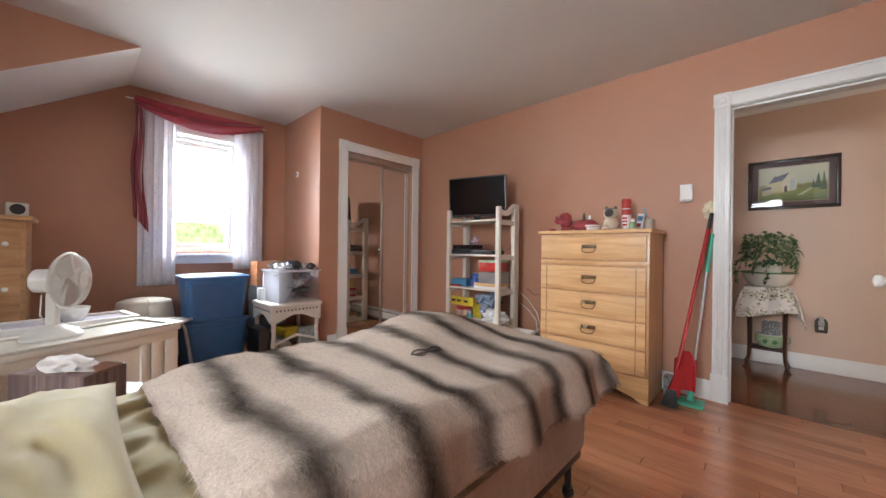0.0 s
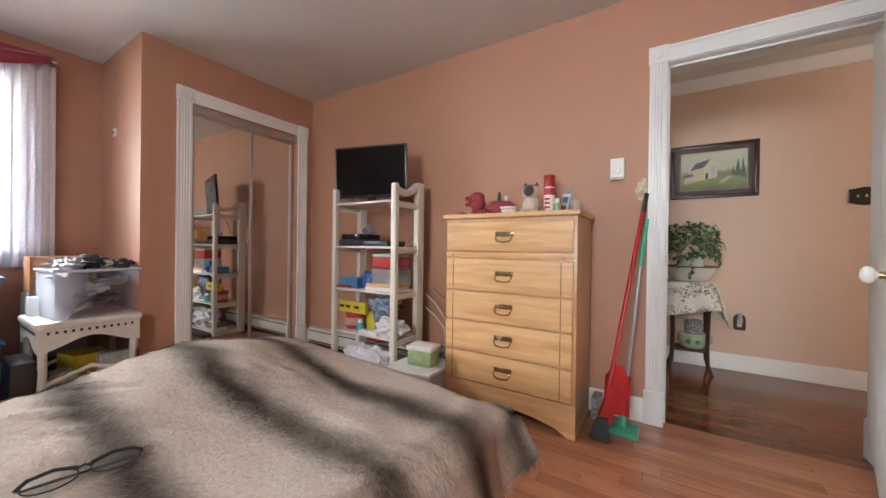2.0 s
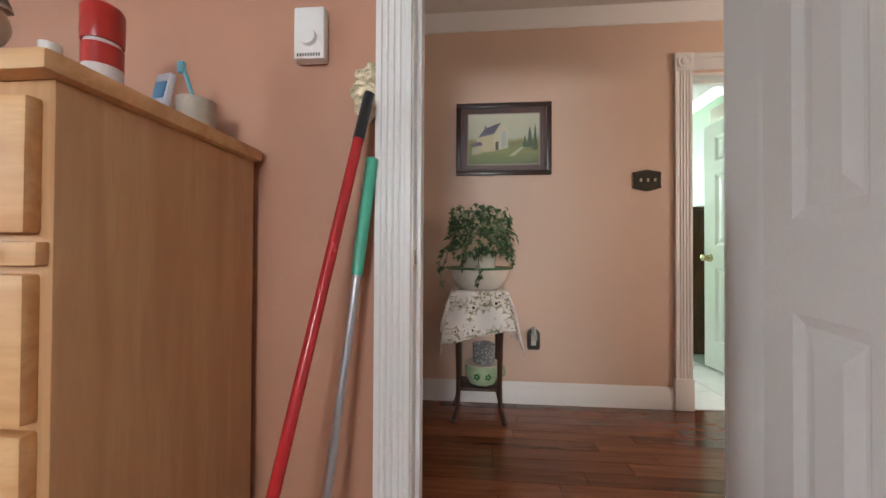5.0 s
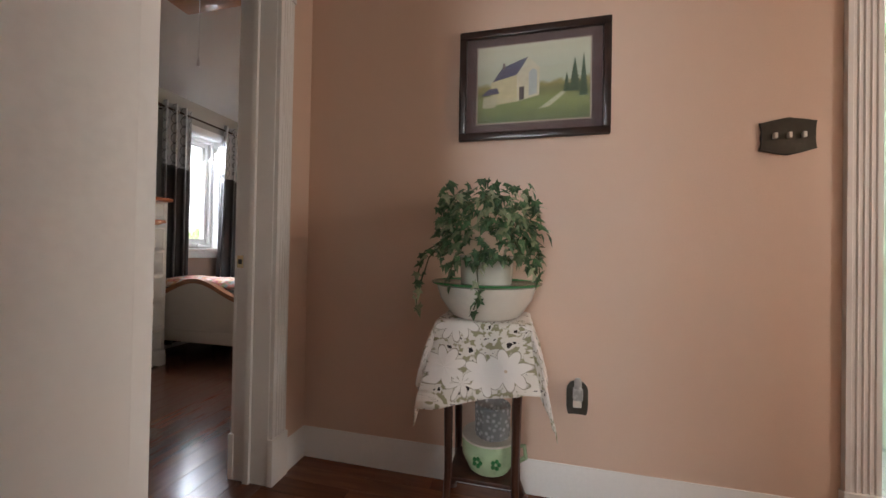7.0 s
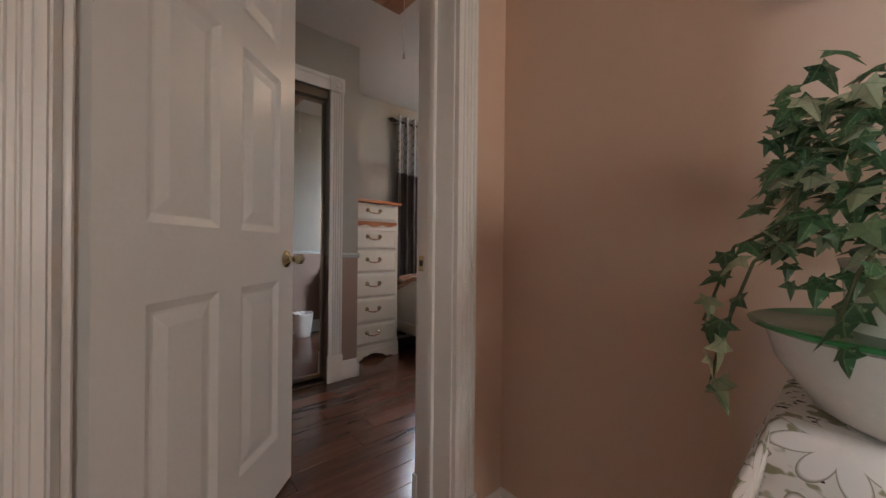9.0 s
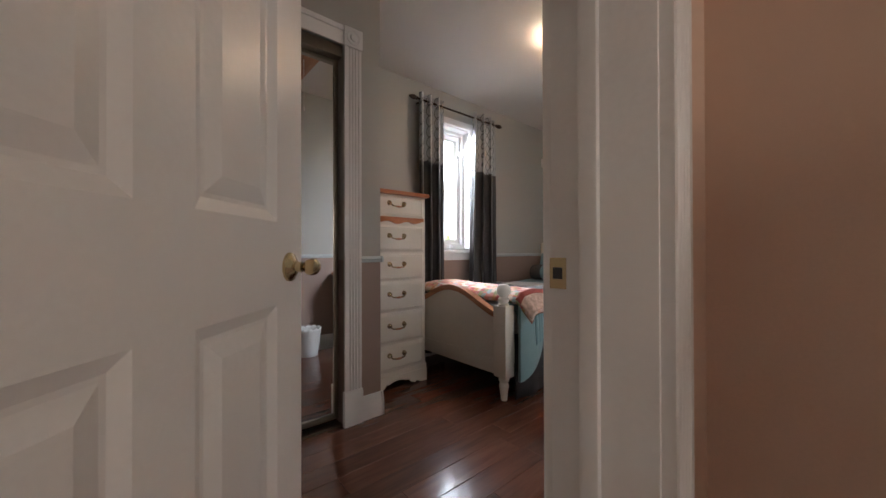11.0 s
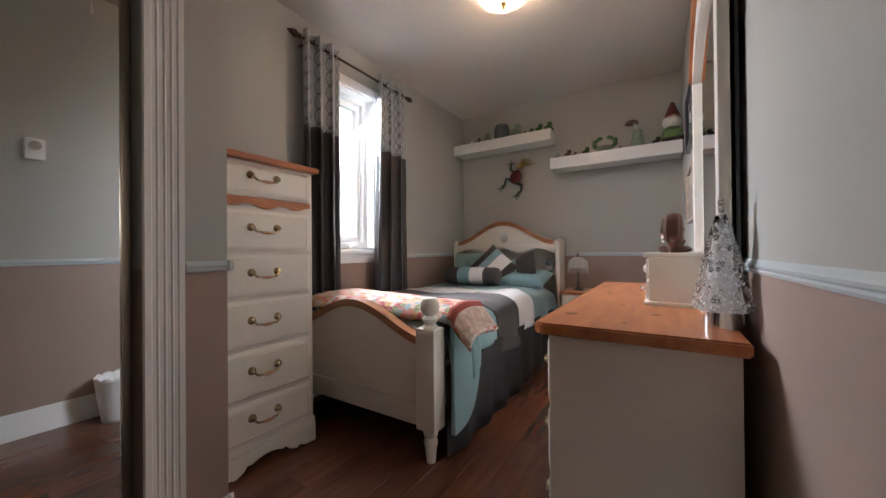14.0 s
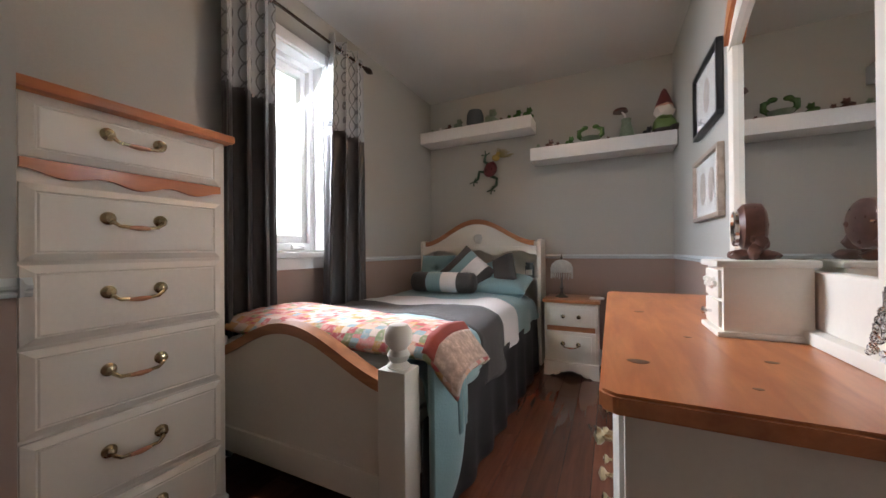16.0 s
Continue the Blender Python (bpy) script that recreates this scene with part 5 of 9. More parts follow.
tagged(part("dried_grass", bm, plain("dried_grass", (0.28, 0.24, 0.10), 0.9), fr), kind="stuff")

# curtains of bedroom two
SATIN = surface("charcoal_satin", (0.026, 0.022, 0.022), 0.32, 0.12, 5, 0.2, 120, stretch=(1, 1, 0.15), sheen=0.12)
m_band, t, b = nodes_of("grey_patterned_cloth")
v = coords(t, (1, 1, 1))
sep = t.nodes.new("ShaderNodeSeparateXYZ")
t.links.new(v, sep.inputs[0])
def mathn(op, a, c=None):
    n = t.nodes.new("ShaderNodeMath")
    n.operation = op
    for k, q in enumerate((a, c)):
        if q is None:
            continue
        if isinstance(q, (int, float)):
            n.inputs[k].default_value = q
        else:
            t.links.new(q, n.inputs[k])
    return n.outputs[0]
sn = mathn("MULTIPLY", mathn("SINE", mathn("MULTIPLY", sep.outputs[2], 34.0)), 0.30)
cell = mathn("MULTIPLY", sep.outputs[1], 22.0)
d1 = mathn("ABSOLUTE", mathn("SUBTRACT", mathn("FRACT", mathn("ADD", cell, sn)), 0.5))
d2 = mathn("ABSOLUTE", mathn("SUBTRACT", mathn("FRACT", mathn("SUBTRACT", cell, sn)), 0.5))
line = mathn("LESS_THAN", mathn("MINIMUM", d1, d2), 0.055)
t.links.new(mixed(t, line, (0.36, 0.38, 0.39), (0.15, 0.155, 0.16)), b.inputs["Base Color"])
b.inputs["Roughness"].default_value = 0.55
b.inputs["Sheen Weight"].default_value = 0.3
BANDED = m_band
ROD = plain("bronze_rod", (0.06, 0.04, 0.03), 0.35, 0.8)


def curtain(ob, y0, y1, yb0, yb1, z0, z1, x, mats, pleats, amp=0.035):
    """A hanging curtain on grommets; mats are (from z, to z, material, name)."""
    for a, b, mat, name in mats:
        def f(u, v):
            z = a + (b - a) * v
            k = (z - z0) / (z1 - z0)
            y = (yb0 + (yb1 - yb0) * u) * (1 - k) + (y0 + (y1 - y0) * u) * k
            ph = u * pleats * 2 * math.pi
            return Vector((x + amp * math.sin(ph) + 0.006 * noise.noise(Vector((u * 9, z * 3, x))), y + 0.012 * math.sin(ph * 2 + 1), z))
        part(name, sheet(bm_new(), pleats * 14, max(4, int((b - a) * 16)), f), mat, ob, smooth=80, thick=0.003)


cur = thing("curtain", -3.12, 5.60, 2.25, "floor-length grommet curtain, grey patterned above charcoal satin", "curtain", group="bedroom curtains")
cur.matrix_world = Matrix.Identity(4)
curtain(cur, 5.46, 5.74, 5.46, 5.74, 0.06, 2.31, -3.125, ((0.06, 1.735, SATIN, "lower_panel"), (1.72, 2.31, BANDED, "upper_panel")), 3)
cur2 = thing("curtain", -3.12, 6.3, 2.25, "floor-length grommet curtain drawn aside, patterned above charcoal satin", "curtain", group="bedroom curtains")
cur2.matrix_world = Matrix.Identity(4)
curtain(cur2, 6.12, 6.45, 6.03, 6.47, 0.06, 2.31, -3.125, ((0.06, 1.735, SATIN, "lower_panel"), (1.72, 2.31, BANDED, "upper_panel")), 3)
for c, (a, b) in ((cur, (5.46, 5.74)), (cur2, (6.12, 6.45))):
    for k in range(5):
        y = a + (b - a) * (k + 0.5) / 5
        bm = bm_new()
        tube(bm, [(-3.125 + 0.028 * math.cos(q), y + 0.004 * math.sin(q), 2.25 + 0.028 * math.sin(q)) for q in [i * math.pi / 8 for i in range(16)]], 0.005, 6, True)
        part("grommet", bm, CHROME, c)
rod = thing("curtain_rod", -3.12, 5.95, 2.25, "dark bronze curtain rod with pointed finials", "curtain rod")
part("rod", tube(bm_new(), [(0, -0.50, 0), (0, 0.52, 0)], 0.009, 12), ROD, rod)
for s in (-1, 1):
    part("finial", lathe(bm_new(), [(0.010, 0), (0.016, 0.006), (0.010, 0.012), (0.020, 0.03), (0.022, 0.045), (0.014, 0.07), (0.004, 0.09), (0.001, 0.093)], (0, s * 0.50 if s < 0 else 0.52, 0), 16, Matrix.Rotation(radians(-90 * s), 3, "X")), ROD, rod)
    part("bracket", tube(bm_new(), [(-0.098, s * 0.44, 0.0), (0.0, s * 0.44, -0.006)], 0.007, 8), ROD, rod)

# ceiling lamp
lamp2 = thing("ceiling_lamp", -2.01, 5.93, 2.45, "lit flush ceiling lamp with petal-shaped cut glass bowl", "ceiling lamp")
SHADE_GLASS = sheer("warm_cut_glass", (0.95, 0.64, 0.38), 0.75, 60.0, 0.75)
part("canopy", lathe(bm_new(), [(0.07, 0), (0.07, -0.012), (0.03, -0.03), (0.012, -0.035), (0.012, -0.15)], (0, 0, 0), 24), BRASS, lamp2)
bm = bm_new()
def petal(u, v):
    a = u * 2 * math.pi
    r = (0.15 * math.sin(v * math.pi * 0.5) ** 0.8 + 0.008) * (1 + 0.07 * abs(math.cos(a * 4)) * v)
    return Vector((r * math.cos(a), r * math.sin(a), -0.145 + 0.095 * v ** 1.8 + 0.012 * abs(math.cos(a * 4)) * v))
sheet(bm, 96, 16, petal)
bowl = part("bowl", bm, SHADE_GLASS, lamp2, "glowing cut glass bowl", smooth=80, thick=0.004)
part("finial", lathe(bm_new(), [(0.02, -0.145), (0.016, -0.155), (0.008, -0.162), (0.011, -0.172), (0.001, -0.185)], (0, 0, 0), 14), OLD_BRASS, lamp2)
for k in range(2):
    s = -1 if k else 1
    part("bulb", ball(bm_new(), (0.05 * s, 0, -0.075), 0.026, (1.2, 1, 1)), glowing("bulb_glow", (1.0, 0.60, 0.28), 18), lamp2, "lit bulb")
pl = bpy.data.lights.new("bulb_light", "POINT")
pl.energy, pl.color, pl.shadow_soft_size = 23.0, (1.0, 0.80, 0.62), 0.03
new("bulb_light", pl).location = (-2.01, 5.93, 2.345)

# attic hatch with pine trim and pull cord
hatch = thing("attic_hatch", -1.57, 4.2, 2.45, "attic hatch framed with knotty pine boards, with a pull cord", "hatch")
for b in ((-0.38, 0.38, 0.38, 0.50), (-0.38, 0.38, -0.50, -0.38), (-0.38, -0.26, -0.38, 0.38), (0.26, 0.38, -0.38, 0.38)):
    part("frame_board", boxed(b[0], b[1], b[2], b[3], -0.05, -0.001, 0.003), PINE, hatch)
part("panel", boxed(-0.26, 0.26, -0.38, 0.38, -0.015, -0.001), WHITE, hatch, "white panel")
part("cord", tube(bm_new(), [(-0.18, 0.40, -0.05), (-0.18, 0.401, -0.25), (-0.18, 0.40, -0.42)], 0.0018, 6), SNOW, hatch, "pull cord")
part("cord_bob", lathe(bm_new(), [(0.003, 0.02), (0.007, 0.0), (0.008, -0.02), (0.001, -0.024)], (-0.18, 0.40, -0.42), 10), SNOW, hatch)

th = thing("thermostat", -1.077, 4.53, 1.50, "small white dial thermostat on the wall", "thermostat")
part("body", boxed(-0.028, 0, -0.037, 0.037, -0.055, 0.055, 0.006), WHITE, th)
part("dial", lathe(bm_new(), [(0.024, 0), (0.022, 0.012), (0.001, 0.013)], (-0.028, 0, 0.015), 24, Matrix.Rotation(radians(-90), 3, "Y")), CHROME, th, "round dial")
sw = thing("light_switch", -1.077, 4.38, 1.36, "ornate antique brass light switch plate", "light switch")
bm = prism(bm_new(), [(0.036 * math.copysign(abs(math.cos(a)) ** 0.5, math.cos(a)), 0.058 * math.copysign(abs(math.sin(a)) ** 0.5, math.sin(a))) for a in [k * math.pi / 16 for k in range(32)]], -0.006, 0, "x")
part("plate", bm, OLD_BRASS, sw)
part("toggle", boxed(-0.018, -0.006, -0.004, 0.004, -0.006, 0.010, 0.002), WHITE, sw)
bk = thing("waste_basket", -1.215, 4.83, 0.0, "white metal waste basket with scalloped rim", "waste basket")
def pail(u, v):
    a = u * 2 * math.pi
    r = 0.075 + 0.030 * v
    return Vector((r * math.cos(a), r * math.sin(a), 0.006 + v * (0.235 + 0.014 * abs(math.sin(a * 6)) * (v > 0.95))))
bm = sheet(bm_new(), 72, 20, pail)
part("pail", bm, WHITE, bk, smooth=60, thick=0.003)
part("bottom", lathe(bm_new(), [(0.076, 0.0), (0.077, 0.006), (0.001, 0.007)], (0, 0, 0), 24), WHITE, bk)
part("ring", lathe(bm_new(), [(0.092, 0.146), (0.0955, 0.15), (0.094, 0.154)], (0, 0, 0), 36), WHITE, bk)

# ---- hall ----
def hall_picture():
    ob = thing("framed_painting", 0.113, 4.449, 1.665, "framed painting of a cream house by a wood, purple mat", "picture")
    w, h = 0.298, 0.229
    FRAME = wood("dark_frame", (0.035, 0.016, 0.012), (0.016, 0.008, 0.006), (12, 12, 12), 0.3, 0.3)
    for u0, u1, z0, z1 in ((-w, w, h - 0.030, h), (-w, w, -h, -h + 0.030), (-w, -w + 0.030, -h + 0.03, h - 0.03), (w - 0.030, w, -h + 0.03, h - 0.03)):
        bm = boxed(u0, u1, -0.024, -0.001, z0, z1, 0.005)
        part("frame", bm, FRAME, ob)
    part("mat_board", boxed(-w + 0.028, w - 0.028, -0.008, -0.002, -h + 0.028, h - 0.028), plain("plum_mat", (0.10, 0.062, 0.062), 0.8), ob, "plum coloured mat board")
    a, b, c, d = -w + 0.078, w - 0.075, -h + 0.072, h - 0.070
    part("inner_line", boxed(a - 0.006, b + 0.006, -0.0088, -0.0078, c - 0.006, d + 0.006), plain("mat_line", (0.33, 0.26, 0.22), 0.7), ob)
    m, t, bs = nodes_of("painted_sky_and_meadow")
    pos = t.nodes.new("ShaderNodeTexCoord")
    sp = t.nodes.new("ShaderNodeSeparateXYZ")
    t.links.new(pos.outputs["Object"], sp.inputs[0])
    ns = add(t, "ShaderNodeTexNoise", Scale=22.0, Detail=4.0)
    t.links.new(pos.outputs["Object"], ns.inputs["Vector"])
    ad = t.nodes.new("ShaderNodeMath")
    ad.operation = "MULTIPLY_ADD"
    ad.inputs[1].default_value = 0.06
    t.links.new(ns.outputs["Fac"], ad.inputs[0])
    t.links.new(sp.outputs[2], ad.inputs[2])
    cr = t.nodes.new("ShaderNodeValToRGB")
    for k, (p, q) in enumerate(((0.0, (0.10, 0.13, 0.05)), (0.25, (0.22, 0.25, 0.09)), (0.40, (0.16, 0.17, 0.07)), (0.47, (0.28, 0.24, 0.09)), (0.53, (0.42, 0.44, 0.34)), (1.0, (0.52, 0.50, 0.38)))):
        e = cr.color_ramp.elements[k] if k < 2 else cr.color_ramp.elements.new(p)
        e.position, e.color = p, (*q, 1)
    t.links.new(ramp(t, ad.outputs[0], c + 0.03, d + 0.03), cr.inputs[0])
    t.links.new(cr.outputs[0], bs.inputs["Base Color"])
    bs.inputs["Roughness"].default_value = 0.6
    canvas = part("canvas", boxed(a, b, -0.0098, -0.0085, c, d), m, ob, "painted canvas")
    def flat(name, pts, y, colour):
        part(name, prism(bm_new(), pts, y - 0.0006, y, "y"), plain("paint_" + name, colour, 0.6, vary=0.15, scale=40), canvas)
    Y = -0.0100
    flat("house_side", [(-0.165, -0.085), (-0.060, -0.075), (-0.060, 0.035), (-0.150, 0.015), (-0.165, 0.01)], Y, (0.50, 0.43, 0.26))
    flat("house_front", [(-0.060, -0.075), (0.030, -0.055), (0.030, 0.058), (-0.015, 0.105), (-0.060, 0.035)], Y - 0.0008, (0.56, 0.50, 0.36))
    flat("house_roof", [(-0.158, 0.012), (-0.118, 0.068), (-0.015, 0.105), (-0.060, 0.035)], Y - 0.0016, (0.09, 0.085, 0.14))
    flat("porch", [(-0.200, -0.095), (-0.145, -0.095), (-0.140, -0.045), (-0.195, -0.05)], Y - 0.0016, (0.45, 0.40, 0.28))
    flat("porch_roof", [(-0.205, -0.045), (-0.13, -0.038), (-0.14, -0.015), (-0.175, -0.018)], Y - 0.0024, (0.10, 0.09, 0.15))
    flat("house_door", [(-0.050, -0.072), (-0.030, -0.068), (-0.030, -0.015), (-0.050, -0.018)], Y - 0.0024, (0.08, 0.06, 0.06))
    flat("house_windows", [(-0.012, -0.055), (0.020, -0.048), (0.020, 0.045), (0.004, 0.055), (-0.012, 0.04)], Y - 0.0024, (0.40, 0.42, 0.42))
    flat("chimney", [(-0.118, 0.06), (-0.108, 0.062), (-0.108, 0.085), (-0.118, 0.085)], Y - 0.0024, (0.15, 0.10, 0.09))
    flat("path", [(0.03, -0.11), (0.07, -0.105), (0.14, -0.045), (0.12, -0.045)], Y, (0.45, 0.42, 0.30))
    for x, z0, z1, k in ((0.165, -0.05, 0.085, 0.028), (0.198, -0.07, 0.10, 0.022), (0.135, -0.05, 0.03, 0.018)):
        pts = []
        for i in range(9):
            pts += [(x - k * (1 - i / 9), z0 + (z1 - z0) * i / 9), (x - k * (1 - i / 9) * 0.55, z0 + (z1 - z0) * (i + 0.4) / 9)]
        pts += [(x, z1)] + [(2 * x - p, q) for p, q in pts[::-1]]
        flat("fir_tree", pts, Y - 0.0008, (0.05, 0.09, 0.05))
    pane = part("pane", boxed(-w + 0.028, w - 0.028, -0.0165, -0.0150, -h + 0.028, h - 0.028), GLASS, ob)
    pane.visible_shadow = False


hall_picture()

# plant stand
SX, SY = -0.04, 4.29
stand = thing("plant_stand", SX, SY, 0, "dark walnut plant stand with curved legs and a low shelf", "plant stand")
for sx in (-1, 1):
    for sy in (-1, 1):
        pts = [(sx * 0.125, sy * 0.105, 0.70), (sx * 0.118, sy * 0.100, 0.45), (sx * 0.115, sy * 0.098, 0.20), (sx * 0.120, sy * 0.104, 0.08), (sx * 0.140, sy * 0.120, 0.012)]
        bm = tube(bm_new(), pts, [0.020, 0.016, 0.014, 0.012, 0.013], 8)
        lathe(bm, [(0.018, 0.0), (0.020, 0.006), (0.014, 0.014)], (sx * 0.142, sy * 0.121, 0), 10)
        part("leg", bm, DARK_WOOD, stand)
part("top", boxed(-0.15, 0.15, -0.13, 0.13, 0.70, 0.725, 0.006), DARK_WOOD, stand)
part("shelf", boxed(-0.118, 0.118, -0.10, 0.10, 0.165, 0.18, 0.004), DARK_WOOD, stand)

# embroidered cloth with flowers and cut-outs
m_cloth, t, b = nodes_of("flower_cutwork_cloth")
tc = t.nodes.new("ShaderNodeUVMap")
vor = add(t, "ShaderNodeTexVoronoi", Scale=6.5, Randomness=0.85)
t.links.new(tc.outputs[0], vor.inputs["Vector"])
sub = t.nodes.new("ShaderNodeVectorMath")
sub.operation = "SUBTRACT"
t.links.new(tc.outputs[0], sub.inputs[0])
t.links.new(vor.outputs["Position"], sub.inputs[1])
sp = t.nodes.new("ShaderNodeSeparateXYZ")
t.links.new(sub.outputs[0], sp.inputs[0])
def mn(op, a, c=None):
    n = t.nodes.new("ShaderNodeMath")
    n.operation = op
    for k, q in enumerate((a, c)):
        if q is not None:
            if isinstance(q, (int, float)):
                n.inputs[k].default_value = q
            else:
                t.links.new(q, n.inputs[k])
    return n.outputs[0]
ang = mn("ARCTAN2", sp.outputs[1], sp.outputs[0])
petals = mn("MULTIPLY", mn("ABSOLUTE", mn("COSINE", mn("MULTIPLY", ang, 4.0))), 0.22)
rad = mn("SUBTRACT", mn("MULTIPLY", vor.outputs["Distance"], 1.0), petals)
n2 = add(t, "ShaderNodeTexNoise", Scale=30.0, Detail=2.0)
t.links.new(tc.outputs[0], n2.inputs["Vector"])
leafy = mixed(t, ramp(t, n2.outputs["Fac"], 0.42, 0.47), (0.30, 0.28, 0.17), (0.70, 0.66, 0.60))
holes = mixed(t, mn("GREATER_THAN", n2.outputs["Fac"], 0.64), leafy, (0.015, 0.012, 0.012))
edge = mixed(t, ramp(t, rad, 0.36, 0.40), (0.78, 0.74, 0.70), (0.22, 0.19, 0.12))
final = mixed(t, mn("GREATER_THAN", rad, 0.405), edge, holes)
heart = mixed(t, mn("LESS_THAN", vor.outputs["Distance"], 0.08), final, (0.60, 0.48, 0.36))
t.links.new(heart, b.inputs["Base Color"])
b.inputs["Roughness"].default_value = 0.9
bp = add(t, "ShaderNodeBump", Strength=0.5, Distance=0.003)
t.links.new(rad, bp.inputs["Height"])
t.links.new(bp.outputs["Normal"], b.inputs["Normal"])

def drape(u, v):
    a, c = (u - 0.5) * 0.80, (v - 0.5) * 0.74
    r = math.radians(14)
    x, y = a * math.cos(r) - c * math.sin(r), a * math.sin(r) + c * math.cos(r)
    hx, hy = 0.153, 0.133
    ox, oy = max(0, abs(x) - hx), max(0, abs(y) - hy)
    drop = math.hypot(ox, oy) * 0.96
    sxn, syn = (1 if x > 0 else -1), (1 if y > 0 else -1)
    flare = 0.24 * drop + 0.012 * math.sin(math.atan2(y, x) * 9) * min(1, drop / 0.1)
    px = sxn * (min(abs(x), hx) + (0.006 + flare) * (ox > 0) * (0.6 + 0.4 * ox / (ox + oy + 1e-6)))
    py = syn * (min(abs(y), hy) + (0.006 + flare) * (oy > 0) * (0.6 + 0.4 * oy / (ox + oy + 1e-6)))
    edge_wave = 0.012 * math.sin(u * 40) * math.sin(v * 40) * (max(abs(u - 0.5), abs(v - 0.5)) > 0.44)
    return Vector((SX + px, min(4.432, SY + py), 0.731 - drop + edge_wave))
bm = sheet(bm_new(), 72, 72, drape)
uv = bm.loops.layers.uv.new("UVMap")
bm.verts.index_update()
for f in bm.faces:
    for lo in f.loops:
        i = lo.vert.index
        lo[uv].uv = ((i // 73) / 72, (i % 73) / 72)
solid("table_cloth", bm, m_cloth, "white flower cutwork cloth with green leaves on the plant stand", "tablecloth", smooth=80, thick=0.003)

ENAMEL = plain("cream_enamel", (0.70, 0.66, 0.58), 0.18, vary=0.1)
GREEN_RIM = plain("green_enamel", (0.05, 0.22, 0.08), 0.2)
basin = thing("enamel_basin", SX, 4.255, 0.735, "cream enamel wash basin with a green rim", "basin")
part("bowl", lathe(bm_new(), [(0.001, 0.0), (0.105, 0.0), (0.125, 0.012), (0.165, 0.07), (0.178, 0.115), (0.172, 0.117), (0.158, 0.07), (0.12, 0.02), (0.001, 0.012)], (0, 0, 0), 48), ENAMEL, basin)
part("rim", lathe(bm_new(), [(0.174, 0.113), (0.196, 0.121), (0.198, 0.126), (0.192, 0.128), (0.172, 0.120)], (0, 0, 0), 48), GREEN_RIM, basin, "green enamel rim")
plant = thing("ivy_plant", SX, 4.265, 0.748, "trailing variegated ivy in a cream pot set in the basin", "plant")
pot = part("pot", lathe(bm_new(), [(0.07, 0.0), (0.088, 0.06), (0.098, 0.19), (0.102, 0.205), (0.094, 0.207), (0.088, 0.18), (0.001, 0.17)], (0, 0, 0), 32), ENAMEL, plant, "cream flower pot")
m_leaf, t, b = nodes_of("ivy_leaf")
info = t.nodes.new("ShaderNodeObjectInfo")
cr = t.nodes.new("ShaderNodeValToRGB")
for k, (p, q) in enumerate(((0.0, (0.018, 0.060, 0.022)), (0.45, (0.035, 0.105, 0.035)), (0.62, (0.05, 0.13, 0.045)), (0.78, (0.15, 0.20, 0.10)), (1.0, (0.38, 0.40, 0.26)))):
    e = cr.color_ramp.elements[k] if k < 2 else cr.color_ramp.elements.new(p)
    e.position, e.color = p, (*q, 1)
t.links.new(info.outputs["Random"], cr.inputs[0])
nl = add(t, "ShaderNodeTexNoise", Scale=5.0, Detail=3.0)
t.links.new(coords(t, (1, 1, 1), True), nl.inputs["Vector"])
lsp = t.nodes.new("ShaderNodeSeparateXYZ")
t.links.new(coords(t, (1, 1, 1), True), lsp.inputs[0])


def lm(op, a, c=None):
    n = t.nodes.new("ShaderNodeMath")
    n.operation = op
    for k, q in enumerate((a, c)):
        if isinstance(q, (int, float)):
            n.inputs[k].default_value = q
        elif q is not None:
            t.links.new(q, n.inputs[k])
    return n.outputs[0]


half = lm("ABSOLUTE", lsp.outputs[0])
side_vein = lm("ABSOLUTE", lm("SUBTRACT", lm("MULTIPLY", half, 0.62), lm("MULTIPLY", lsp.outputs[1], 0.78)))
vein = ramp(t, lm("MINIMUM", half, side_vein), 0.035, 0.008)
blotch = mixed(t, ramp(t, nl.outputs["Fac"], 0.55, 0.70), cr.outputs[0], (0.22, 0.28, 0.15))
t.links.new(mixed(t, lm("MULTIPLY", vein, 0.6), blotch, (0.14, 0.22, 0.09)), b.inputs["Base Color"])
b.inputs["Roughness"].default_value = 0.45
STEM = plain("ivy_stem", (0.06, 0.07, 0.025), 0.7)


def leaf_mesh(k):
    bm = bm_new()
    out = [(0, 0), (0.34, -0.20), (0.33, 0.06), (0.64, 0.32), (0.27, 0.40), (0.20, 0.64), (0, 1.10), (-0.20, 0.64), (-0.27, 0.40), (-0.64, 0.32), (-0.33, 0.06), (-0.34, -0.20)]
    vs = [bm.verts.new((x, y, -0.22 * abs(x) - 0.20 * y * y + 0.06 * math.sin(1.7 * k + 5 * x))) for x, y in out]
    mid = bm.verts.new((0, 0.42, 0.03))
    for i in range(12):
        bm.faces.new((mid, vs[i], vs[(i + 1) % 12]))
    data = bpy.data.meshes.new("leaf")
    bm.to_mesh(data)
    bm.free()
    data.materials.append(m_leaf)
    return data


leaves = [leaf_mesh(k) for k in range(4)]
rng = random.Random(5)


def leaf(at, ahead, size):
    ob = new("leaf", rng.choice(leaves))
    ob.parent = plant
    q = Vector(ahead).to_track_quat("Y", "Z") @ Euler((rng.uniform(-0.5, 0.5), rng.uniform(-0.6, 0.6), rng.uniform(-0.5, 0.5))).to_quaternion()
    ob.matrix_basis = Matrix.LocRotScale(at, q, (size,) * 3)


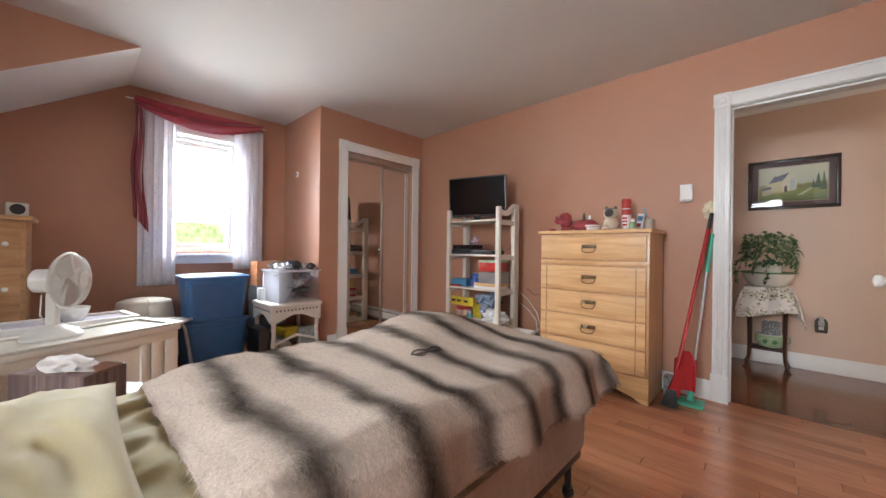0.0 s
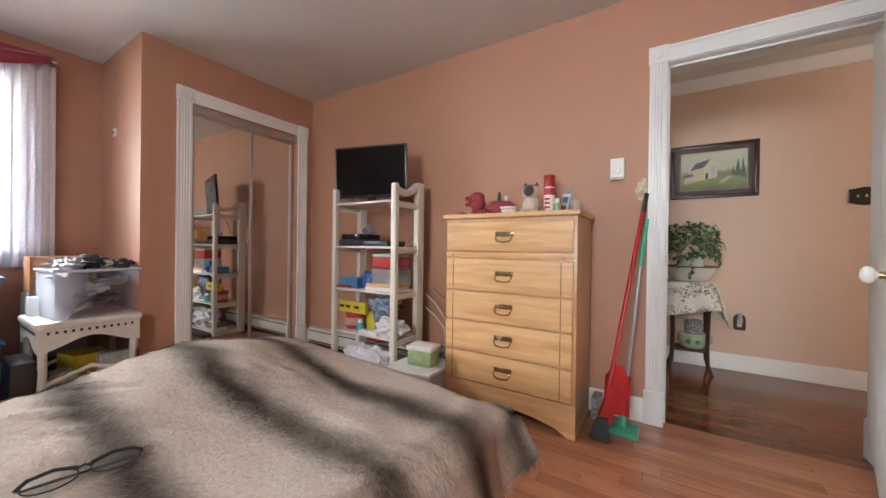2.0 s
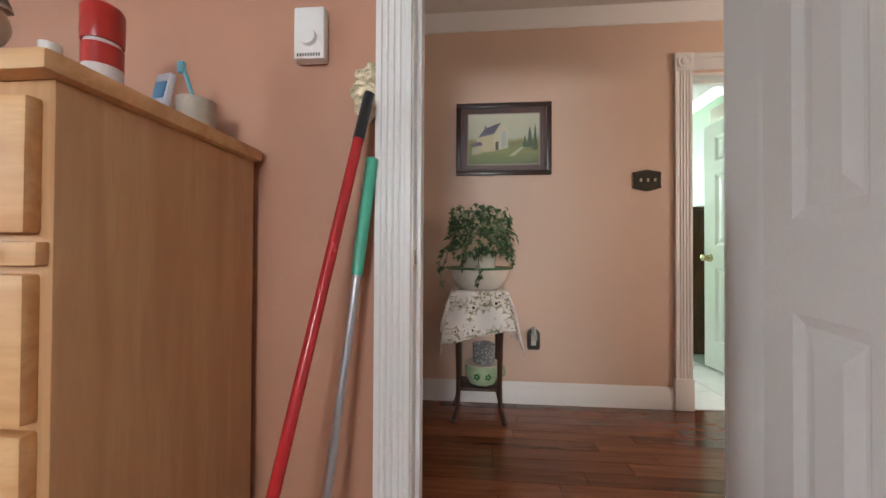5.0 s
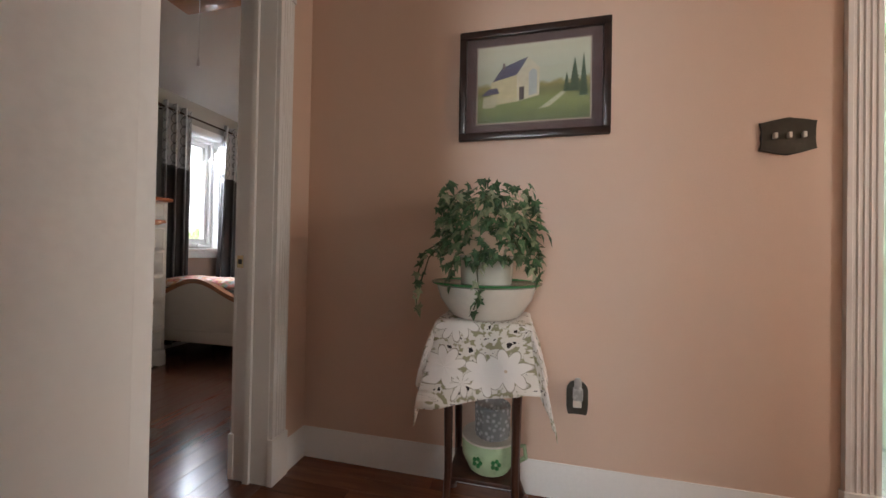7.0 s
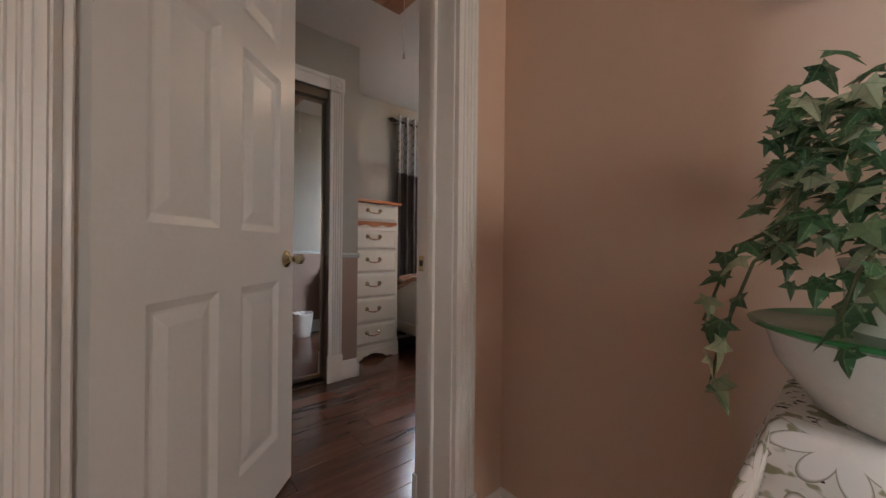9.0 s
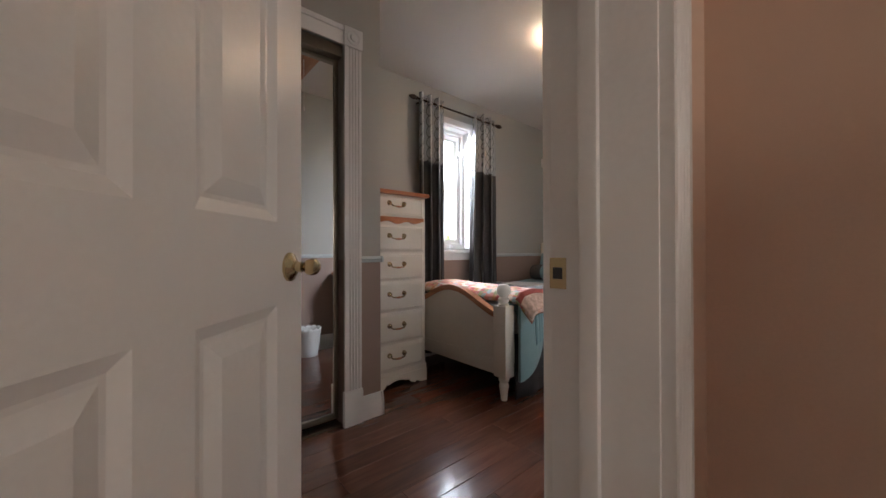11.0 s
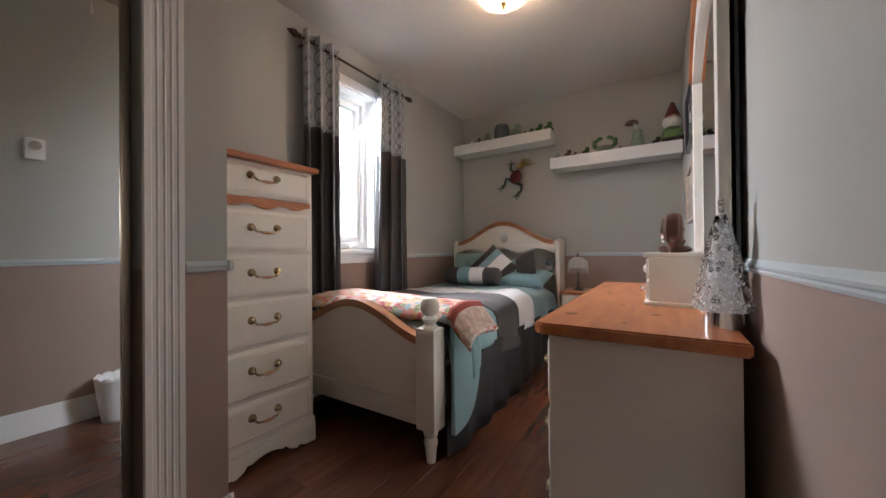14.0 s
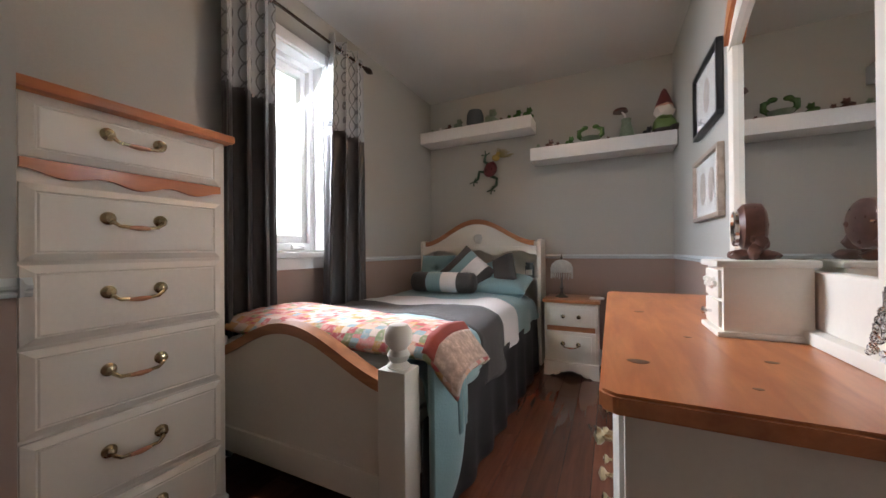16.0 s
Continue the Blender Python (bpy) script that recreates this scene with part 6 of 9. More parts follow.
for k in range(430):
    a, f = rng.uniform(0, 2 * math.pi), math.asin(rng.uniform(-0.42, 1))
    q = rng.uniform(0.72, 1.0) * (1 + 0.10 * math.sin(3 * a + 1))
    p = Vector((0.205 * q * math.cos(f) * math.cos(a), 0.175 * q * math.cos(f) * math.sin(a), 0.285 + (0.185 if f > 0 else 0.22) * q * math.sin(f)))
    if p.y > 0.13 or (p.y > 0.03 and p.z < 0.33):
        continue
    leaf(p, (math.cos(a), math.sin(a) - 0.3, -0.25 - 0.9 * rng.random()), rng.uniform(0.026, 0.043))
for k in range(150):
    x, z = rng.uniform(-0.17, 0.17), rng.uniform(0.17, 0.46)
    leaf(Vector((x, -0.17 * math.sqrt(max(0.05, 1 - (x / 0.2) ** 2)) + rng.uniform(0, 0.05), z)), (rng.uniform(-0.6, 0.6), -0.35, -0.9), rng.uniform(0.022, 0.042))
trails = (((-0.10, -0.12, 0.30), (-0.20, -0.17, 0.20), (-0.235, -0.18, 0.10), (-0.25, -0.17, 0.03)), ((-0.15, -0.10, 0.26), (-0.23, -0.13, 0.22), (-0.27, -0.13, 0.11)), ((0.0, -0.13, 0.26), (-0.01, -0.20, 0.16), (0.0, -0.21, 0.09), (-0.02, -0.20, 0.04)), ((0.10, -0.12, 0.28), (0.16, -0.16, 0.20), (0.20, -0.15, 0.15)), ((0.13, -0.05, 0.30), (0.21, -0.06, 0.22), (0.215, -0.06, 0.15)), ((-0.05, -0.12, 0.28), (-0.10, -0.19, 0.19), (-0.12, -0.21, 0.12)))
for path in trails:
    path = [(x * 0.86, y, z) for x, y, z in path]
    part("vine", tube(bm_new(), path, 0.0022, 5), STEM, plant, "trailing vine stem")
    for p, q in zip(path, path[1:]):
        for s in (0.35, 0.75, 1.0):
            o = Vector(p).lerp(Vector(q), s) + Vector((rng.uniform(-0.012, 0.012), -0.006, rng.uniform(-0.01, 0.01)))
            leaf(o, (rng.uniform(-0.8, 0.8), -0.4, -0.7), rng.uniform(0.028, 0.042))
MINT = plain("mint_glazed_pottery", (0.42, 0.55, 0.34), 0.2, vary=0.25, scale=30)
ch = thing("chamber_pot", SX + 0.02, 4.275, 0.18, "mint green glazed pot with flower motifs and a handle", "pot")
part("bowl", lathe(bm_new(), [(0.05, 0), (0.075, 0.012), (0.098, 0.06), (0.100, 0.10), (0.096, 0.122), (0.090, 0.122), (0.090, 0.07), (0.05, 0.015), (0.001, 0.012)], (0, 0, 0), 36), MINT, ch)
part("rim", lathe(bm_new(), [(0.096, 0.119), (0.101, 0.122), (0.098, 0.127), (0.089, 0.124)], (0, 0, 0), 36), ENAMEL, ch)
part("handle", tube(bm_new(), [(0.095, -0.02, 0.10), (0.125, -0.025, 0.11), (0.13, -0.025, 0.07), (0.098, -0.02, 0.045)], 0.008, 8), MINT, ch)
for a in (-1.9, -1.25):
    bm = bm_new()
    for k in range(5):
        ball(bm, (0.099 * math.cos(a) + 0.012 * math.cos(k * 1.257) * -math.sin(a), 0.099 * math.sin(a) + 0.012 * math.cos(k * 1.257) * math.cos(a), 0.068 + 0.012 * math.sin(k * 1.257)), 0.008, (1, 1, 1), 1)
    part("flower", bm, GREEN_RIM, ch, "raised green flower")
gj = thing("glass_jar", SX + 0.03, 4.28, 0.19, "silvery cut glass jar standing in the mint pot", "jar")
part("jar", lathe(bm_new(), [(0.045, 0.002), (0.062, 0.08), (0.066, 0.22), (0.06, 0.225), (0.058, 0.1)], (0, 0, 0), 12), sheer("cut_glass", (0.45, 0.46, 0.46), 0.55, 60, 0.3), gj, smooth=5)

ot = thing("wall_outlet", 0.305, 4.449, 0.40, "ornate bronze outlet plate with a plug-in air freshener", "wall outlet")
bm = prism(bm_new(), [(0.040 * math.copysign(abs(math.cos(a)) ** 0.45, math.cos(a)), 0.064 * math.copysign(abs(math.sin(a)) ** 0.45, math.sin(a)) + 0.004 * math.cos(4 * a)) for a in [k * math.pi / 16 for k in range(32)]], -0.007, 0, "y")
part("plate", bm, plain("pewter", (0.10, 0.095, 0.08), 0.4, 0.9, vary=0.3), ot)
part("socket", boxed(-0.016, 0.016, -0.011, -0.006, -0.034, -0.006, 0.004), ENAMEL, ot)
part("air_freshener", lathe(boxed(-0.018, 0.018, -0.036, -0.007, 0.0, 0.045, 0.006), [(0.014, 0.045), (0.014, 0.075), (0.008, 0.085), (0.001, 0.086)], (0, -0.022, 0), 14), sheer("milky_plastic", (0.7, 0.7, 0.68), 0.3, 50, 0.5), ot, "milky plastic air freshener")
sw3 = thing("light_switch", 0.988, 4.449, 1.393, "ornate dark bronze triple light switch plate", "light switch")
bm = prism(bm_new(), [(-0.085, -0.045), (-0.06, -0.052), (-0.04, -0.058), (0, -0.066), (0.04, -0.058), (0.06, -0.052), (0.085, -0.045), (0.078, -0.02), (0.082, 0.0), (0.078, 0.02), (0.085, 0.052), (0.06, 0.054), (0.04, 0.060), (0, 0.068), (-0.04, 0.060), (-0.06, 0.054), (-0.085, 0.052), (-0.078, 0.02), (-0.082, 0.0), (-0.078, -0.02)], -0.007, 0, "y")
bmesh.ops.bevel(bm, geom=[e for e in bm.edges if abs(e.verts[0].co.y + 0.007) < 1e-5 and abs(e.verts[1].co.y + 0.007) < 1e-5], offset=0.002, segments=2, affect="EDGES")
part("plate", bm, plain("dark_bronze", (0.06, 0.055, 0.045), 0.35, 0.9, vary=0.3), sw3)
for u in (-0.042, 0, 0.042):
    part("toggle", boxed(u - 0.005, u + 0.005, -0.020, -0.006, -0.008, 0.012, 0.002), ENAMEL, sw3, "ivory toggle")
sd = thing("smoke_detector", 0.25, 3.75, 2.45, "small white round smoke detector on the hall ceiling", "smoke detector")
part("body", lathe(bm_new(), [(0.055, 0), (0.055, -0.018), (0.042, -0.030), (0.001, -0.033)], (0, 0, 0), 28), WHITE, sd)

# the green room's cabinet, vent and plant
ar = thing("armoire", 1.95, 6.1, 0, "tall dark cherry armoire with panelled door and drawers", "armoire")
part("body", boxed(-0.17, 0.18, -0.42, 0.42, 0.05, 1.36, 0.004), CHERRY, ar)
part("top", boxed(-0.19, 0.19, -0.44, 0.44, 1.36, 1.39, 0.006), CHERRY, ar)
part("plinth", boxed(-0.16, 0.18, -0.41, 0.41, 0, 0.05), CHERRY, ar)
for y0 in (-0.40, 0.01):
    dd = part("door", box(boxed(-0.186, -0.17, y0, y0 + 0.39, 0.62, 1.34, 0.004), -0.192, -0.186, y0 + 0.06, y0 + 0.33, 0.68, 1.28, 0.004), CHERRY, ar)
for k in range(3):
    dd = part("drawer", boxed(-0.186, -0.17, -0.40, 0.40, 0.07 + k * 0.18, 0.235 + k * 0.18, 0.006), CHERRY, ar)
    for u in (-0.32, 0.32):
        part("knob", ball(bm_new(), (-0.196, u, 0.152 + k * 0.18), 0.014), CHROME, dd)
vt = thing("wall_vent", 2.149, 5.52, 2.23, "cream louvred air vent high on the green wall", "vent")
part("frame", boxed(-0.012, 0, -0.15, 0.15, -0.07, 0.07, 0.004), ENAMEL, vt)
# bars coloured darker than the cream frame to paint in the louvres' shade
for k in range(6):
    part("slat", boxed(-0.016, -0.010, -0.125, 0.125, -0.05 + k * 0.018, -0.042 + k * 0.018), plain("vent_shadow", (0.25, 0.22, 0.15), 0.6), vt)
vp = thing("potted_plant", 1.95, 5.80, 1.39, "small dark pot with spiky leaves on the armoire", "plant")
part("pot", lathe(bm_new(), [(0.04, 0), (0.06, 0.05), (0.05, 0.1), (0.045, 0.1), (0.001, 0.08)], (0, 0, 0), 18), CHERRY, vp)
for k in range(12):
    a = k * 0.52
    part("leaf", prism(bm_new(), [(0, -0.006), (0.10, 0), (0, 0.006)], 0.0, 0.002, "z"), GREEN_CERAMIC, vp).matrix_basis = pose(0, 0, 0.09, 0, -20 - 25 * (k % 3), math.degrees(a))
for u0, u1, face, sign, axis in ((4.60, 7.4, 2.15, -1, "x"), (1.0, 2.15, 7.4, -1, "y"), (4.60, 7.4, 1.0, 1, "x")):
    pts = [(0, H - 0.085), (0.010, H - 0.085), (0.03, H - 0.05), (0.06, H - 0.012), (0.07, H - 0.001), (0, H - 0.001)]
    bm = prism(bm_new(), [(face + sign * d, z) for d, z in pts], u0, u1, "x" if axis == "y" else "y")
    tagged(part("crown_moulding", bm, WHITE), "white crown moulding of the green room", "moulding", kind="structure")

# ---- bedroom one ----
# bed: the mattress lies along y, its foot towards the hall wall
B0, B1, BF, BH = -1.38, -0.60, 1.53, -0.52
m_fur, t, b = nodes_of("striped_plush_fur")
geo = t.nodes.new("ShaderNodeUVMap")
sp = t.nodes.new("ShaderNodeSeparateXYZ")
t.links.new(geo.outputs[0], sp.inputs[0])
nz = add(t, "ShaderNodeTexNoise", Scale=2.2, Detail=4.0)
fn = add(t, "ShaderNodeTexNoise", Scale=75.0, Detail=4.0)
hair = add(t, "ShaderNodeTexNoise", Scale=9.0, Detail=5.0, Distortion=0.8)
mp = t.nodes.new("ShaderNodeMapping")
mp.inputs["Scale"].default_value = (9.0, 14.0, 1.0)
t.links.new(geo.outputs[0], mp.inputs["Vector"])
t.links.new(mp.outputs[0], hair.inputs["Vector"])
for n in (nz, fn):
    t.links.new(geo.outputs[0], n.inputs["Vector"])
def fm(op, a, c=None):
    n = t.nodes.new("ShaderNodeMath")
    n.operation = op
    for k, q in enumerate((a, c)):
        if q is not None:
            if isinstance(q, (int, float)):
                n.inputs[k].default_value = q
            else:
                t.links.new(q, n.inputs[k])
    return n.outputs[0]
wob = fm("MULTIPLY", fm("SUBTRACT", nz.outputs["Fac"], 0.5), 0.16)
stripe = fm("SINE", fm("MULTIPLY", fm("ADD", fm("SUBTRACT", sp.outputs[1], 0.10), wob), 2 * math.pi / 0.235))
wob2 = fm("ADD", stripe, fm("MULTIPLY", fm("SUBTRACT", fn.outputs["Fac"], 0.5), 0.3))
fade = ramp(t, nz.outputs["Fac"], 0.2, 0.75)
dark = fm("MULTIPLY", fm("POWER", ramp(t, wob2, -0.45, 1.1), 1.6), fm("ADD", fm("MULTIPLY", fade, 0.5), 0.75))
base = mixed(t, ramp(t, hair.outputs["Fac"], 0.35, 0.7), (0.64, 0.53, 0.45), (0.47, 0.38, 0.32))
t.links.new(mixed(t, dark, base, (0.048, 0.033, 0.025)), b.inputs["Base Color"])
b.inputs["Roughness"].default_value = 1.0
b.inputs["Specular IOR Level"].default_value = 0.1
bp = add(t, "ShaderNodeBump", Strength=0.4, Distance=0.006)
t.links.new(fm("ADD", fm("MULTIPLY", fn.outputs["Fac"], 0.6), hair.outputs["Fac"]), bp.inputs["Height"])
t.links.new(bp.outputs["Normal"], b.inputs["Normal"])
YELLOW = surface("pale_yellow_cotton", (0.40, 0.325, 0.155), 0.85, 0.08, 7, 0.25, 150, sheen=0.2)
SPRING = surface("quilted_beige_ticking", (0.50, 0.41, 0.35), 0.9, 0.12, 14, 0.6, 38, depth=0.006)

ob = thing("double_bed", (B0 + B1) / 2, 0.45, 0, "mattress and quilted box spring on a dark metal bed frame", "bed")
ob.matrix_world = Matrix.Identity(4)
part("box_spring", boxed(B0, B1, BH, BF, 0.16, 0.37, 0.03), SPRING, ob, "quilted beige box spring")
part("mattress", boxed(B0, B1, BH, BF, 0.375, 0.575, 0.04), surface("tan_fitted_sheet", (0.52, 0.37, 0.22), 0.85, 0.08, 8, 0.2, 120), ob, "mattress in a tan fitted sheet")
for x in (B0 + 0.03, B1 - 0.03):
    part("side_rail", boxed(x - 0.018, x + 0.018, BH + 0.05, BF - 0.03, 0.128, 0.158, 0.003), BLACK, ob)
    for y in (BH + 0.15, 0.45, BF - 0.12):
        leg = part("leg", tube(bm_new(), [(x, y, 0.128), (x, y, 0.03)], 0.014, 8), BLACK, ob)
        part("foot", lathe(bm_new(), [(0.022, 0), (0.026, 0.01), (0.02, 0.035)], (x, y, 0), 10), BLACK, leg)

# throw over the bed
def throw_point(u, v):
    x0, x1, y0, y1 = B0 - 0.10, B1 + 0.13 + 0.05 * v, 0.105 + 0.02 * u, BF + 0.09
    x, y = x0 + (x1 - x0) * u, y0 + (y1 - y0) * v
    top = 0.615 + 0.022 * math.sin(2.2 * y + 1.1) + 0.02 * noise.noise(Vector((x * 2.4, y * 2.4, 3))) + 0.095 * math.exp(-((x + 1.30) ** 2 / 0.12 + (y - 1.20) ** 2 / 0.10))
    top += 0.010 * noise.noise(Vector((x * 7, y * 7, 5)))
    top -= 0.030 * max(0, 1 - v / 0.05)
    ridge = noise.noise(Vector((x * 5 + y * 1.5, y * 16 - x * 7, 9)))
    top += 0.007 * max(0.0, 1 - abs(ridge) * 4) * max(0.0, noise.noise(Vector((x * 2.0, y * 2.0, 6))) + 0.35)
    ox, oy = max(0, x - (B1 - 0.03), (B0 + 0.03) - x), max(0, y - (BF - 0.04))
    d = max(ox, oy) if min(ox, oy) == 0 else max(ox, oy) - 0.35 * min(ox, oy)
    if d > 0:
        sx = 1 if x > -1 else -1
        lx = min(ox, 0.05 + 0.25 * ox)
        ly = min(oy, 0.05 + 0.30 * oy)
        px = (B1 - 0.03 + lx if x > -1 else B0 + 0.03 - lx) if ox > 0 else x
        py = BF - 0.04 + ly if oy > 0 else y
        if ox > 0 and oy > 0:
            px += 0.12 * min(ox, oy) * sx
            py += 0.10 * min(ox, oy)
        fall = max(0.0, d - 0.05) * 0.95 + 0.5 * min(d, 0.05) ** 2 / 0.05
        ripple = 0.018 * math.sin(y * 15 + 1) * min(1, ox / 0.12) + 0.018 * math.sin(x * 13) * min(1, oy / 0.12)
        return Vector((px + (ripple if ox > 0 else 0), py + (ripple if oy > 0 else 0), top - fall))
    return Vector((x, y, top))
bm = sheet(bm_new(), 110, 120, throw_point)
uv = bm.loops.layers.uv.new("UVMap")
bm.verts.index_update()
for f in bm.faces:
    for lo in f.loops:
        i = lo.vert.index
        lo[uv].uv = (i // 121 / 110 * 1.38, i % 121 / 120 * 1.62)
grid = np.array([tuple(v.co) for v in bm.verts]).reshape(111, 121, 3)
blanket = solid("fur_blanket", bm, m_fur, "plush taupe fur throw with dark brown stripes covering the bed", "blanket", smooth=180, thick=0.022)


def fur(grid, count, parent):
    """Short hairs combed one way over the throw, each coloured by the stripe that it grows from."""
    g = np.random.default_rng(4)
    u, v = g.random(count) * 109.99, g.random(count) * 119.99
    i, j = u.astype(int), v.astype(int)
    fu, fv = (u - i)[:, None], (v - j)[:, None]
    a, b2, c, d = grid[i, j], grid[i + 1, j], grid[i, j + 1], grid[i + 1, j + 1]
    p = a * (1 - fu) * (1 - fv) + b2 * fu * (1 - fv) + c * (1 - fu) * fv + d * fu * fv
    along, across = (c + d - a - b2), (b2 + d - a - c)
    along /= np.linalg.norm(along, axis=1)[:, None] + 1e-9
    across /= np.linalg.norm(across, axis=1)[:, None] + 1e-9
    up = np.cross(across, along)
    up /= np.linalg.norm(up, axis=1)[:, None] + 1e-9
    swirl = np.sin(u * 0.11 + 1)[:, None] * 0.5 + np.sin(v * 0.13 + u * 0.07)[:, None] * 0.5 + g.normal(0, 0.28, (count, 1))
    lay = across * np.cos(swirl) + along * np.sin(swirl)
    side = np.cross(lay, up) * 0.0016
    root = p + up * 0.0095
    tip = root + lay * g.uniform(0.014, 0.030, (count, 1)) + up * g.uniform(0.001, 0.004, (count, 1))
    verts = np.stack((root - side, root + side, tip), 1).reshape(-1, 3)
    data = bpy.data.meshes.new("fur")
    data.from_pydata(verts.tolist(), [], np.arange(count * 3).reshape(-1, 3).tolist())
    layer = data.uv_layers.new(name="UVMap")
    layer.data.foreach_set("uv", np.repeat(np.stack((u / 110 * 1.38, v / 120 * 1.62), 1), 3, axis=0).ravel())
    data.materials.append(m_fur)
    ob = new("fur", data)
    ob.parent = parent
    return tagged(ob, kind="stuff")


fur(grid, 90000, blanket)

def sheet_point(u, v):
    x, y = B0 - 0.01 + (B1 - B0 + 0.02) * u, BH + 0.02 + 0.78 * v
    w = 0.016 * noise.noise(Vector((x * 14 + y * 5, y * 9 - x * 4, 1)))
    w += 0.010 * max(0.0, 1 - 5 * abs(noise.noise(Vector((x * 9 + y * 4, y * 5 - x * 3, 11)))))
    e = min(1, min(u, 1 - u) / 0.05)
    return Vector((x, y, 0.594 + w * e - 0.03 * (1 - e)))
solid("bed_sheet", sheet(bm_new(), 60, 70, sheet_point), YELLOW, "wrinkled pale yellow sheet on the mattress", "sheet", smooth=180, thick=0.008)
ob = thing("bed_pillow", -0.99, -0.225, 0.640, "plump pale yellow pillow with wrinkles", "pillow")
def pil(u, v, side):
    a, c = 2 * u - 1, 2 * v - 1
    h = (max(0, 1 - abs(a) ** 2.6) * max(0, 1 - abs(c) ** 2.6)) ** 0.62
    wr = 0.012 * noise.noise(Vector((a * 2 + c * 3, c * 7 - a * 3, 4))) * h
    wr += 0.009 * max(0.0, 1 - 5 * abs(noise.noise(Vector((a * 1.6 + c, c * 5 - a * 2.4, 12))))) * h
    fold = 0.017 * math.sin(9 * c - 4 * a * a + 3 * noise.noise(Vector((a * 1.5, c * 1.5, 8)))) * h * (0.4 + 0.6 * max(0, a))
    return Vector((a * 0.385 * (1 - 0.05 * (1 - c * c)), c * 0.275 * (1 - 0.05 * (1 - a * a)), side * (0.056 * h if side > 0 else 0.042 * h) + (wr + fold if side > 0 else 0)))
bm = bm_new()
for s in (-1, 1):
    sheet(bm, 44, 40, lambda u, v: pil(u, v, s))
bmesh.ops.remove_doubles(bm, verts=bm.verts[:], dist=0.0008)
part("pillow_case", bm, YELLOW, ob, smooth=180)
gl = thing("eyeglasses", -0.93, 0.87, 0.662, "black-framed eyeglasses lying on the throw", "eyeglasses", 12)
gl.matrix_world = pose(-0.925, 0.875, 0.643, -74, 0, 82)
for s in (-1, 1):
    rim = part("rim", tube(bm_new(), [(s * 0.034 + 0.028 * math.cos(a), 0, 0.020 + (0.019 if math.sin(a) > 0 else 0.017) * math.sin(a)) for a in [k * math.pi / 8 for k in range(16)]], 0.0012, 6, True), BLACK, gl)
    part("brow", tube(bm_new(), [(s * 0.006, -0.001, 0.030), (s * 0.030, -0.001, 0.040), (s * 0.055, 0, 0.036), (s * 0.066, 0.004, 0.028)], 0.0030, 6), BLACK, gl)
    part("temple", tube(bm_new(), [(s * 0.066, 0.006, 0.030), (s * 0.060, 0.014 + 0.005 * s, 0.030), (-s * 0.055, 0.012 + 0.005 * s, 0.024)], 0.002, 6), BLACK, gl)
    part("lens", lathe(bm_new(), [(0.026, 0), (0.001, 0.001)], (s * 0.034, 0, 0.02), 18, Matrix.Rotation(radians(90), 3, "X")), GLASS, gl)
part("bridge", tube(bm_new(), [(-0.008, 0, 0.027), (0, -0.002, 0.031), (0.008, 0, 0.027)], 0.0018, 6), BLACK, gl)

# maple chest of five drawers
dc = thing("maple_dresser", -1.0, 2.61, 0, "maple chest of five drawers with brass bail handles", "chest of drawers")
part("body", boxed(-0.395, 0.395, 0.0, 0.40, 0.11, 1.16, 0.003), MAPLE_Z, dc)
part("top", boxed(-0.415, 0.412, -0.025, 0.41, 1.16, 1.188, 0.008), MAPLE, dc)
n = 30
pts = [(-0.398, 0.175), (-0.398, 0.0), (-0.36, 0.0)] + [(-0.33 + 0.66 * k / n, 0.015 + 0.062 * math.sin(math.pi * k / n) ** 0.7) for k in range(n + 1)] + [(0.36, 0.0), (0.398, 0.0), (0.398, 0.175)]
part("apron", prism(bm_new(), pts, -0.012, 0.008, "y"), MAPLE, dc)
for s in (-1, 1):
    part("side_foot", boxed(s * 0.385 - 0.01, s * 0.385 + 0.01, 0.0, 0.40, 0, 0.12), MAPLE_Z, dc)
for k, (z0, z1) in enumerate(((0.185, 0.355), (0.365, 0.54), (0.55, 0.72), (0.73, 0.915), (0.965, 1.135))):
    d = part("drawer", boxed(-0.385, 0.378, -0.018, 0.004, z0, z1, 0.006), MAPLE, dc)
    if k < 4:
        for u in (-0.335, 0.318):
            # no cut is made: a thin dark strip paints the shade of each groove
            part("groove", boxed(u - 0.0022, u + 0.0022, -0.0187, -0.0176, z0 + 0.004, z1 - 0.004), plain("groove_shadow", (0.16, 0.075, 0.03), 0.7), d)
    zc = (z0 + z1) / 2 + 0.008
    h = part("handle", tube(bm_new(), [(-0.046, -0.024, zc), (-0.050, -0.034, zc - 0.012), (-0.040, -0.038, zc - 0.034), (0, -0.040, zc - 0.040), (0.040, -0.038, zc - 0.034), (0.050, -0.034, zc - 0.012), (0.046, -0.024, zc)], 0.0042, 8), BRASS, d, "brass bail handle")
    part("back_plate", boxed(-0.054, 0.054, -0.0215, -0.0182, zc - 0.008, zc + 0.020, 0.002), OLD_BRASS, h)
part("moulding", boxed(-0.39, 0.39, -0.014, 0.004, 0.925, 0.955, 0.004), MAPLE, dc)
for s in (-0.34, 0.335):
    part("peg", lathe(bm_new(), [(0.008, 0), (0.007, 0.004), (0.001, 0.006)], (s, -0.014, 0.94), 12, Matrix.Rotation(radians(90), 3, "X")), MAPLE_Z, dc)

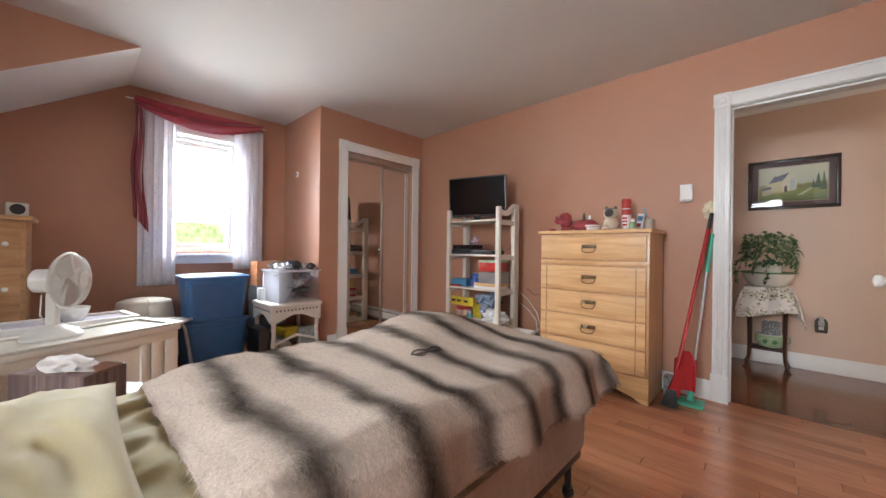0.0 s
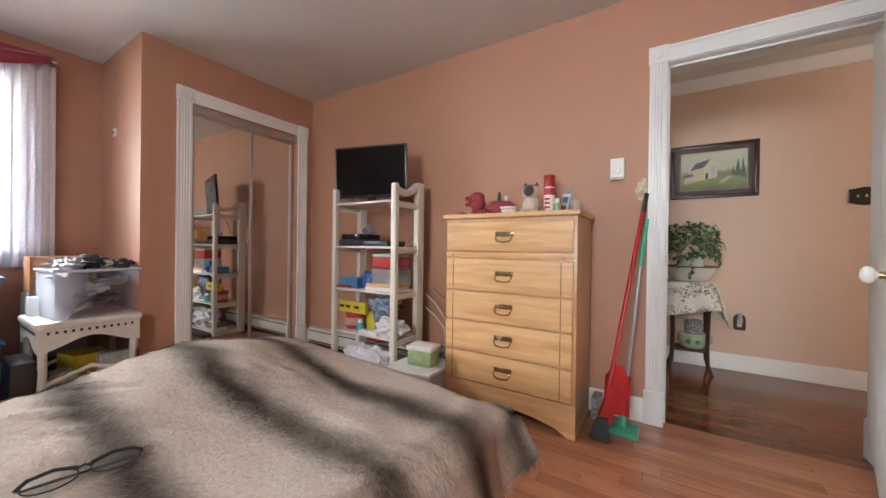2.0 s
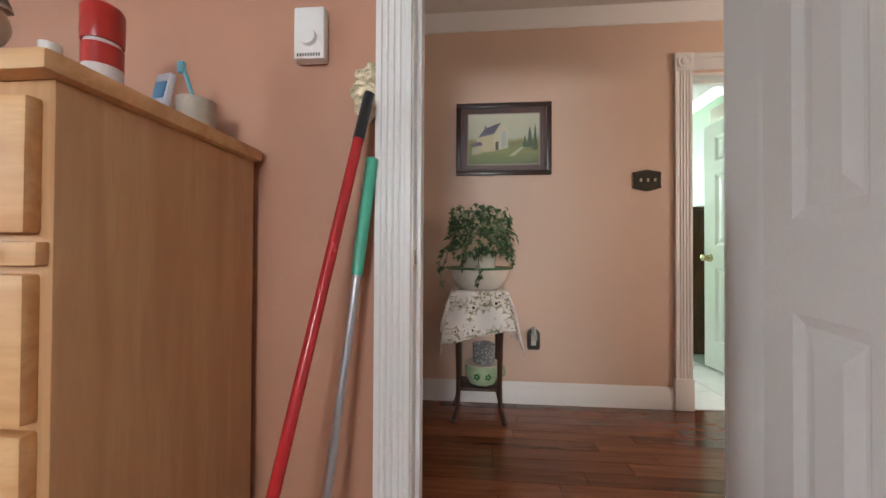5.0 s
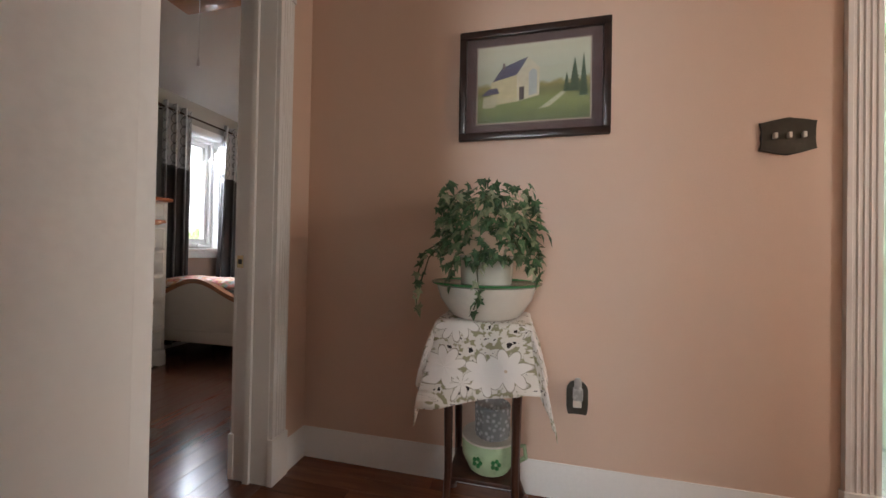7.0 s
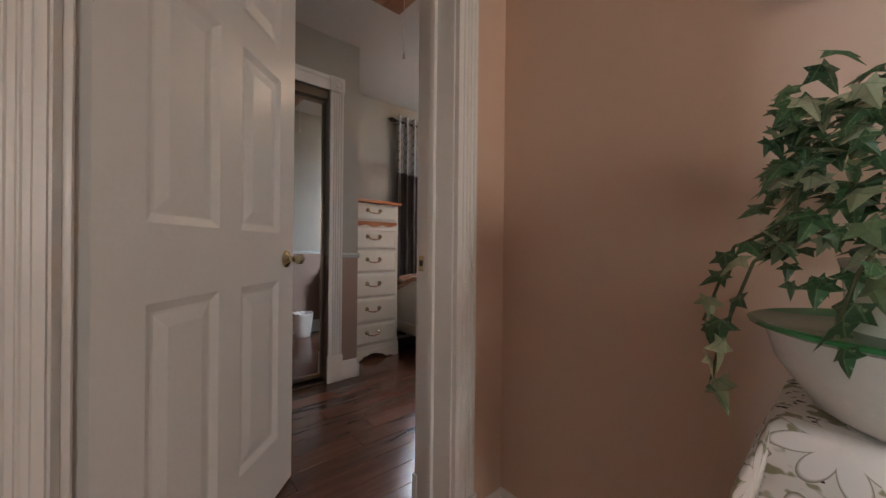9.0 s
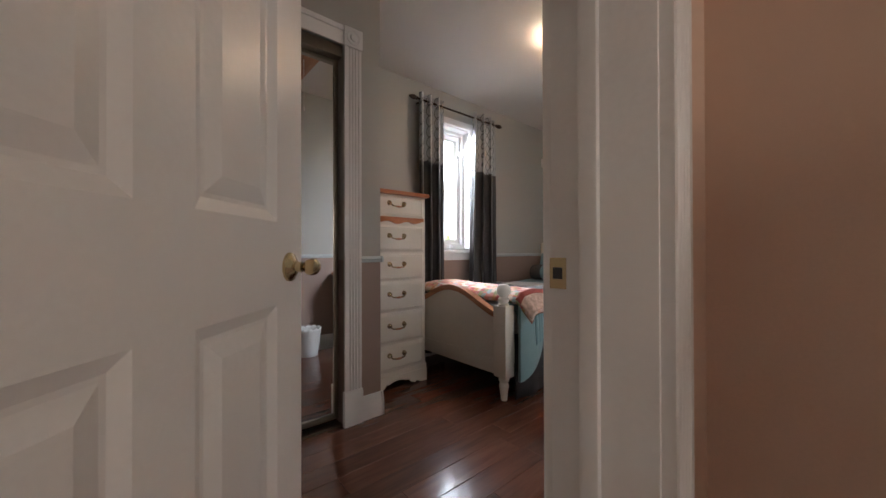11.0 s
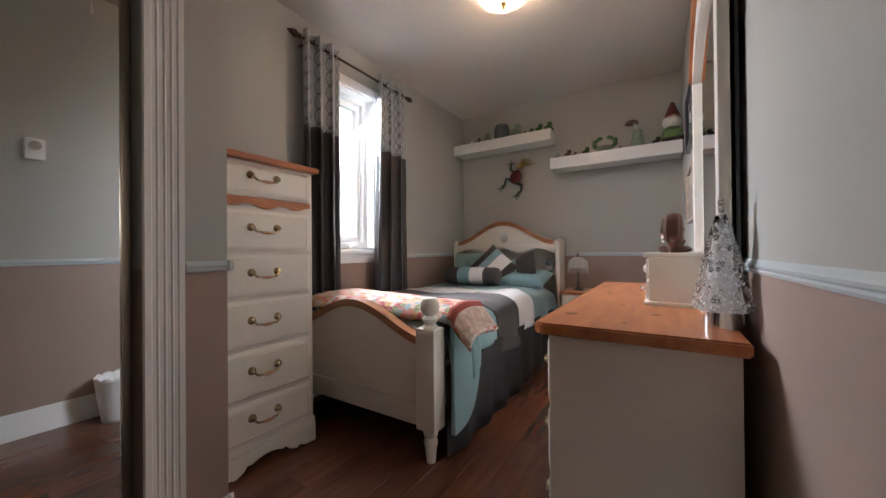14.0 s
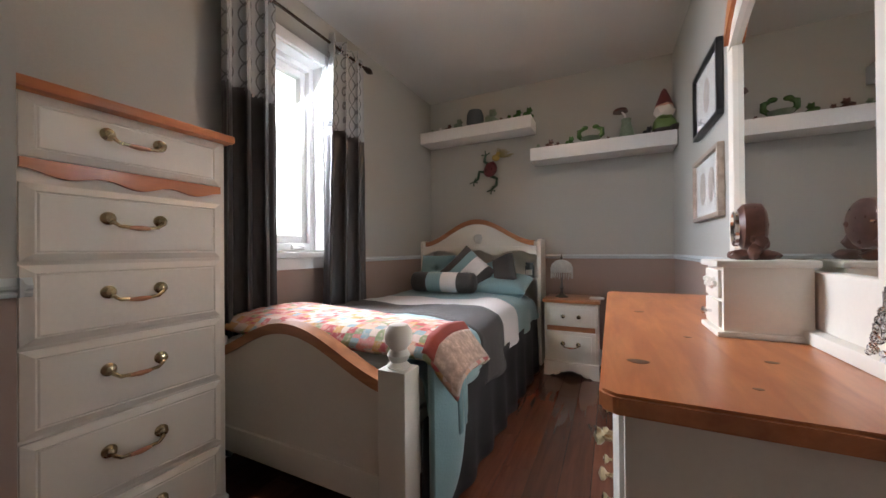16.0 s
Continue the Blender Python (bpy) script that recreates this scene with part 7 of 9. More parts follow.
TOP = 1.188
PLAID = surface("red_plaid_cloth", (0.36, 0.055, 0.065), 0.9, 0.5, 60, 0.4, 110)
GREY_PLUSH = surface("grey_plush", (0.30, 0.27, 0.26), 0.95, 0.2, 30, 0.5, 150, sheen=0.5)
TAN_PLUSH = surface("beige_plush", (0.50, 0.40, 0.30), 0.95, 0.2, 30, 0.5, 150, sheen=0.5)
bm = bm_new()
ball(bm, (0.10, 0, 0.045), 0.06, (1.7, 0.9, 0.75), 3, 0.15)
ball(bm, (-0.05, -0.01, 0.075), 0.05, (1, 0.9, 1.0), 3, 0.1)
ball(bm, (-0.055, -0.01, 0.115), 0.048, (1, 0.95, 0.8), 3, 0.05)
ball(bm, (-0.11, -0.03, 0.085), 0.028, (1.1, 0.8, 0.9), 2)
ball(bm, (-0.15, -0.04, 0.012), 0.022, (1.6, 0.9, 0.6), 2)
ball(bm, (-0.02, -0.06, 0.018), 0.028, (1.9, 0.8, 0.6), 2)
for s in (-1, 1):
    ball(bm, (-0.09 + s * 0.03, 0.03 * s, 0.10), 0.02, (0.6, 1, 1.4), 2)
solid("plush_dog", bm, PLAID, "plush toy in red plaid with a red hat", "plush toy").location = (-1.19, 2.74, TOP)
bm = bm_new()
ball(bm, (0, 0, 0.05), 0.05, (1, 0.85, 1.05), 3, 0.05)
ball(bm, (0, -0.012, 0.125), 0.045, (1.1, 0.9, 0.95), 3, 0.03)
for s in (-1, 1):
    lathe(bm, [(0.018, 0), (0.012, 0.018), (0.001, 0.032)], (s * 0.032, 0, 0.15), 10)
    ball(bm, (s * 0.03, -0.035, 0.014), 0.02, (1, 1.3, 0.7), 2)
cat = solid("plush_cat", bm, TAN_PLUSH, "beige plush cat with dark face mask and ears", "plush toy")
cat.location = (-0.89, 2.72, TOP)
m_cat, t, b = nodes_of("cat_plush")
tc = t.nodes.new("ShaderNodeTexCoord")
dist = t.nodes.new("ShaderNodeVectorMath")
dist.operation = "DISTANCE"
dist.inputs[1].default_value = (0, -0.06, 0.128)
t.links.new(tc.outputs["Object"], dist.inputs[0])
spc = t.nodes.new("ShaderNodeSeparateXYZ")
t.links.new(tc.outputs["Object"], spc.inputs[0])
mask = mixed(t, ramp(t, dist.outputs["Value"], 0.042, 0.032), (0.52, 0.43, 0.33), (0.045, 0.035, 0.032))
t.links.new(mixed(t, ramp(t, spc.outputs[2], 0.150, 0.158), mask, (0.10, 0.075, 0.06)), b.inputs["Base Color"])
b.inputs["Roughness"].default_value, b.inputs["Sheen Weight"].default_value = 0.95, 0.5
cat.data.materials.clear()
cat.data.materials.append(m_cat)
dish = thing("dotted_bowl", -1.01, 2.69, TOP, "small white bowl with red hearts, holding trinkets", "bowl")
part("bowl", lathe(bm_new(), [(0.035, 0), (0.045, 0.008), (0.058, 0.04), (0.053, 0.04), (0.04, 0.012), (0.001, 0.01)], (0, 0, 0), 24), WHITE, dish)
RED = plain("red_plastic", (0.42, 0.025, 0.02), 0.3)
for k in range(7):
    a = -2.6 + k * 0.35
    part("heart", ball(bm_new(), (0.052 * math.cos(a), 0.052 * math.sin(a), 0.026), 0.005, sub=1), RED, dish)
part("comb_handle", ball(bm_new(), (-0.08, 0.03, 0.10), 0.014, (0.9, 0.6, 3.2), 2), BLACK, dish, "black brush handle")
bt = thing("lotion_bottle", -1.075, 2.80, TOP, "small white and blue lotion bottle", "bottle")
part("bottle", lathe(bm_new(), [(0.026, 0), (0.028, 0.01), (0.028, 0.065), (0.018, 0.085), (0.010, 0.092), (0.010, 0.10)], (0, 0, 0), 18), plain("blue_label", (0.20, 0.42, 0.55), 0.4, vary=0.4, scale=40), bt)
part("cap", lathe(bm_new(), [(0.011, 0.098), (0.011, 0.122), (0.007, 0.128), (0.001, 0.128)], (0, 0, 0), 14), WHITE, bt)
can = thing("spray_can", -0.82, 2.85, TOP, "red and white spray can with red cap", "spray can")
part("can", lathe(bm_new(), [(0.030, 0), (0.032, 0.006), (0.032, 0.125), (0.028, 0.135)], (0, 0, 0), 24), plain("white_can_print", (0.75, 0.70, 0.68), 0.3), can)
part("red_band", lathe(bm_new(), [(0.0324, 0.095), (0.0326, 0.125), (0.0322, 0.128)], (0, 0, 0), 24), RED, can, "red printed band")
for z in (0.03, 0.05, 0.07):
    part("print_bar", boxed(-0.018, 0.014, -0.0335, -0.031, z, z + 0.011, 0.001), RED, can, "red print")
part("cap", lathe(bm_new(), [(0.033, 0.135), (0.034, 0.14), (0.034, 0.185), (0.030, 0.192), (0.001, 0.192)], (0, 0, 0), 24), RED, can, "red cap")
gb = thing("small_bottle", -0.735, 2.70, TOP, "small clear green-tinted bottle with white cap", "bottle")
part("bottle", lathe(bm_new(), [(0.022, 0), (0.024, 0.01), (0.022, 0.045), (0.012, 0.052)], (0, 0, 0), 16), plain("green_gel", (0.25, 0.42, 0.22), 0.15), gb)
part("cap", lathe(bm_new(), [(0.013, 0.05), (0.013, 0.075), (0.001, 0.077)], (0, 0, 0), 14), WHITE, gb)
can.matrix_world = can.matrix_world @ Matrix.Diagonal((1, 1, 1.25, 1))
tb = thing("toothpaste_pack", -0.745, 2.885, TOP, "blister pack in white, blue and red", "package")
pk = part("card", boxed(-0.025, 0.025, -0.006, 0.006, 0, 0.13, 0.002), plain("card_white", (0.6, 0.62, 0.66), 0.25), tb)
pk.rotation_euler = (radians(-8), radians(6), radians(-20))
part("blue_print", boxed(-0.02, 0.02, -0.008, -0.0055, 0.075, 0.11), plain("blue_print", (0.08, 0.25, 0.45), 0.3), pk)
part("red_print", boxed(-0.018, 0.012, -0.008, -0.0055, 0.03, 0.055), RED, pk)
cu = thing("toothbrush_cup", -0.688, 2.93, TOP, "beige stoneware cup holding a toothbrush", "cup")
part("cup", lathe(bm_new(), [(0.034, 0), (0.036, 0.01), (0.038, 0.085), (0.034, 0.086), (0.032, 0.012), (0.001, 0.01)], (0, 0, 0), 24), surface("speckled_stoneware", (0.47, 0.40, 0.32), 0.6, 0.15, 40, 0.2, 200), cu)
part("toothbrush", box(tube(bm_new(), [(0.02, 0.0, 0.02), (-0.02, -0.005, 0.14), (-0.03, -0.005, 0.17)], 0.004, 8), -0.036, -0.022, -0.012, -0.002, 0.145, 0.17, 0.002), plain("brush_teal", (0.15, 0.45, 0.55), 0.4), cu, "teal and white toothbrush")

# white ladder rack with the television
RX0, RX1, RY0, RY1 = -2.385, -1.79, 2.56, 2.88
rk = thing("ladder_rack", (RX0 + RX1) / 2, RY0, 0, "white painted open rack with five shelves, crowded with clutter", "shelf rack")
rw, rd = (RX1 - RX0) / 2, RY1 - RY0
IVORY = surface("ivory_paint", (0.70, 0.66, 0.58), 0.4, 0.06, 4, 0.06, 90)
for s in (-1, 1):
    part("front_post", boxed(s * rw - 0.021, s * rw + 0.021, -0.012, 0.024, 0, 1.42, 0.004), IVORY, rk)
    part("rear_post", boxed(s * rw - 0.021, s * rw + 0.021, rd - 0.075, rd, 0, 1.46, 0.004), IVORY, rk)
    n = 16
    up = [(0.024 + (rd - 0.10) * k / n, 1.40 - 0.03 * math.sin(math.pi * k / n) + 0.06 * (k / n) ** 1.5) for k in range(n + 1)]
    pts = up + [(y, z - 0.045) for y, z in up[::-1]]
    part("top_rail", prism(bm_new(), pts, s * rw - 0.019, s * rw + 0.019, "x"), IVORY, rk)
SHELVES = (0.045, 0.345, 0.665, 0.985, 1.31)
for z in SHELVES:
    sh = part("shelf", boxed(-rw + 0.02, rw - 0.02, -0.005, rd - 0.01, z - 0.016, z, 0.003), IVORY, rk)
    for s in (-1, 1):
        part("rail", boxed(s * rw - 0.014, s * rw + 0.014, 0.02, rd - 0.05, z - 0.05, z - 0.012, 0.002), IVORY, sh)
tv = thing("television", -2.11, 2.67, 1.31, "black flat-screen television on a stand", "television", 15)
bm = boxed(-0.355, 0.355, -0.018, 0.012, 0.045, 0.452, 0.008)
sc = part("case", bm, BLACK, tv)
part("screen", boxed(-0.338, 0.338, -0.0195, -0.0175, 0.068, 0.438), plain("dark_screen", (0.003, 0.003, 0.004), 0.2), tv, "dark screen")
part("neck", boxed(-0.04, 0.04, -0.008, 0.02, 0.01, 0.08, 0.004), BLACK, tv)
part("base", boxed(-0.16, 0.16, -0.09, 0.09, 0.0, 0.014, 0.006), BLACK, tv)
part("maker_mark", boxed(-0.03, 0.03, -0.0196, -0.018, 0.058, 0.064), CHROME, tv)
tv.matrix_world = tv.matrix_world @ Matrix.Diagonal((0.84, 0.84, 0.95, 1))
for piece in tv.children:
    if not piece.name.startswith("base"):
        piece.matrix_basis = Matrix.Translation((0, 0, 0.03)) @ Matrix.Rotation(radians(5), 4, "X") @ Matrix.Translation((0, 0, -0.03))


def carton(name, x, y, z, sx, sy, sz, material, label, cat, rz=0, bev=0.003, lid=None):
    ob = thing(name, x, y, z, label, cat, rz)
    part("body", boxed(-sx / 2, sx / 2, -sy / 2, sy / 2, 0, sz, bev), material, ob)
    if lid:
        part("lid", boxed(-sx / 2 - 0.004, sx / 2 + 0.004, -sy / 2 - 0.004, sy / 2 + 0.004, sz * 0.86, sz + 0.006, 0.004), lid, ob)
    return ob


def colour(name, c, rough=0.4, vary=0.25):
    return plain(name, c, rough, vary=vary, scale=35)


BLUE = colour("blue_card", (0.06, 0.22, 0.42))
YEL = colour("yellow_card", (0.65, 0.50, 0.04))
CLEARISH = sheer("cloudy_plastic", (0.66, 0.66, 0.66), 0.5, 3.0, 0.5)
carton("black_recorder", -2.24, 2.70, 0.985, 0.26, 0.22, 0.05, BLACK, "black disc recorder box", "electronics", 4)
carton("black_recorder", -2.25, 2.70, 1.036, 0.22, 0.20, 0.04, BLACK_GLOSS, "black electronic box stacked on another", "electronics", -5)
carton("cable_box", -1.99, 2.68, 0.985, 0.25, 0.19, 0.038, BLACK, "flat black cable box with silver front", "electronics", -3)
pl = thing("plush_toy", -2.17, 2.70, 1.077, "small lilac and white plush toy", "plush toy")
part("body", ball(ball(ball(bm_new(), (0, 0, 0.025), 0.035, (1.3, 1, 0.8), 2, 0.4), (0.03, -0.01, 0.06), 0.028, (1, 1, 1), 2, 0.4), (-0.04, 0, 0.03), 0.02, (1, 1, 1), 2, 0.3), surface("lilac_fleece", (0.42, 0.33, 0.42), 0.95, 0.4, 60, 0.4, 150), pl)
carton("blue_box", -2.28, 2.66, 0.665, 0.18, 0.13, 0.075, BLUE, "light blue tissue carton", "box", 5)
carton("red_tin", -1.935, 2.70, 0.825, 0.20, 0.18, 0.10, RED, "red tin with a green and white lid", "tin", -2, 0.006, colour("mint_lid", (0.3, 0.5, 0.35)))
carton("wire_box", -1.93, 2.70, 0.715, 0.22, 0.19, 0.105, CLEARISH, "clear slatted plastic box", "box", -2)
carton("wooden_tray", -1.95, 2.69, 0.69, 0.26, 0.20, 0.025, MAPLE, "shallow tan wooden tray", "tray", 0)
carton("white_book", -1.95, 2.68, 0.665, 0.25, 0.20, 0.025, SNOW, "white book lying flat", "book", 3)
bg = thing("blue_bag", -2.10, 2.65, 0.665, "crumpled blue and white packet", "bag")
part("body", ball(bm_new(), (0, 0, 0.06), 0.065, (0.9, 0.7, 1.0), 3, 0.6), colour("blue_foil", (0.05, 0.13, 0.45), 0.3, 0.6), bg)
pk = thing("red_packet", -2.30, 2.60, 0.665, "flat red and white packet on the shelf edge", "package", 8)
part("body", boxed(-0.08, 0.06, -0.03, 0.04, 0, 0.018, 0.004), RED, pk)
carton("yellow_box", -2.25, 2.62, 0.475, 0.30, 0.03, 0.085, YEL, "long yellow carton with dark lettering bars", "box", 0, 0.002)
for k, u in enumerate((-0.10, -0.03, 0.06)):
    part("printed_bar", boxed(u - 0.025, u + 0.025, -0.0165, -0.0145, 0.035, 0.055), BLACK, bpy.data.objects["yellow_box"])
tubr = thing("red_tub", -2.28, 2.68, 0.345, "round red plastic tub with white lid", "tub")
part("tub", lathe(bm_new(), [(0.065, 0), (0.07, 0.01), (0.075, 0.105), (0.001, 0.106)], (0, 0, 0), 28), RED, tubr)
part("lid", lathe(bm_new(), [(0.078, 0.104), (0.078, 0.122), (0.001, 0.124)], (0, 0, 0), 28), RED, tubr)
part("label", lathe(bm_new(), [(0.0725, 0.03), (0.0755, 0.085)], (0, 0, 0), 28), colour("tub_label", (0.55, 0.35, 0.3)), tubr, "pale printed label")
carton("yellow_carton", -2.10, 2.72, 0.345, 0.10, 0.10, 0.15, YEL, "upright yellow cardboard carton", "box", 10)
tq = thing("turquoise_jar", -2.14, 2.60, 0.345, "small turquoise bottle with white cap", "bottle")
part("jar", lathe(bm_new(), [(0.025, 0), (0.027, 0.01), (0.027, 0.06), (0.014, 0.07)], (0, 0, 0), 16), colour("turquoise", (0.10, 0.42, 0.45)), tq)
part("cap", lathe(bm_new(), [(0.018, 0.068), (0.018, 0.09), (0.001, 0.091)], (0, 0, 0), 14), WHITE, tq)
wb = thing("wire_basket", -1.98, 2.68, 0.345, "grey wire mesh basket stuffed with wrapped packets", "basket")
bm = bm_new()
for k in range(14):
    a = 2 * math.pi * k / 14
    tube(bm, [(0.055 * math.cos(a), 0.055 * math.sin(a), 0.0), (0.085 * math.cos(a + 0.4), 0.085 * math.sin(a + 0.4), 0.17)], 0.002, 5)
    tube(bm, [(0.055 * math.cos(a), 0.055 * math.sin(a), 0.0), (0.085 * math.cos(a - 0.4), 0.085 * math.sin(a - 0.4), 0.17)], 0.002, 5)
part("mesh", bm, STEEL, wb)
part("packets", ball(ball(ball(bm_new(), (0, 0, 0.10), 0.075, (0.9, 0.9, 1.1), 3, 0.5), (0.05, 0, 0.22), 0.07, (1.3, 0.8, 0.8), 3, 0.7), (-0.06, 0.0, 0.21), 0.06, (1, 0.8, 0.9), 3, 0.7), colour("bluish_wrap", (0.25, 0.33, 0.45), 0.25, 0.5), wb, "crumpled blue wrapped packets")
carton("white_box", -2.02, 2.58, 0.345, 0.16, 0.07, 0.03, SNOW, "small flat white carton", "box", 6)
for x, z, s, lab in ((-1.86, 0.40, 0.075, "crumpled white plastic bag on the shelf"), (-2.02, 0.14, 0.10, "translucent white plastic bag"), (-2.16, 0.16, 0.085, "crumpled white plastic bag with odds and ends")):
    pb = thing("plastic_bag", x, 2.62, z - s * 0.75, lab, "plastic bag")
    part("bag", ball(bm_new(), (0, 0, s * 0.85), s, (1.6, 0.9, 0.9), 4, 0.55), surface("white_film", (0.70, 0.69, 0.70), 0.3, 0.1, 20, 0.8, 30, depth=0.01), pb, smooth=25)
carton("clear_tub", -1.93, 2.70, 0.045, 0.20, 0.2, 0.11, CLEARISH, "cloudy greenish plastic tub", "tub", 0, 0.01, colour("grey_lid", (0.35, 0.37, 0.36)))
carton("brown_carton", -2.25, 2.66, 0.075, 0.20, 0.18, 0.05, colour("brown_card", (0.36, 0.22, 0.12), 0.8), "flat brown cardboard carton", "box", 6)
carton("paper_stack", -2.24, 2.64, 0.045, 0.22, 0.18, 0.03, SNOW, "stack of white paper", "paper", -4)
carton("red_bowl_stack", -2.12, 2.78, 0.24, 0.16, 0.12, 0.05, colour("dark_red", (0.25, 0.03, 0.04)), "dark red plastic dish", "dish", 0, 0.015)
carton("black_case", -2.22, 2.50, 0.0, 0.26, 0.13, 0.026, BLACK, "flat black case on the floor under the rack", "case", -8)

# drawer bin with wipes tub on a blue cloth
solid("blue_cloth", sheet(bm_new(), 30, 20, lambda u, v: Vector((-1.72 + 0.42 * u, 2.40 + 0.20 * v + 0.02 * math.sin(u * 9), 0.006 + 0.008 * abs(noise.noise(Vector((u * 6, v * 5, 1))))))), surface("blue_print_cloth", (0.16, 0.32, 0.46), 0.9, 0.5, 30, 0.4, 90), "crumpled blue printed cloth on the floor", "cloth", thick=0.006, smooth=80)
db = thing("plastic_storage_bin", -1.55, 2.60, 0.016, "frosted plastic storage drawer with white top", "storage bin")
part("drawer", boxed(-0.155, 0.155, -0.17, 0.14, 0.005, 0.185, 0.02), sheer("frosted_drawer", (0.90, 0.90, 0.90), 0.25, 1.2, 0.6), db)
part("top", boxed(-0.165, 0.165, -0.18, 0.15, 0.185, 0.215, 0.014), WHITE, db, "white plastic top")
part("contents", ball(bm_new(), (0, 0, 0.085), 0.09, (1.4, 1.4, 0.85), 3, 0.4), colour("mixed_contents", (0.45, 0.40, 0.35), 0.7, 0.6), db)
wp = thing("wipes_tub", -1.53, 2.56, 0.231, "pale green plastic tub with white lid", "tub", 6)
part("tub", boxed(-0.085, 0.085, -0.065, 0.065, 0, 0.10, 0.012), colour("pale_green", (0.42, 0.60, 0.30), 0.35, 0.3), wp)
part("lid", boxed(-0.092, 0.092, -0.072, 0.072, 0.098, 0.125, 0.01), WHITE, wp)
bgg = thing("grey_bag", -1.50, 2.76, 0.231, "crumpled grey bag beside the dresser", "bag")
part("bag", ball(bm_new(), (0, 0, 0.03), 0.07, (1.3, 0.8, 0.5), 3, 0.5), colour("grey_film", (0.25, 0.25, 0.26), 0.4), bgg)
# outlet with adapters and a cable
oo = thing("power_adapter", -1.505, 3.029, 0.50, "black power adapters plugged into a wall outlet", "power adapter")
part("plate", boxed(-0.037, 0.037, -0.006, 0, -0.06, 0.06, 0.003), BLACK, oo)
part("adapter", boxed(-0.03, 0.03, -0.055, -0.006, -0.02, 0.05, 0.006), BLACK, oo)
part("adapter", boxed(-0.055, 0.02, -0.06, -0.006, -0.075, -0.03, 0.006), BLACK, oo)
part("cable", tube(bm_new(), [(-0.02, -0.04, 0.05), (-0.06, -0.03, 0.12), (-0.16, -0.03, 0.10), (-0.25, -0.02, 0.16)], 0.003, 6), BLACK, oo)
cc = thing("cable_loop", -1.62, 2.88, 0.0, "loop of beige cable hanging behind the rack", "cable")
part("cable", tube(bm_new(), [(-0.16, 0.05, 0.62), (-0.08, 0.06, 0.56), (0.02, 0.05, 0.45), (0.06, 0.05, 0.33), (0.02, 0.04, 0.26)], 0.005, 8), ENAMEL, cc)
part("cable", tube(bm_new(), [(-0.16, 0.05, 0.52), (-0.06, 0.05, 0.46), (0.02, 0.04, 0.38), (0.03, 0.04, 0.28)], 0.005, 8), ENAMEL, cc)
tvc = thing("television_cable", -1.84, 2.95, 0.99, "black cables hanging from the television", "cable")
part("cable", tube(bm_new(), [(-0.06, -0.15, 0.40), (0.02, 0.02, 0.25), (-0.02, 0.03, 0.13), (-0.10, -0.05, 0.02)], 0.003, 6), BLACK, tvc)

# baseboard heater
ht = thing("baseboard_heater", -2.4, 3.03, 0.02, "white electric baseboard heater along the wall", "heater")
bm = prism(bm_new(), [(0, 0.0), (-0.055, 0.0), (-0.06, 0.012), (-0.06, 0.10), (-0.045, 0.135), (-0.02, 0.145), (0, 0.145)], -0.86, 0.60, "x")
part("casing", bm, IVORY, ht)
part("slot", boxed(-0.84, 0.58, -0.0615, -0.058, 0.112, 0.120), BLACK, ht, "dark air slot")
part("slot", boxed(-0.84, 0.58, -0.0615, -0.058, 0.010, 0.022), BLACK, ht, "dark air slot")

# thermostat, plaque, broom, mop
tm = thing("thermostat", -0.468, 3.029, 1.46, "white wall thermostat with round dial and vent slots", "thermostat")
part("body", boxed(-0.037, 0.037, -0.028, 0, -0.062, 0.062, 0.005), WHITE, tm)
part("dial", lathe(bm_new(), [(0.020, 0), (0.018, 0.010), (0.001, 0.011)], (0.0, -0.028, -0.012), 28, Matrix.Rotation(radians(90), 3, "X")), WHITE, tm)
for k in range(9):
    part("vent_slot", boxed(-0.028 + k * 0.0065, -0.0245 + k * 0.0065, -0.0285, -0.027, -0.056, -0.048), BLACK, tm)
pq = thing("wall_plaque", -0.325, 3.029, 1.325, "crinkled gold and silver ornamental switch plaque", "wall plaque")
bm = prism(bm_new(), [(0.046 * math.cos(a) * (1 + 0.10 * math.cos(8 * a)), 0.066 * math.sin(a) * (1 + 0.10 * math.cos(8 * a))) for a in [k * math.pi / 24 for k in range(48)]], -0.009, 0, "y")
part("plate", bm, surface("crinkled_gilt", (0.55, 0.47, 0.32), 0.35, 0.4, 40, 1.0, 60, 0.8, depth=0.01), pq)
br = thing("broom", -0.50, 2.68, 0, "red broom handle with black bristles leaning on the wall", "broom")
d = Vector((0.185, 0.30, 1.30))
red_pole = plain("red_lacquer", (0.45, 0.02, 0.025), 0.25)
part("handle", tube(bm_new(), [d * 0.20, d * 0.92], 0.0115, 12), red_pole, br)
part("grip", tube(bm_new(), [d * 0.915, d * 1.0], [0.013, 0.012], 12), BLACK, br, "black end grip")
bm = prism(bm_new(), [(-0.035, 0.10), (0.035, 0.09), (0.055, 0.22), (0.045, 0.30), (0.0, 0.34), (0.0, 0.22)], -0.016, 0.016, "y")
bm.transform(pose(0.012, 0.028, -0.02, -10, 6, 25))
part("head", bm, red_pole, br, "red plastic head")
bm = bm_new()
rng = random.Random(12)
for k in range(170):
    x, y = rng.uniform(-0.035, 0.04), rng.uniform(-0.015, 0.02)
    tube(bm, [(x * 0.7 + 0.01, y * 0.7 + 0.02, 0.11), (x * 1.35 - 0.005, y * 1.5 + 0.005, rng.uniform(0.0, 0.012))], 0.0016, 4)
tagged(part("bristles", bm, BLACK, br, "black bristles"), kind="stuff")
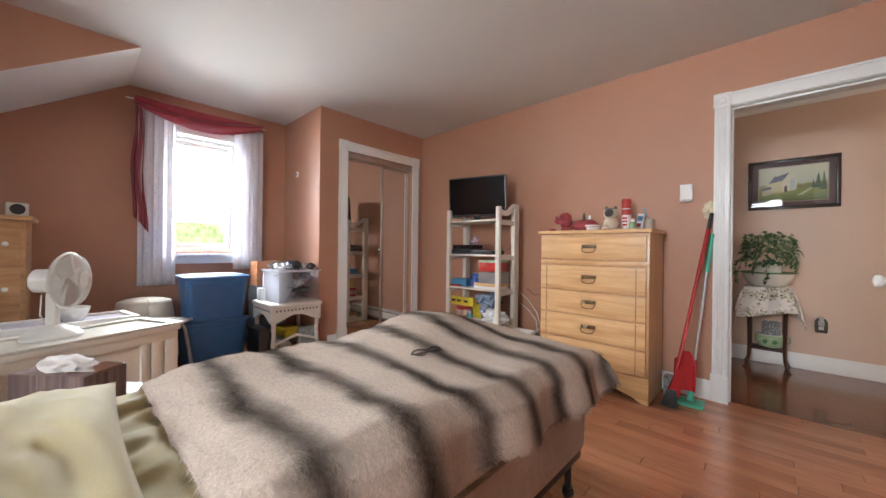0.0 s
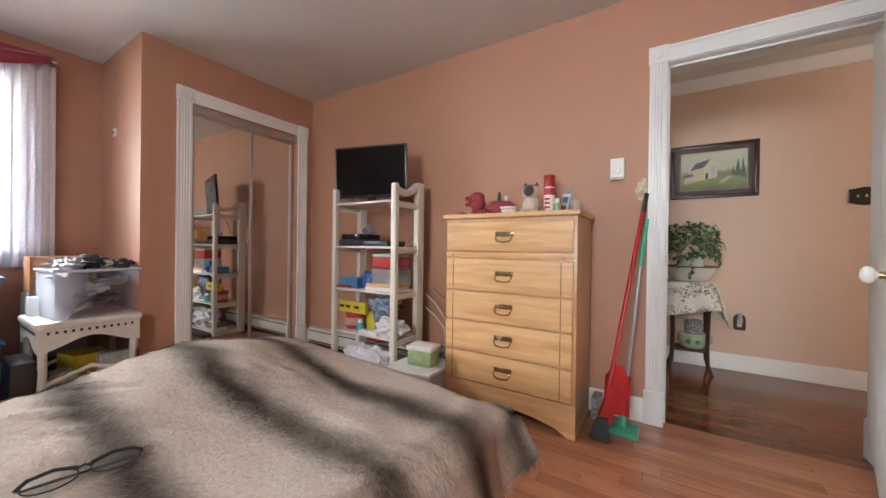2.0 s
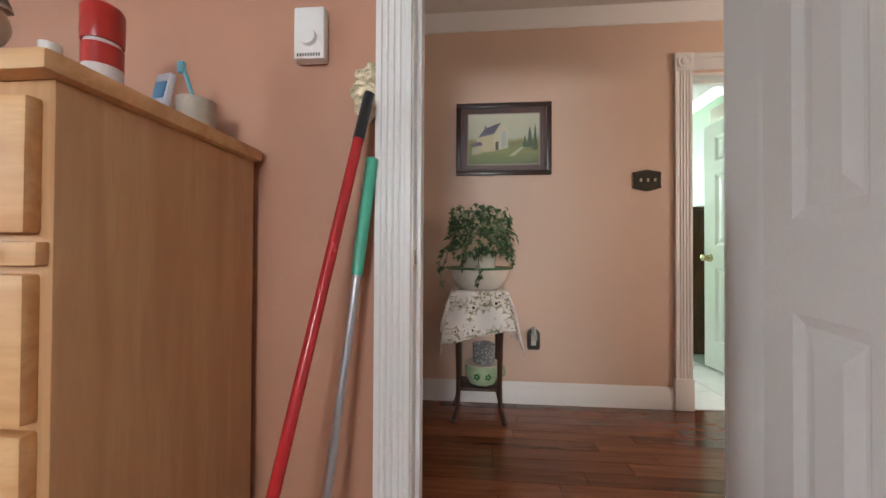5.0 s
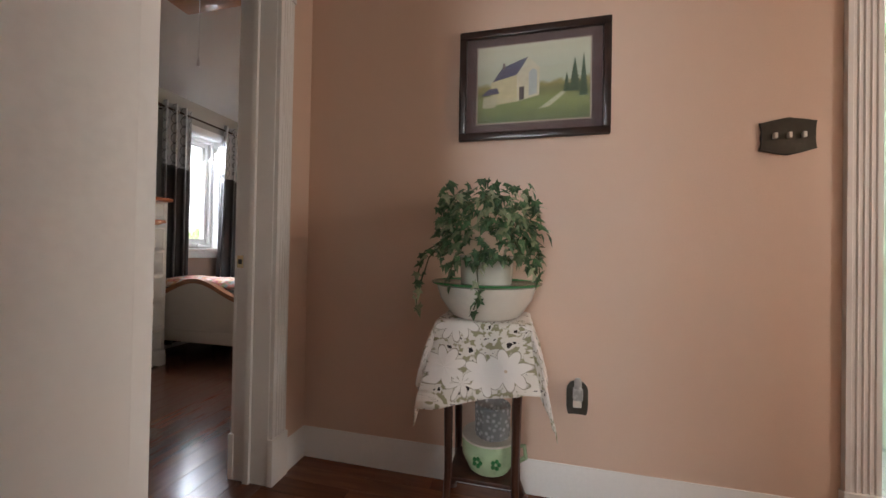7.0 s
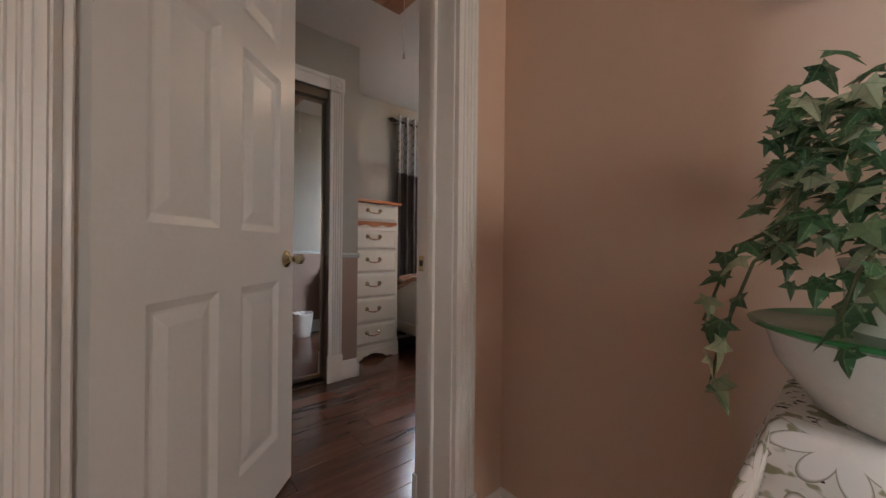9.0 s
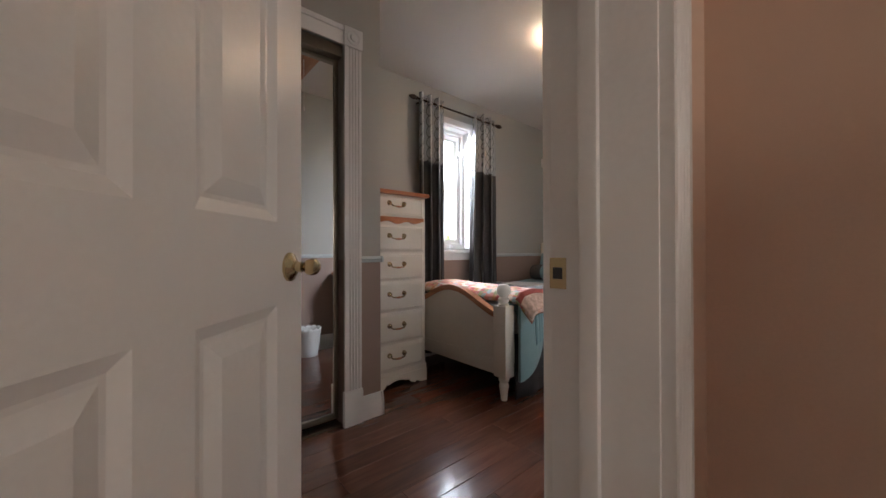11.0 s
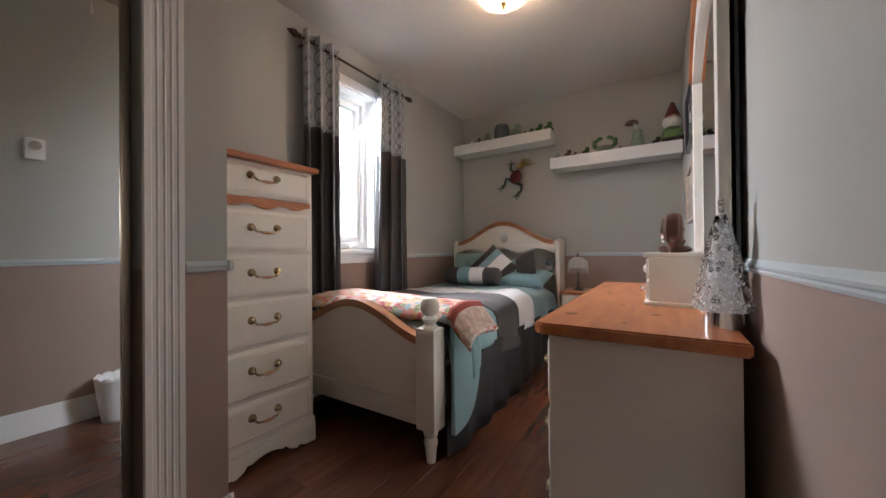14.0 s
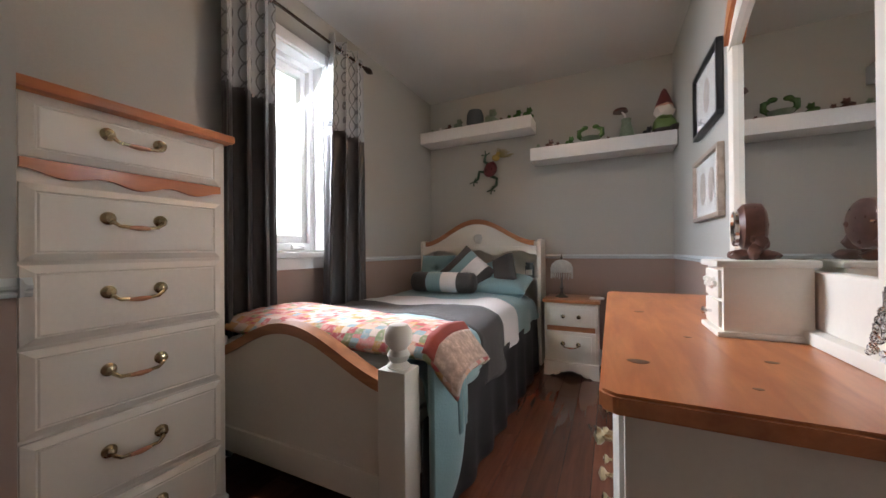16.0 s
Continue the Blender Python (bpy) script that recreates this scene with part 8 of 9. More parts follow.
dp = thing("dustpan", -0.435, 2.80, 0.10, "red plastic dustpan hung against the broom", "dustpan", 20)
bm = prism(bm_new(), [(-0.055, 0.0), (0.055, 0.0), (0.045, 0.22), (0.02, 0.26), (-0.02, 0.26), (-0.045, 0.22)], 0.0, 0.006, "y")
box(bm, -0.056, -0.048, -0.035, 0.004, 0.0, 0.21, 0.002)
box(bm, 0.048, 0.056, -0.035, 0.004, 0.0, 0.21, 0.002)
bm.transform(pose(0, 0, 0, -8, 4, 0))
part("pan", bm, red_pole, dp)
mo = thing("floor_mop", -0.415, 2.86, 0, "green flat floor mop with a grey metal handle", "mop")
GREEN_PL = plain("mint_green_plastic", (0.06, 0.42, 0.27), 0.35)
part("pad", boxed(-0.06, 0.085, -0.085, 0.06, 0.0, 0.022, 0.006), GREEN_PL, mo, "green mop plate")
d2 = Vector((0.100, 0.145, 1.16))
part("joint", tube(bm_new(), [(0.005, 0.0, 0.02), (0.012, 0.015, 0.12)], [0.02, 0.014], 10), GREEN_PL, mo)
part("handle", tube(bm_new(), [Vector((0.008, 0.01, 0.10)), d2 * 0.78], 0.009, 12), plain("grey_metal", (0.42, 0.43, 0.45), 0.35, 0.7), mo, "grey metal pole")
part("grip", tube(bm_new(), [d2 * 0.77, d2 * 1.0], [0.013, 0.014], 12), GREEN_PL, mo, "green grip")
solid("patterned_box", boxed(-0.575, -0.525, 2.90, 3.00, 0.0, 0.13, 0.004), surface("black_white_print", (0.42, 0.42, 0.42), 0.5, 0.9, 55, 0.1, 90), "small black and white patterned box by the dresser", "box")

# window dressing
LACE = sheer("white_lace", (0.95, 0.94, 0.97), 0.09, 46.0, 0.5)
rd1 = thing("curtain_rod", -4.03, 0.81, 2.30, "thin white curtain rod with dark brackets", "curtain rod")
part("rod", tube(bm_new(), [(0, -0.56, 0.0), (0, 0.56, 0.0)], 0.007, 8), WHITE, rd1)
for s in (-0.47, 0.42):
    part("bracket", tube(bm_new(), [(-0.118, s, 0.0), (0.0, s, -0.008)], 0.012, 8), ROD, rd1)
for y0, y1, zb, pl_n, lab in ((0.33, 0.60, 0.67, 4, "sheer white lace curtain hanging to below the sill"), (1.08, 1.36, 0.80, 4, "sheer white lace curtain with scroll pattern")):
    c = thing("lace_curtain", -4.06, (y0 + y1) / 2, 2.3, lab, "curtain", group="lace curtains")
    c.matrix_world = Matrix.Identity(4)
    curtain(c, y0, y1, y0, y1, zb, 2.28, -4.065, ((zb, 2.28, LACE, "cloth"),), pl_n, 0.022)
WINE = surface("wine_red_voile", (0.30, 0.022, 0.04), 0.7, 0.2, 10, 0.3, 90, sheen=0.4)
sw1 = thing("window_scarf", -4.03, 0.8, 2.3, "wine red scarf valance draped over the rod", "curtain")
sw1.matrix_world = Matrix.Identity(4)
def swag(u, v):
    y = 0.30 + 1.04 * u
    sag = 0.10 * math.sin(math.pi * u) + 0.03 * (1 - u)
    drop = (0.11 + 0.05 * math.sin(math.pi * u)) * v
    return Vector((-4.0 + 0.02 * math.sin(v * 9 + u * 4) + 0.02 * math.sin(math.pi * v), y, 2.335 - sag * (0.25 + 0.75 * v) - drop * 0.55))
part("swag", sheet(bm_new(), 50, 18, swag), WINE, sw1, smooth=80, thick=0.004)
def tail(u, v):
    w = 0.055 + 0.05 * v
    y = 0.33 - w / 2 + w * u + 0.015 * v
    z = 2.32 - v * (1.02 + 0.10 * u) - 0.05 * u * v
    return Vector((-4.04 + 0.025 * math.sin(u * 11 + v * 2), y + 0.012 * math.sin(v * 8), z))
part("tail", sheet(bm_new(), 22, 40, tail), WINE, sw1, smooth=80, thick=0.004)

# stacked blue totes
TOTE = plain("blue_tote_plastic", (0.035, 0.115, 0.27), 0.42, vary=0.12, bump=0.06)
def tote(x, y, z, w, d, h, lab):
    ob = thing("storage_tote", x, y, z, lab, "storage tote", group="stacked totes")
    bm = bm_new()
    rings = []
    for k, (s, zz) in enumerate(((0.80, 0.0), (0.82, 0.01), (0.93, h * 0.80), (0.95, h * 0.81), (0.96, h * 0.93))):
        pts = []
        r = 0.05
        for cx, cy, a0 in ((1, 1, 0), (-1, 1, 90), (-1, -1, 180), (1, -1, 270)):
            for q in range(4):
                a = radians(a0 + 30 * q)
                pts.append(((d / 2 - r) * s * cx + r * math.cos(a), (w / 2 - r) * s * cy + r * math.sin(a)))
        rings.append([bm.verts.new((px, py, zz)) for px, py in pts])
    for a, b2 in zip(rings, rings[1:]):
        for i in range(16):
            bm.faces.new((a[i], a[(i + 1) % 16], b2[(i + 1) % 16], b2[i]))
    bm.faces.new(rings[0][::-1])
    bm.faces.new(rings[-1])
    part("bin", bm, TOTE, ob)
    part("lid", box(boxed(-d / 2 - 0.005, d / 2 + 0.005, -w / 2 - 0.005, w / 2 + 0.005, h * 0.93, h * 0.98, 0.012), -d / 2 + 0.03, d / 2 - 0.03, -w / 2 + 0.03, w / 2 - 0.03, h * 0.975, h, 0.008), TOTE, ob, "ribbed blue lid")
tote(-3.70, 0.82, 0.0, 0.52, 0.42, 0.395, "large blue plastic storage tote on the floor")
tote(-3.70, 0.83, 0.395, 0.50, 0.40, 0.385, "blue plastic storage tote stacked on another")

# wicker table with a clear bin of clothes
WICKER = surface("white_wicker", (0.72, 0.69, 0.64), 0.6, 0.12, 30, 1.0, 120, depth=0.006)
wt = thing("wicker_table", -3.44, 1.39, 0, "white wicker side table with scalloped skirt", "side table")
part("top", boxed(-0.235, 0.235, -0.235, 0.235, 0.415, 0.45, 0.015), WICKER, wt)
for k in range(4):
    bm = bm_new()
    n = 24
    pts = [(-0.22, 0.415)] + [(-0.22 + 0.44 * i / n, 0.33 - 0.0 + 0.055 * (abs(2 * i / n - 1) < 0.9) * (1 - (2 * i / n - 1) ** 2) * -0.0 - 0.03 * math.cos(2 * math.pi * i / n)) for i in range(n + 1)] + [(0.22, 0.415)]
    prism(bm, pts, 0.212, 0.224, "x")
    bm.transform(pose(0, 0, 0, 0, 0, 90 * k))
    part("skirt", bm, WICKER, wt)
    for i in range(12):
        u = -0.18 + i * 0.033
        bb = boxed(0.2245, 0.2265, u - 0.006, u + 0.006, 0.388, 0.402)
        bb.transform(pose(0, 0, 0, 0, 0, 90 * k))
        part("gap", bb, BLACK, wt)
for sx in (-1, 1):
    for sy in (-1, 1):
        part("leg", tube(bm_new(), [(sx * 0.20, sy * 0.20, 0.41), (sx * 0.195, sy * 0.195, 0.2), (sx * 0.21, sy * 0.21, 0.0)], [0.022, 0.018, 0.02], 10), WICKER, wt)
    part("brace", tube(bm_new(), [(sx * 0.2, -0.2, 0.13), (sx * 0.2, 0, 0.19), (sx * 0.2, 0.2, 0.13)], 0.012, 8), WICKER, wt)
wt.matrix_world = wt.matrix_world @ Matrix.Diagonal((1.03, 1.03, 1.15, 1))
cb = thing("clear_bin", -3.42, 1.42, 0.519, "clear plastic bin crammed with clothes", "storage bin", 4)
bm = bm_new()
for a in ((-0.17, 0.17, -0.20, -0.195), (-0.17, 0.17, 0.195, 0.20), (-0.17, -0.165, -0.195, 0.195), (0.165, 0.17, -0.195, 0.195)):
    box(bm, *a, 0.0, 0.285)
part("bin", bm, sheer("clear_polypropylene", (0.68, 0.70, 0.78), 0.95, 1.5, 0.4), cb)
part("rim", tube(bm_new(), [(-0.175, -0.205, 0.29), (0.175, -0.205, 0.29), (0.175, 0.205, 0.29), (-0.175, 0.205, 0.29)], 0.009, 6, True), colour("cloudy_rim", (0.55, 0.57, 0.66), 0.3), cb)
rng = random.Random(31)
for k, c in enumerate(((0.08, 0.08, 0.12), (0.40, 0.38, 0.42), (0.30, 0.04, 0.08), (0.06, 0.06, 0.07), (0.50, 0.22, 0.25), (0.22, 0.24, 0.30), (0.55, 0.54, 0.56), (0.05, 0.05, 0.06), (0.42, 0.08, 0.14), (0.33, 0.33, 0.40), (0.12, 0.12, 0.16), (0.48, 0.47, 0.50))):
    g = thing("garment", -3.42 + rng.uniform(-0.09, 0.09), 1.42 + rng.uniform(-0.12, 0.12), 0.524 + 0.021 * k, "crumpled folded garment in the clear bin", "clothing", rng.uniform(0, 180))
    part("cloth", ball(bm_new(), (0, 0, 0.035), 0.07, (1.2, 1.0, 0.55), 3, 0.8), surface("cloth", c, 0.9, 0.3, 30, 0.5, 100), g, smooth=40)
for k in range(12):
    g = thing("sock", -3.42 + rng.uniform(-0.12, 0.10), 1.42 + rng.uniform(-0.15, 0.15), 0.795 + 0.004 * k + rng.uniform(0, 0.02), "grey and white garment piled on top of the bin", "clothing", rng.uniform(0, 180))
    part("cloth", ball(bm_new(), (0, 0, 0.02), 0.055, (1.5, 0.8, 0.5), 3, 0.8), surface("sock_cloth", rng.choice(((0.5, 0.5, 0.52), (0.06, 0.06, 0.07), (0.25, 0.25, 0.27))), 0.9, 0.3, 30, 0.5, 100), g, smooth=40)
carton("grey_bin", -3.80, 1.33, 0.0, 0.26, 0.28, 0.645, plain("dark_grey_plastic", (0.07, 0.075, 0.085), 0.4), "dark grey plastic box behind the wicker table", "box", 0, 0.012)
wbx = thing("drawer_box", -3.80, 1.33, 0.645, "small orange-brown wooden box with three drawers", "drawer box")
part("body", boxed(-0.10, 0.10, -0.13, 0.13, 0, 0.24, 0.003), PINE, wbx)
for k in range(3):
    d = part("drawer", boxed(0.10, 0.112, -0.12, 0.12, 0.01 + k * 0.077, 0.08 + k * 0.077, 0.004), PINE, wbx)
    part("knob", ball(bm_new(), (0.118, 0, 0.045 + k * 0.077), 0.008), BRASS, d)
carton("white_packets", -3.56, 1.215, 0.519, 0.10, 0.09, 0.12, CLEARISH, "stack of white plastic packets", "package", 0, 0.01)
carton("toy_carton", -3.28, 1.53, 0.0, 0.05, 0.20, 0.27, colour("grey_photo_print", (0.35, 0.38, 0.36), 0.4, 0.6), "grey picture carton with a red end under the table", "box", 0)
part("red_strip", boxed(0.0255, 0.0275, 0.06, 0.10, 0.0, 0.27), RED, bpy.data.objects["toy_carton"], "red strip")
carton("black_suitcase", -3.40, 1.12, 0.0, 0.30, 0.10, 0.30, BLACK, "black plastic case standing by the table", "case", 0, 0.015)
carton("yellow_bag", -3.50, 1.40, 0.14, 0.22, 0.16, 0.12, YEL, "yellow packet under the wicker table", "package", 12, 0.02)
wbg = thing("white_sack", -3.42, 1.32, 0.0, "white plastic sack under the wicker table", "bag")
part("bag", ball(bm_new(), (0, 0, 0.085), 0.10, (0.9, 0.9, 0.9), 3, 0.5), colour("white_sack_film", (0.6, 0.58, 0.52), 0.5), wbg)
ws = thing("wall_sensor", -3.80, 1.638, 1.83, "small white wall jack plate", "wall plate")
part("plate", boxed(-0.022, 0.022, -0.012, 0, -0.03, 0.03, 0.004), WHITE, ws)
part("jack", boxed(-0.008, 0.008, -0.016, -0.011, -0.01, 0.008, 0.002), BLACK, ws)

# draped stool, shower stool, white unit with fan, pine chest
def cloth_cover(u, v):
    a = u * 2 * math.pi
    r = 0.17 + 0.0 if v < 0.3 else 0.17 + 0.06 * (v - 0.3)
    if v < 0.3:
        r = 0.17 * v / 0.3
        return Vector((r * math.cos(a), r * math.sin(a), 0.50 - 0.02 * (v / 0.3) ** 4))
    k = (v - 0.3) / 0.7
    r = 0.175 + 0.07 * k + 0.014 * math.sin(a * 7) * k
    return Vector((r * math.cos(a), r * math.sin(a), 0.48 - 0.40 * k))
ds = solid("draped_chair", sheet(bm_new(), 64, 30, cloth_cover), surface("ecru_cloth", (0.58, 0.53, 0.46), 0.9, 0.08, 9, 0.2, 120), "low chair hidden under a draped ecru cloth", "chair", smooth=80, thick=0.005)
ds.matrix_world = pose(-3.82, 0.37, 0) @ Matrix.Diagonal((1, 1, 1.18, 1))
part("leg", tube(bm_new(), [(0.12, 0.10, 0.42), (0.17, 0.15, 0.0)], 0.012, 8), BLACK, ds)
part("leg", tube(bm_new(), [(0.12, -0.10, 0.42), (0.17, -0.15, 0.0)], 0.012, 8), BLACK, ds)
ss = thing("shower_stool", -3.40, 0.40, 0, "white plastic shower stool with grey tube legs", "stool", -38)
part("seat", boxed(-0.19, 0.19, -0.15, 0.15, 0.425, 0.45, 0.012), WHITE, ss)
part("seat_rim", tube(bm_new(), [(0.165 * math.copysign(abs(math.cos(a)) ** 0.5, math.cos(a)), 0.125 * math.copysign(abs(math.sin(a)) ** 0.5, math.sin(a)), 0.451) for a in [k * math.pi / 16 + 0.01 for k in range(32)]], 0.006, 6, True), WHITE, ss)
for sx in (-1, 1):
    for sy in (-1, 1):
        lg = part("leg", tube(bm_new(), [(sx * 0.13, sy * 0.09, 0.42), (sx * 0.155, sy * 0.11, 0.36), (sx * 0.19, sy * 0.15, 0.02)], 0.013, 10), plain("grey_tube", (0.45, 0.45, 0.46), 0.3, 0.8), ss)
        part("rubber_foot", lathe(bm_new(), [(0.022, 0), (0.022, 0.012), (0.015, 0.04)], (sx * 0.192, sy * 0.152, 0), 12), BLACK, lg)
solid("print_basket", lathe(bm_new(), [(0.001, 0.0), (0.075, 0.0), (0.085, 0.02), (0.10, 0.34), (0.095, 0.345), (0.085, 0.30), (0.001, 0.28)], (0, 0, 0), 28), surface("animal_print_cloth", (0.30, 0.23, 0.17), 0.8, 0.95, 26, 0.2, 60), "black and cream animal-print basket under the stool", "basket").location = (-3.40, 0.40, 0)
un = thing("white_unit", -2.45, 0.367, 0, "long white painted low unit with a panelled front", "cabinet", -67)
L, UD = 1.15, 0.33
part("front_panel", boxed(0.0, L, -0.03, -0.012, 0.02, 0.56, 0.003), CREAM, un)
for x0, x1 in ((0.0, 0.06), (0.085, 0.125), (0.15, 0.175), (0.66, 0.69), (0.72, 0.75), (0.78, 0.81), (L - 0.10, L)):
    part("stile", boxed(x0, x1, -0.014, 0.004, 0.02, 0.555, 0.004), CREAM, un)
part("lower_rail", boxed(0.0, L, -0.014, 0.006, 0.24, 0.30, 0.004), CREAM, un)
part("upper_rail", boxed(0.0, L, -0.014, 0.006, 0.515, 0.56, 0.004), CREAM, un)
part("top", boxed(-0.012, L, -UD, 0.014, 0.56, 0.592, 0.008), CREAM, un)
for b in ((-0.012, L, -0.030, 0.014), (-0.012, L, -UD, -UD + 0.04), (-0.012, 0.035, -UD + 0.041, -0.031)):
    part("rim", boxed(*b, 0.5925, 0.604, 0.005), CREAM, un)
part("back_panel", boxed(0.0, L, -UD + 0.005, -UD + 0.02, 0.02, 0.56), CREAM, un)
part("end_panel", boxed(-0.006, 0.014, -UD + 0.01, -0.001, 0.0, 0.56, 0.004), CREAM, un)
for z in (0.36, 0.44, 0.52):
    part("bolt", ball(bm_new(), (-0.009, -0.03, z), 0.011, (0.8, 1, 1), sub=1), CHROME, un)
FANW = plain("white_fan_plastic", (0.74, 0.73, 0.70), 0.35)
fan = thing("desk_fan", -2.47, -0.105, 0.593, "white desk fan with wire cage turned aside, standing on the unit", "fan", 155)
part("base", lathe(bm_new(), [(0.105, 0), (0.105, 0.012), (0.085, 0.035), (0.05, 0.05), (0.03, 0.06), (0.001, 0.06)], (0, 0, 0), 32), FANW, fan)
part("neck", boxed(-0.02, 0.02, -0.020, 0.018, 0.05, 0.21, 0.008), FANW, fan)
hm = Matrix.Rotation(radians(90), 3, "X")
FY, FZ = -0.058, 0.267
part("motor", lathe(bm_new(), [(0.001, -0.125), (0.042, -0.125), (0.054, -0.115), (0.054, -0.05), (0.03, -0.03)], (0, FY, FZ), 24, hm), FANW, fan)
cage = bm_new()
R = 0.130
for k in range(60):
    a = 2 * math.pi * k / 60
    for s, w in ((-1, 0.050), (1, 0.040)):
        tube(cage, [(q * math.cos(a), FY + s * d, FZ + q * math.sin(a)) for q, d in ((0.03, w), (0.085, w * 0.92), (0.118, w * 0.6), (R, 0.006))], 0.0012, 4)
part("cage", cage, FANW, fan, "white wire cage")
part("rim", tube(bm_new(), [(R * math.cos(a), FY, FZ + R * math.sin(a)) for a in [k * math.pi / 24 for k in range(48)]], 0.007, 8, True), FANW, fan)
part("hub_cap", lathe(bm_new(), [(0.035, 0.047), (0.034, 0.054), (0.001, 0.056)], (0, FY, FZ), 24, hm), FANW, fan)
for k in range(3):
    bm = sheet(bm_new(), 6, 6, lambda u, v: Vector((0.015 + 0.10 * u, (v - 0.5) * 0.03, (v - 0.5) * 0.11 * (0.4 + 0.6 * u))))
    bm.transform(Matrix.Translation((0, FY, FZ)) @ Matrix.Rotation(radians(120 * k), 4, "Y"))
    part("blade", bm, FANW, fan, thick=0.002)
part("cord", tube(bm_new(), [(0.0, 0.04, 0.20), (0.03, 0.06, 0.10), (0.115, 0.05, 0.02), (0.12, 0.05, -0.2)], 0.003, 6), FANW, fan)
lt = thing("white_table", -3.10, -0.06, 0, "low white framed table with a lilac top", "table", -80)
part("frame", box(box(box(boxed(-0.30, 0.30, -0.16, -0.12, 0.52, 0.58, 0.006), -0.30, 0.30, 0.12, 0.16, 0.52, 0.58, 0.006), -0.30, -0.26, -0.12, 0.12, 0.52, 0.58, 0.006), 0.26, 0.30, -0.12, 0.12, 0.52, 0.58, 0.006), WHITE, lt)
part("tabletop", boxed(-0.27, 0.27, -0.13, 0.13, 0.545, 0.565), plain("lilac_panel", (0.50, 0.47, 0.55), 0.5), lt, "pale lilac panel")
for sx in (-1, 1):
    for sy in (-1, 1):
        part("leg", boxed(sx * 0.28 - 0.02, sx * 0.28 + 0.02, sy * 0.14 - 0.018, sy * 0.14 + 0.018, 0, 0.52, 0.003), WHITE, lt)
mg = thing("white_mug", -3.10, -0.04, 0.565, "wide white porcelain bowl-shaped mug", "mug")
part("cup", lathe(bm_new(), [(0.04, 0), (0.05, 0.008), (0.072, 0.06), (0.078, 0.085), (0.073, 0.085), (0.05, 0.015), (0.001, 0.012)], (0, 0, 0), 28), PORCELAIN, mg)
part("handle", tube(bm_new(), [(-0.072, 0, 0.065), (-0.11, 0, 0.06), (-0.10, 0, 0.025), (-0.058, 0, 0.025)], 0.007, 8), PORCELAIN, mg)
tx = thing("tissue_box", -1.83, -0.03, 0.46, "striped tissue box with a white tissue pulled up", "tissue box", 40)
part("box", boxed(-0.16, 0.12, -0.075, 0.075, 0, 0.125, 0.003), surface("multicolour_stripes", (0.24, 0.16, 0.15), 0.5, 0.8, 4, 0.05, 60, stretch=(18, 18, 0.3)), tx)
part("tissue", ball(bm_new(), (-0.03, 0, 0.135), 0.06, (1.5, 0.8, 0.6), 4, 0.35), SNOW, tx, "crumpled white tissue", smooth=30)
part("foil_packet", prism(bm_new(), [(0.04, -0.06), (0.14, -0.05), (0.13, 0.05), (0.05, 0.06)], 0.126, 0.135, "z"), CHROME, tx, "shiny packet lying on top")
bs = thing("bedside_box", -1.83, -0.02, 0, "plain dark bedside stand beside the bed", "nightstand", 40)
part("body", boxed(-0.18, 0.18, -0.2, 0.2, 0.0, 0.46, 0.004), DARK_WOOD, bs)
pc = thing("pine_chest", -3.68, -0.55, 0, "light pine chest of drawers with white knobs", "chest of drawers")
LIGHT_PINE = wood("light_pine", (0.56, 0.33, 0.16), (0.40, 0.20, 0.08), (14, 1.8, 14), 0.4, 0.15)
part("body", boxed(-0.23, 0.23, -0.30, 0.30, 0.0, 1.18, 0.004), LIGHT_PINE, pc)
part("top", boxed(-0.25, 0.26, -0.33, 0.33, 1.18, 1.21, 0.008), LIGHT_PINE, pc)
for k in range(4):
    d = part("drawer", boxed(0.23, 0.25, -0.28, 0.28, 0.06 + k * 0.28, 0.32 + k * 0.28, 0.006), LIGHT_PINE, pc)
    for u in (-0.16, 0.22):
        part("knob", ball(bm_new(), (0.262, u, 0.19 + k * 0.28), 0.016, (0.9, 1, 1)), PORCELAIN, d)
ra = thing("alarm_clock", -3.60, -0.30, 1.21, "small cream alarm clock on the pine chest", "clock", 10)
part("body", boxed(-0.04, 0.04, -0.05, 0.05, 0, 0.09, 0.012), ENAMEL, ra)
part("face", lathe(bm_new(), [(0.034, 0), (0.001, 0.002)], (0.04, 0, 0.047), 22, Matrix.Rotation(radians(90), 3, "Y")), BLACK, ra)
fl = thing("floor_lamp", -1.92, -0.58, 0, "floor lamp with pale shade and curved white arms", "floor lamp")
part("pole", tube(bm_new(), [(0, 0, 0.02), (0, 0, 1.5)], 0.011, 10), WHITE, fl)
part("base", lathe(bm_new(), [(0.12, 0), (0.12, 0.012), (0.03, 0.025)], (0, 0, 0), 28), WHITE, fl)
for k, (a, z) in enumerate(((60, 1.58), (20, 1.50), (95, 1.32))):
    part("arm", tube(bm_new(), [(0, 0, z - 0.12), (0.10 * math.cos(radians(a)), 0.10 * math.sin(radians(a)), z - 0.02), (0.22 * math.cos(radians(a)), 0.22 * math.sin(radians(a)), z)], 0.006, 8), WHITE, fl)
part("shade", lathe(bm_new(), [(0.06, 1.14), (0.115, 1.0), (0.112, 1.0), (0.057, 1.14)], (0.02, 0.06, 0), 28), sheer("lamp_shade_cloth", (0.78, 0.70, 0.62), 0.05, 30, 0.4), fl, "pale cloth shade")

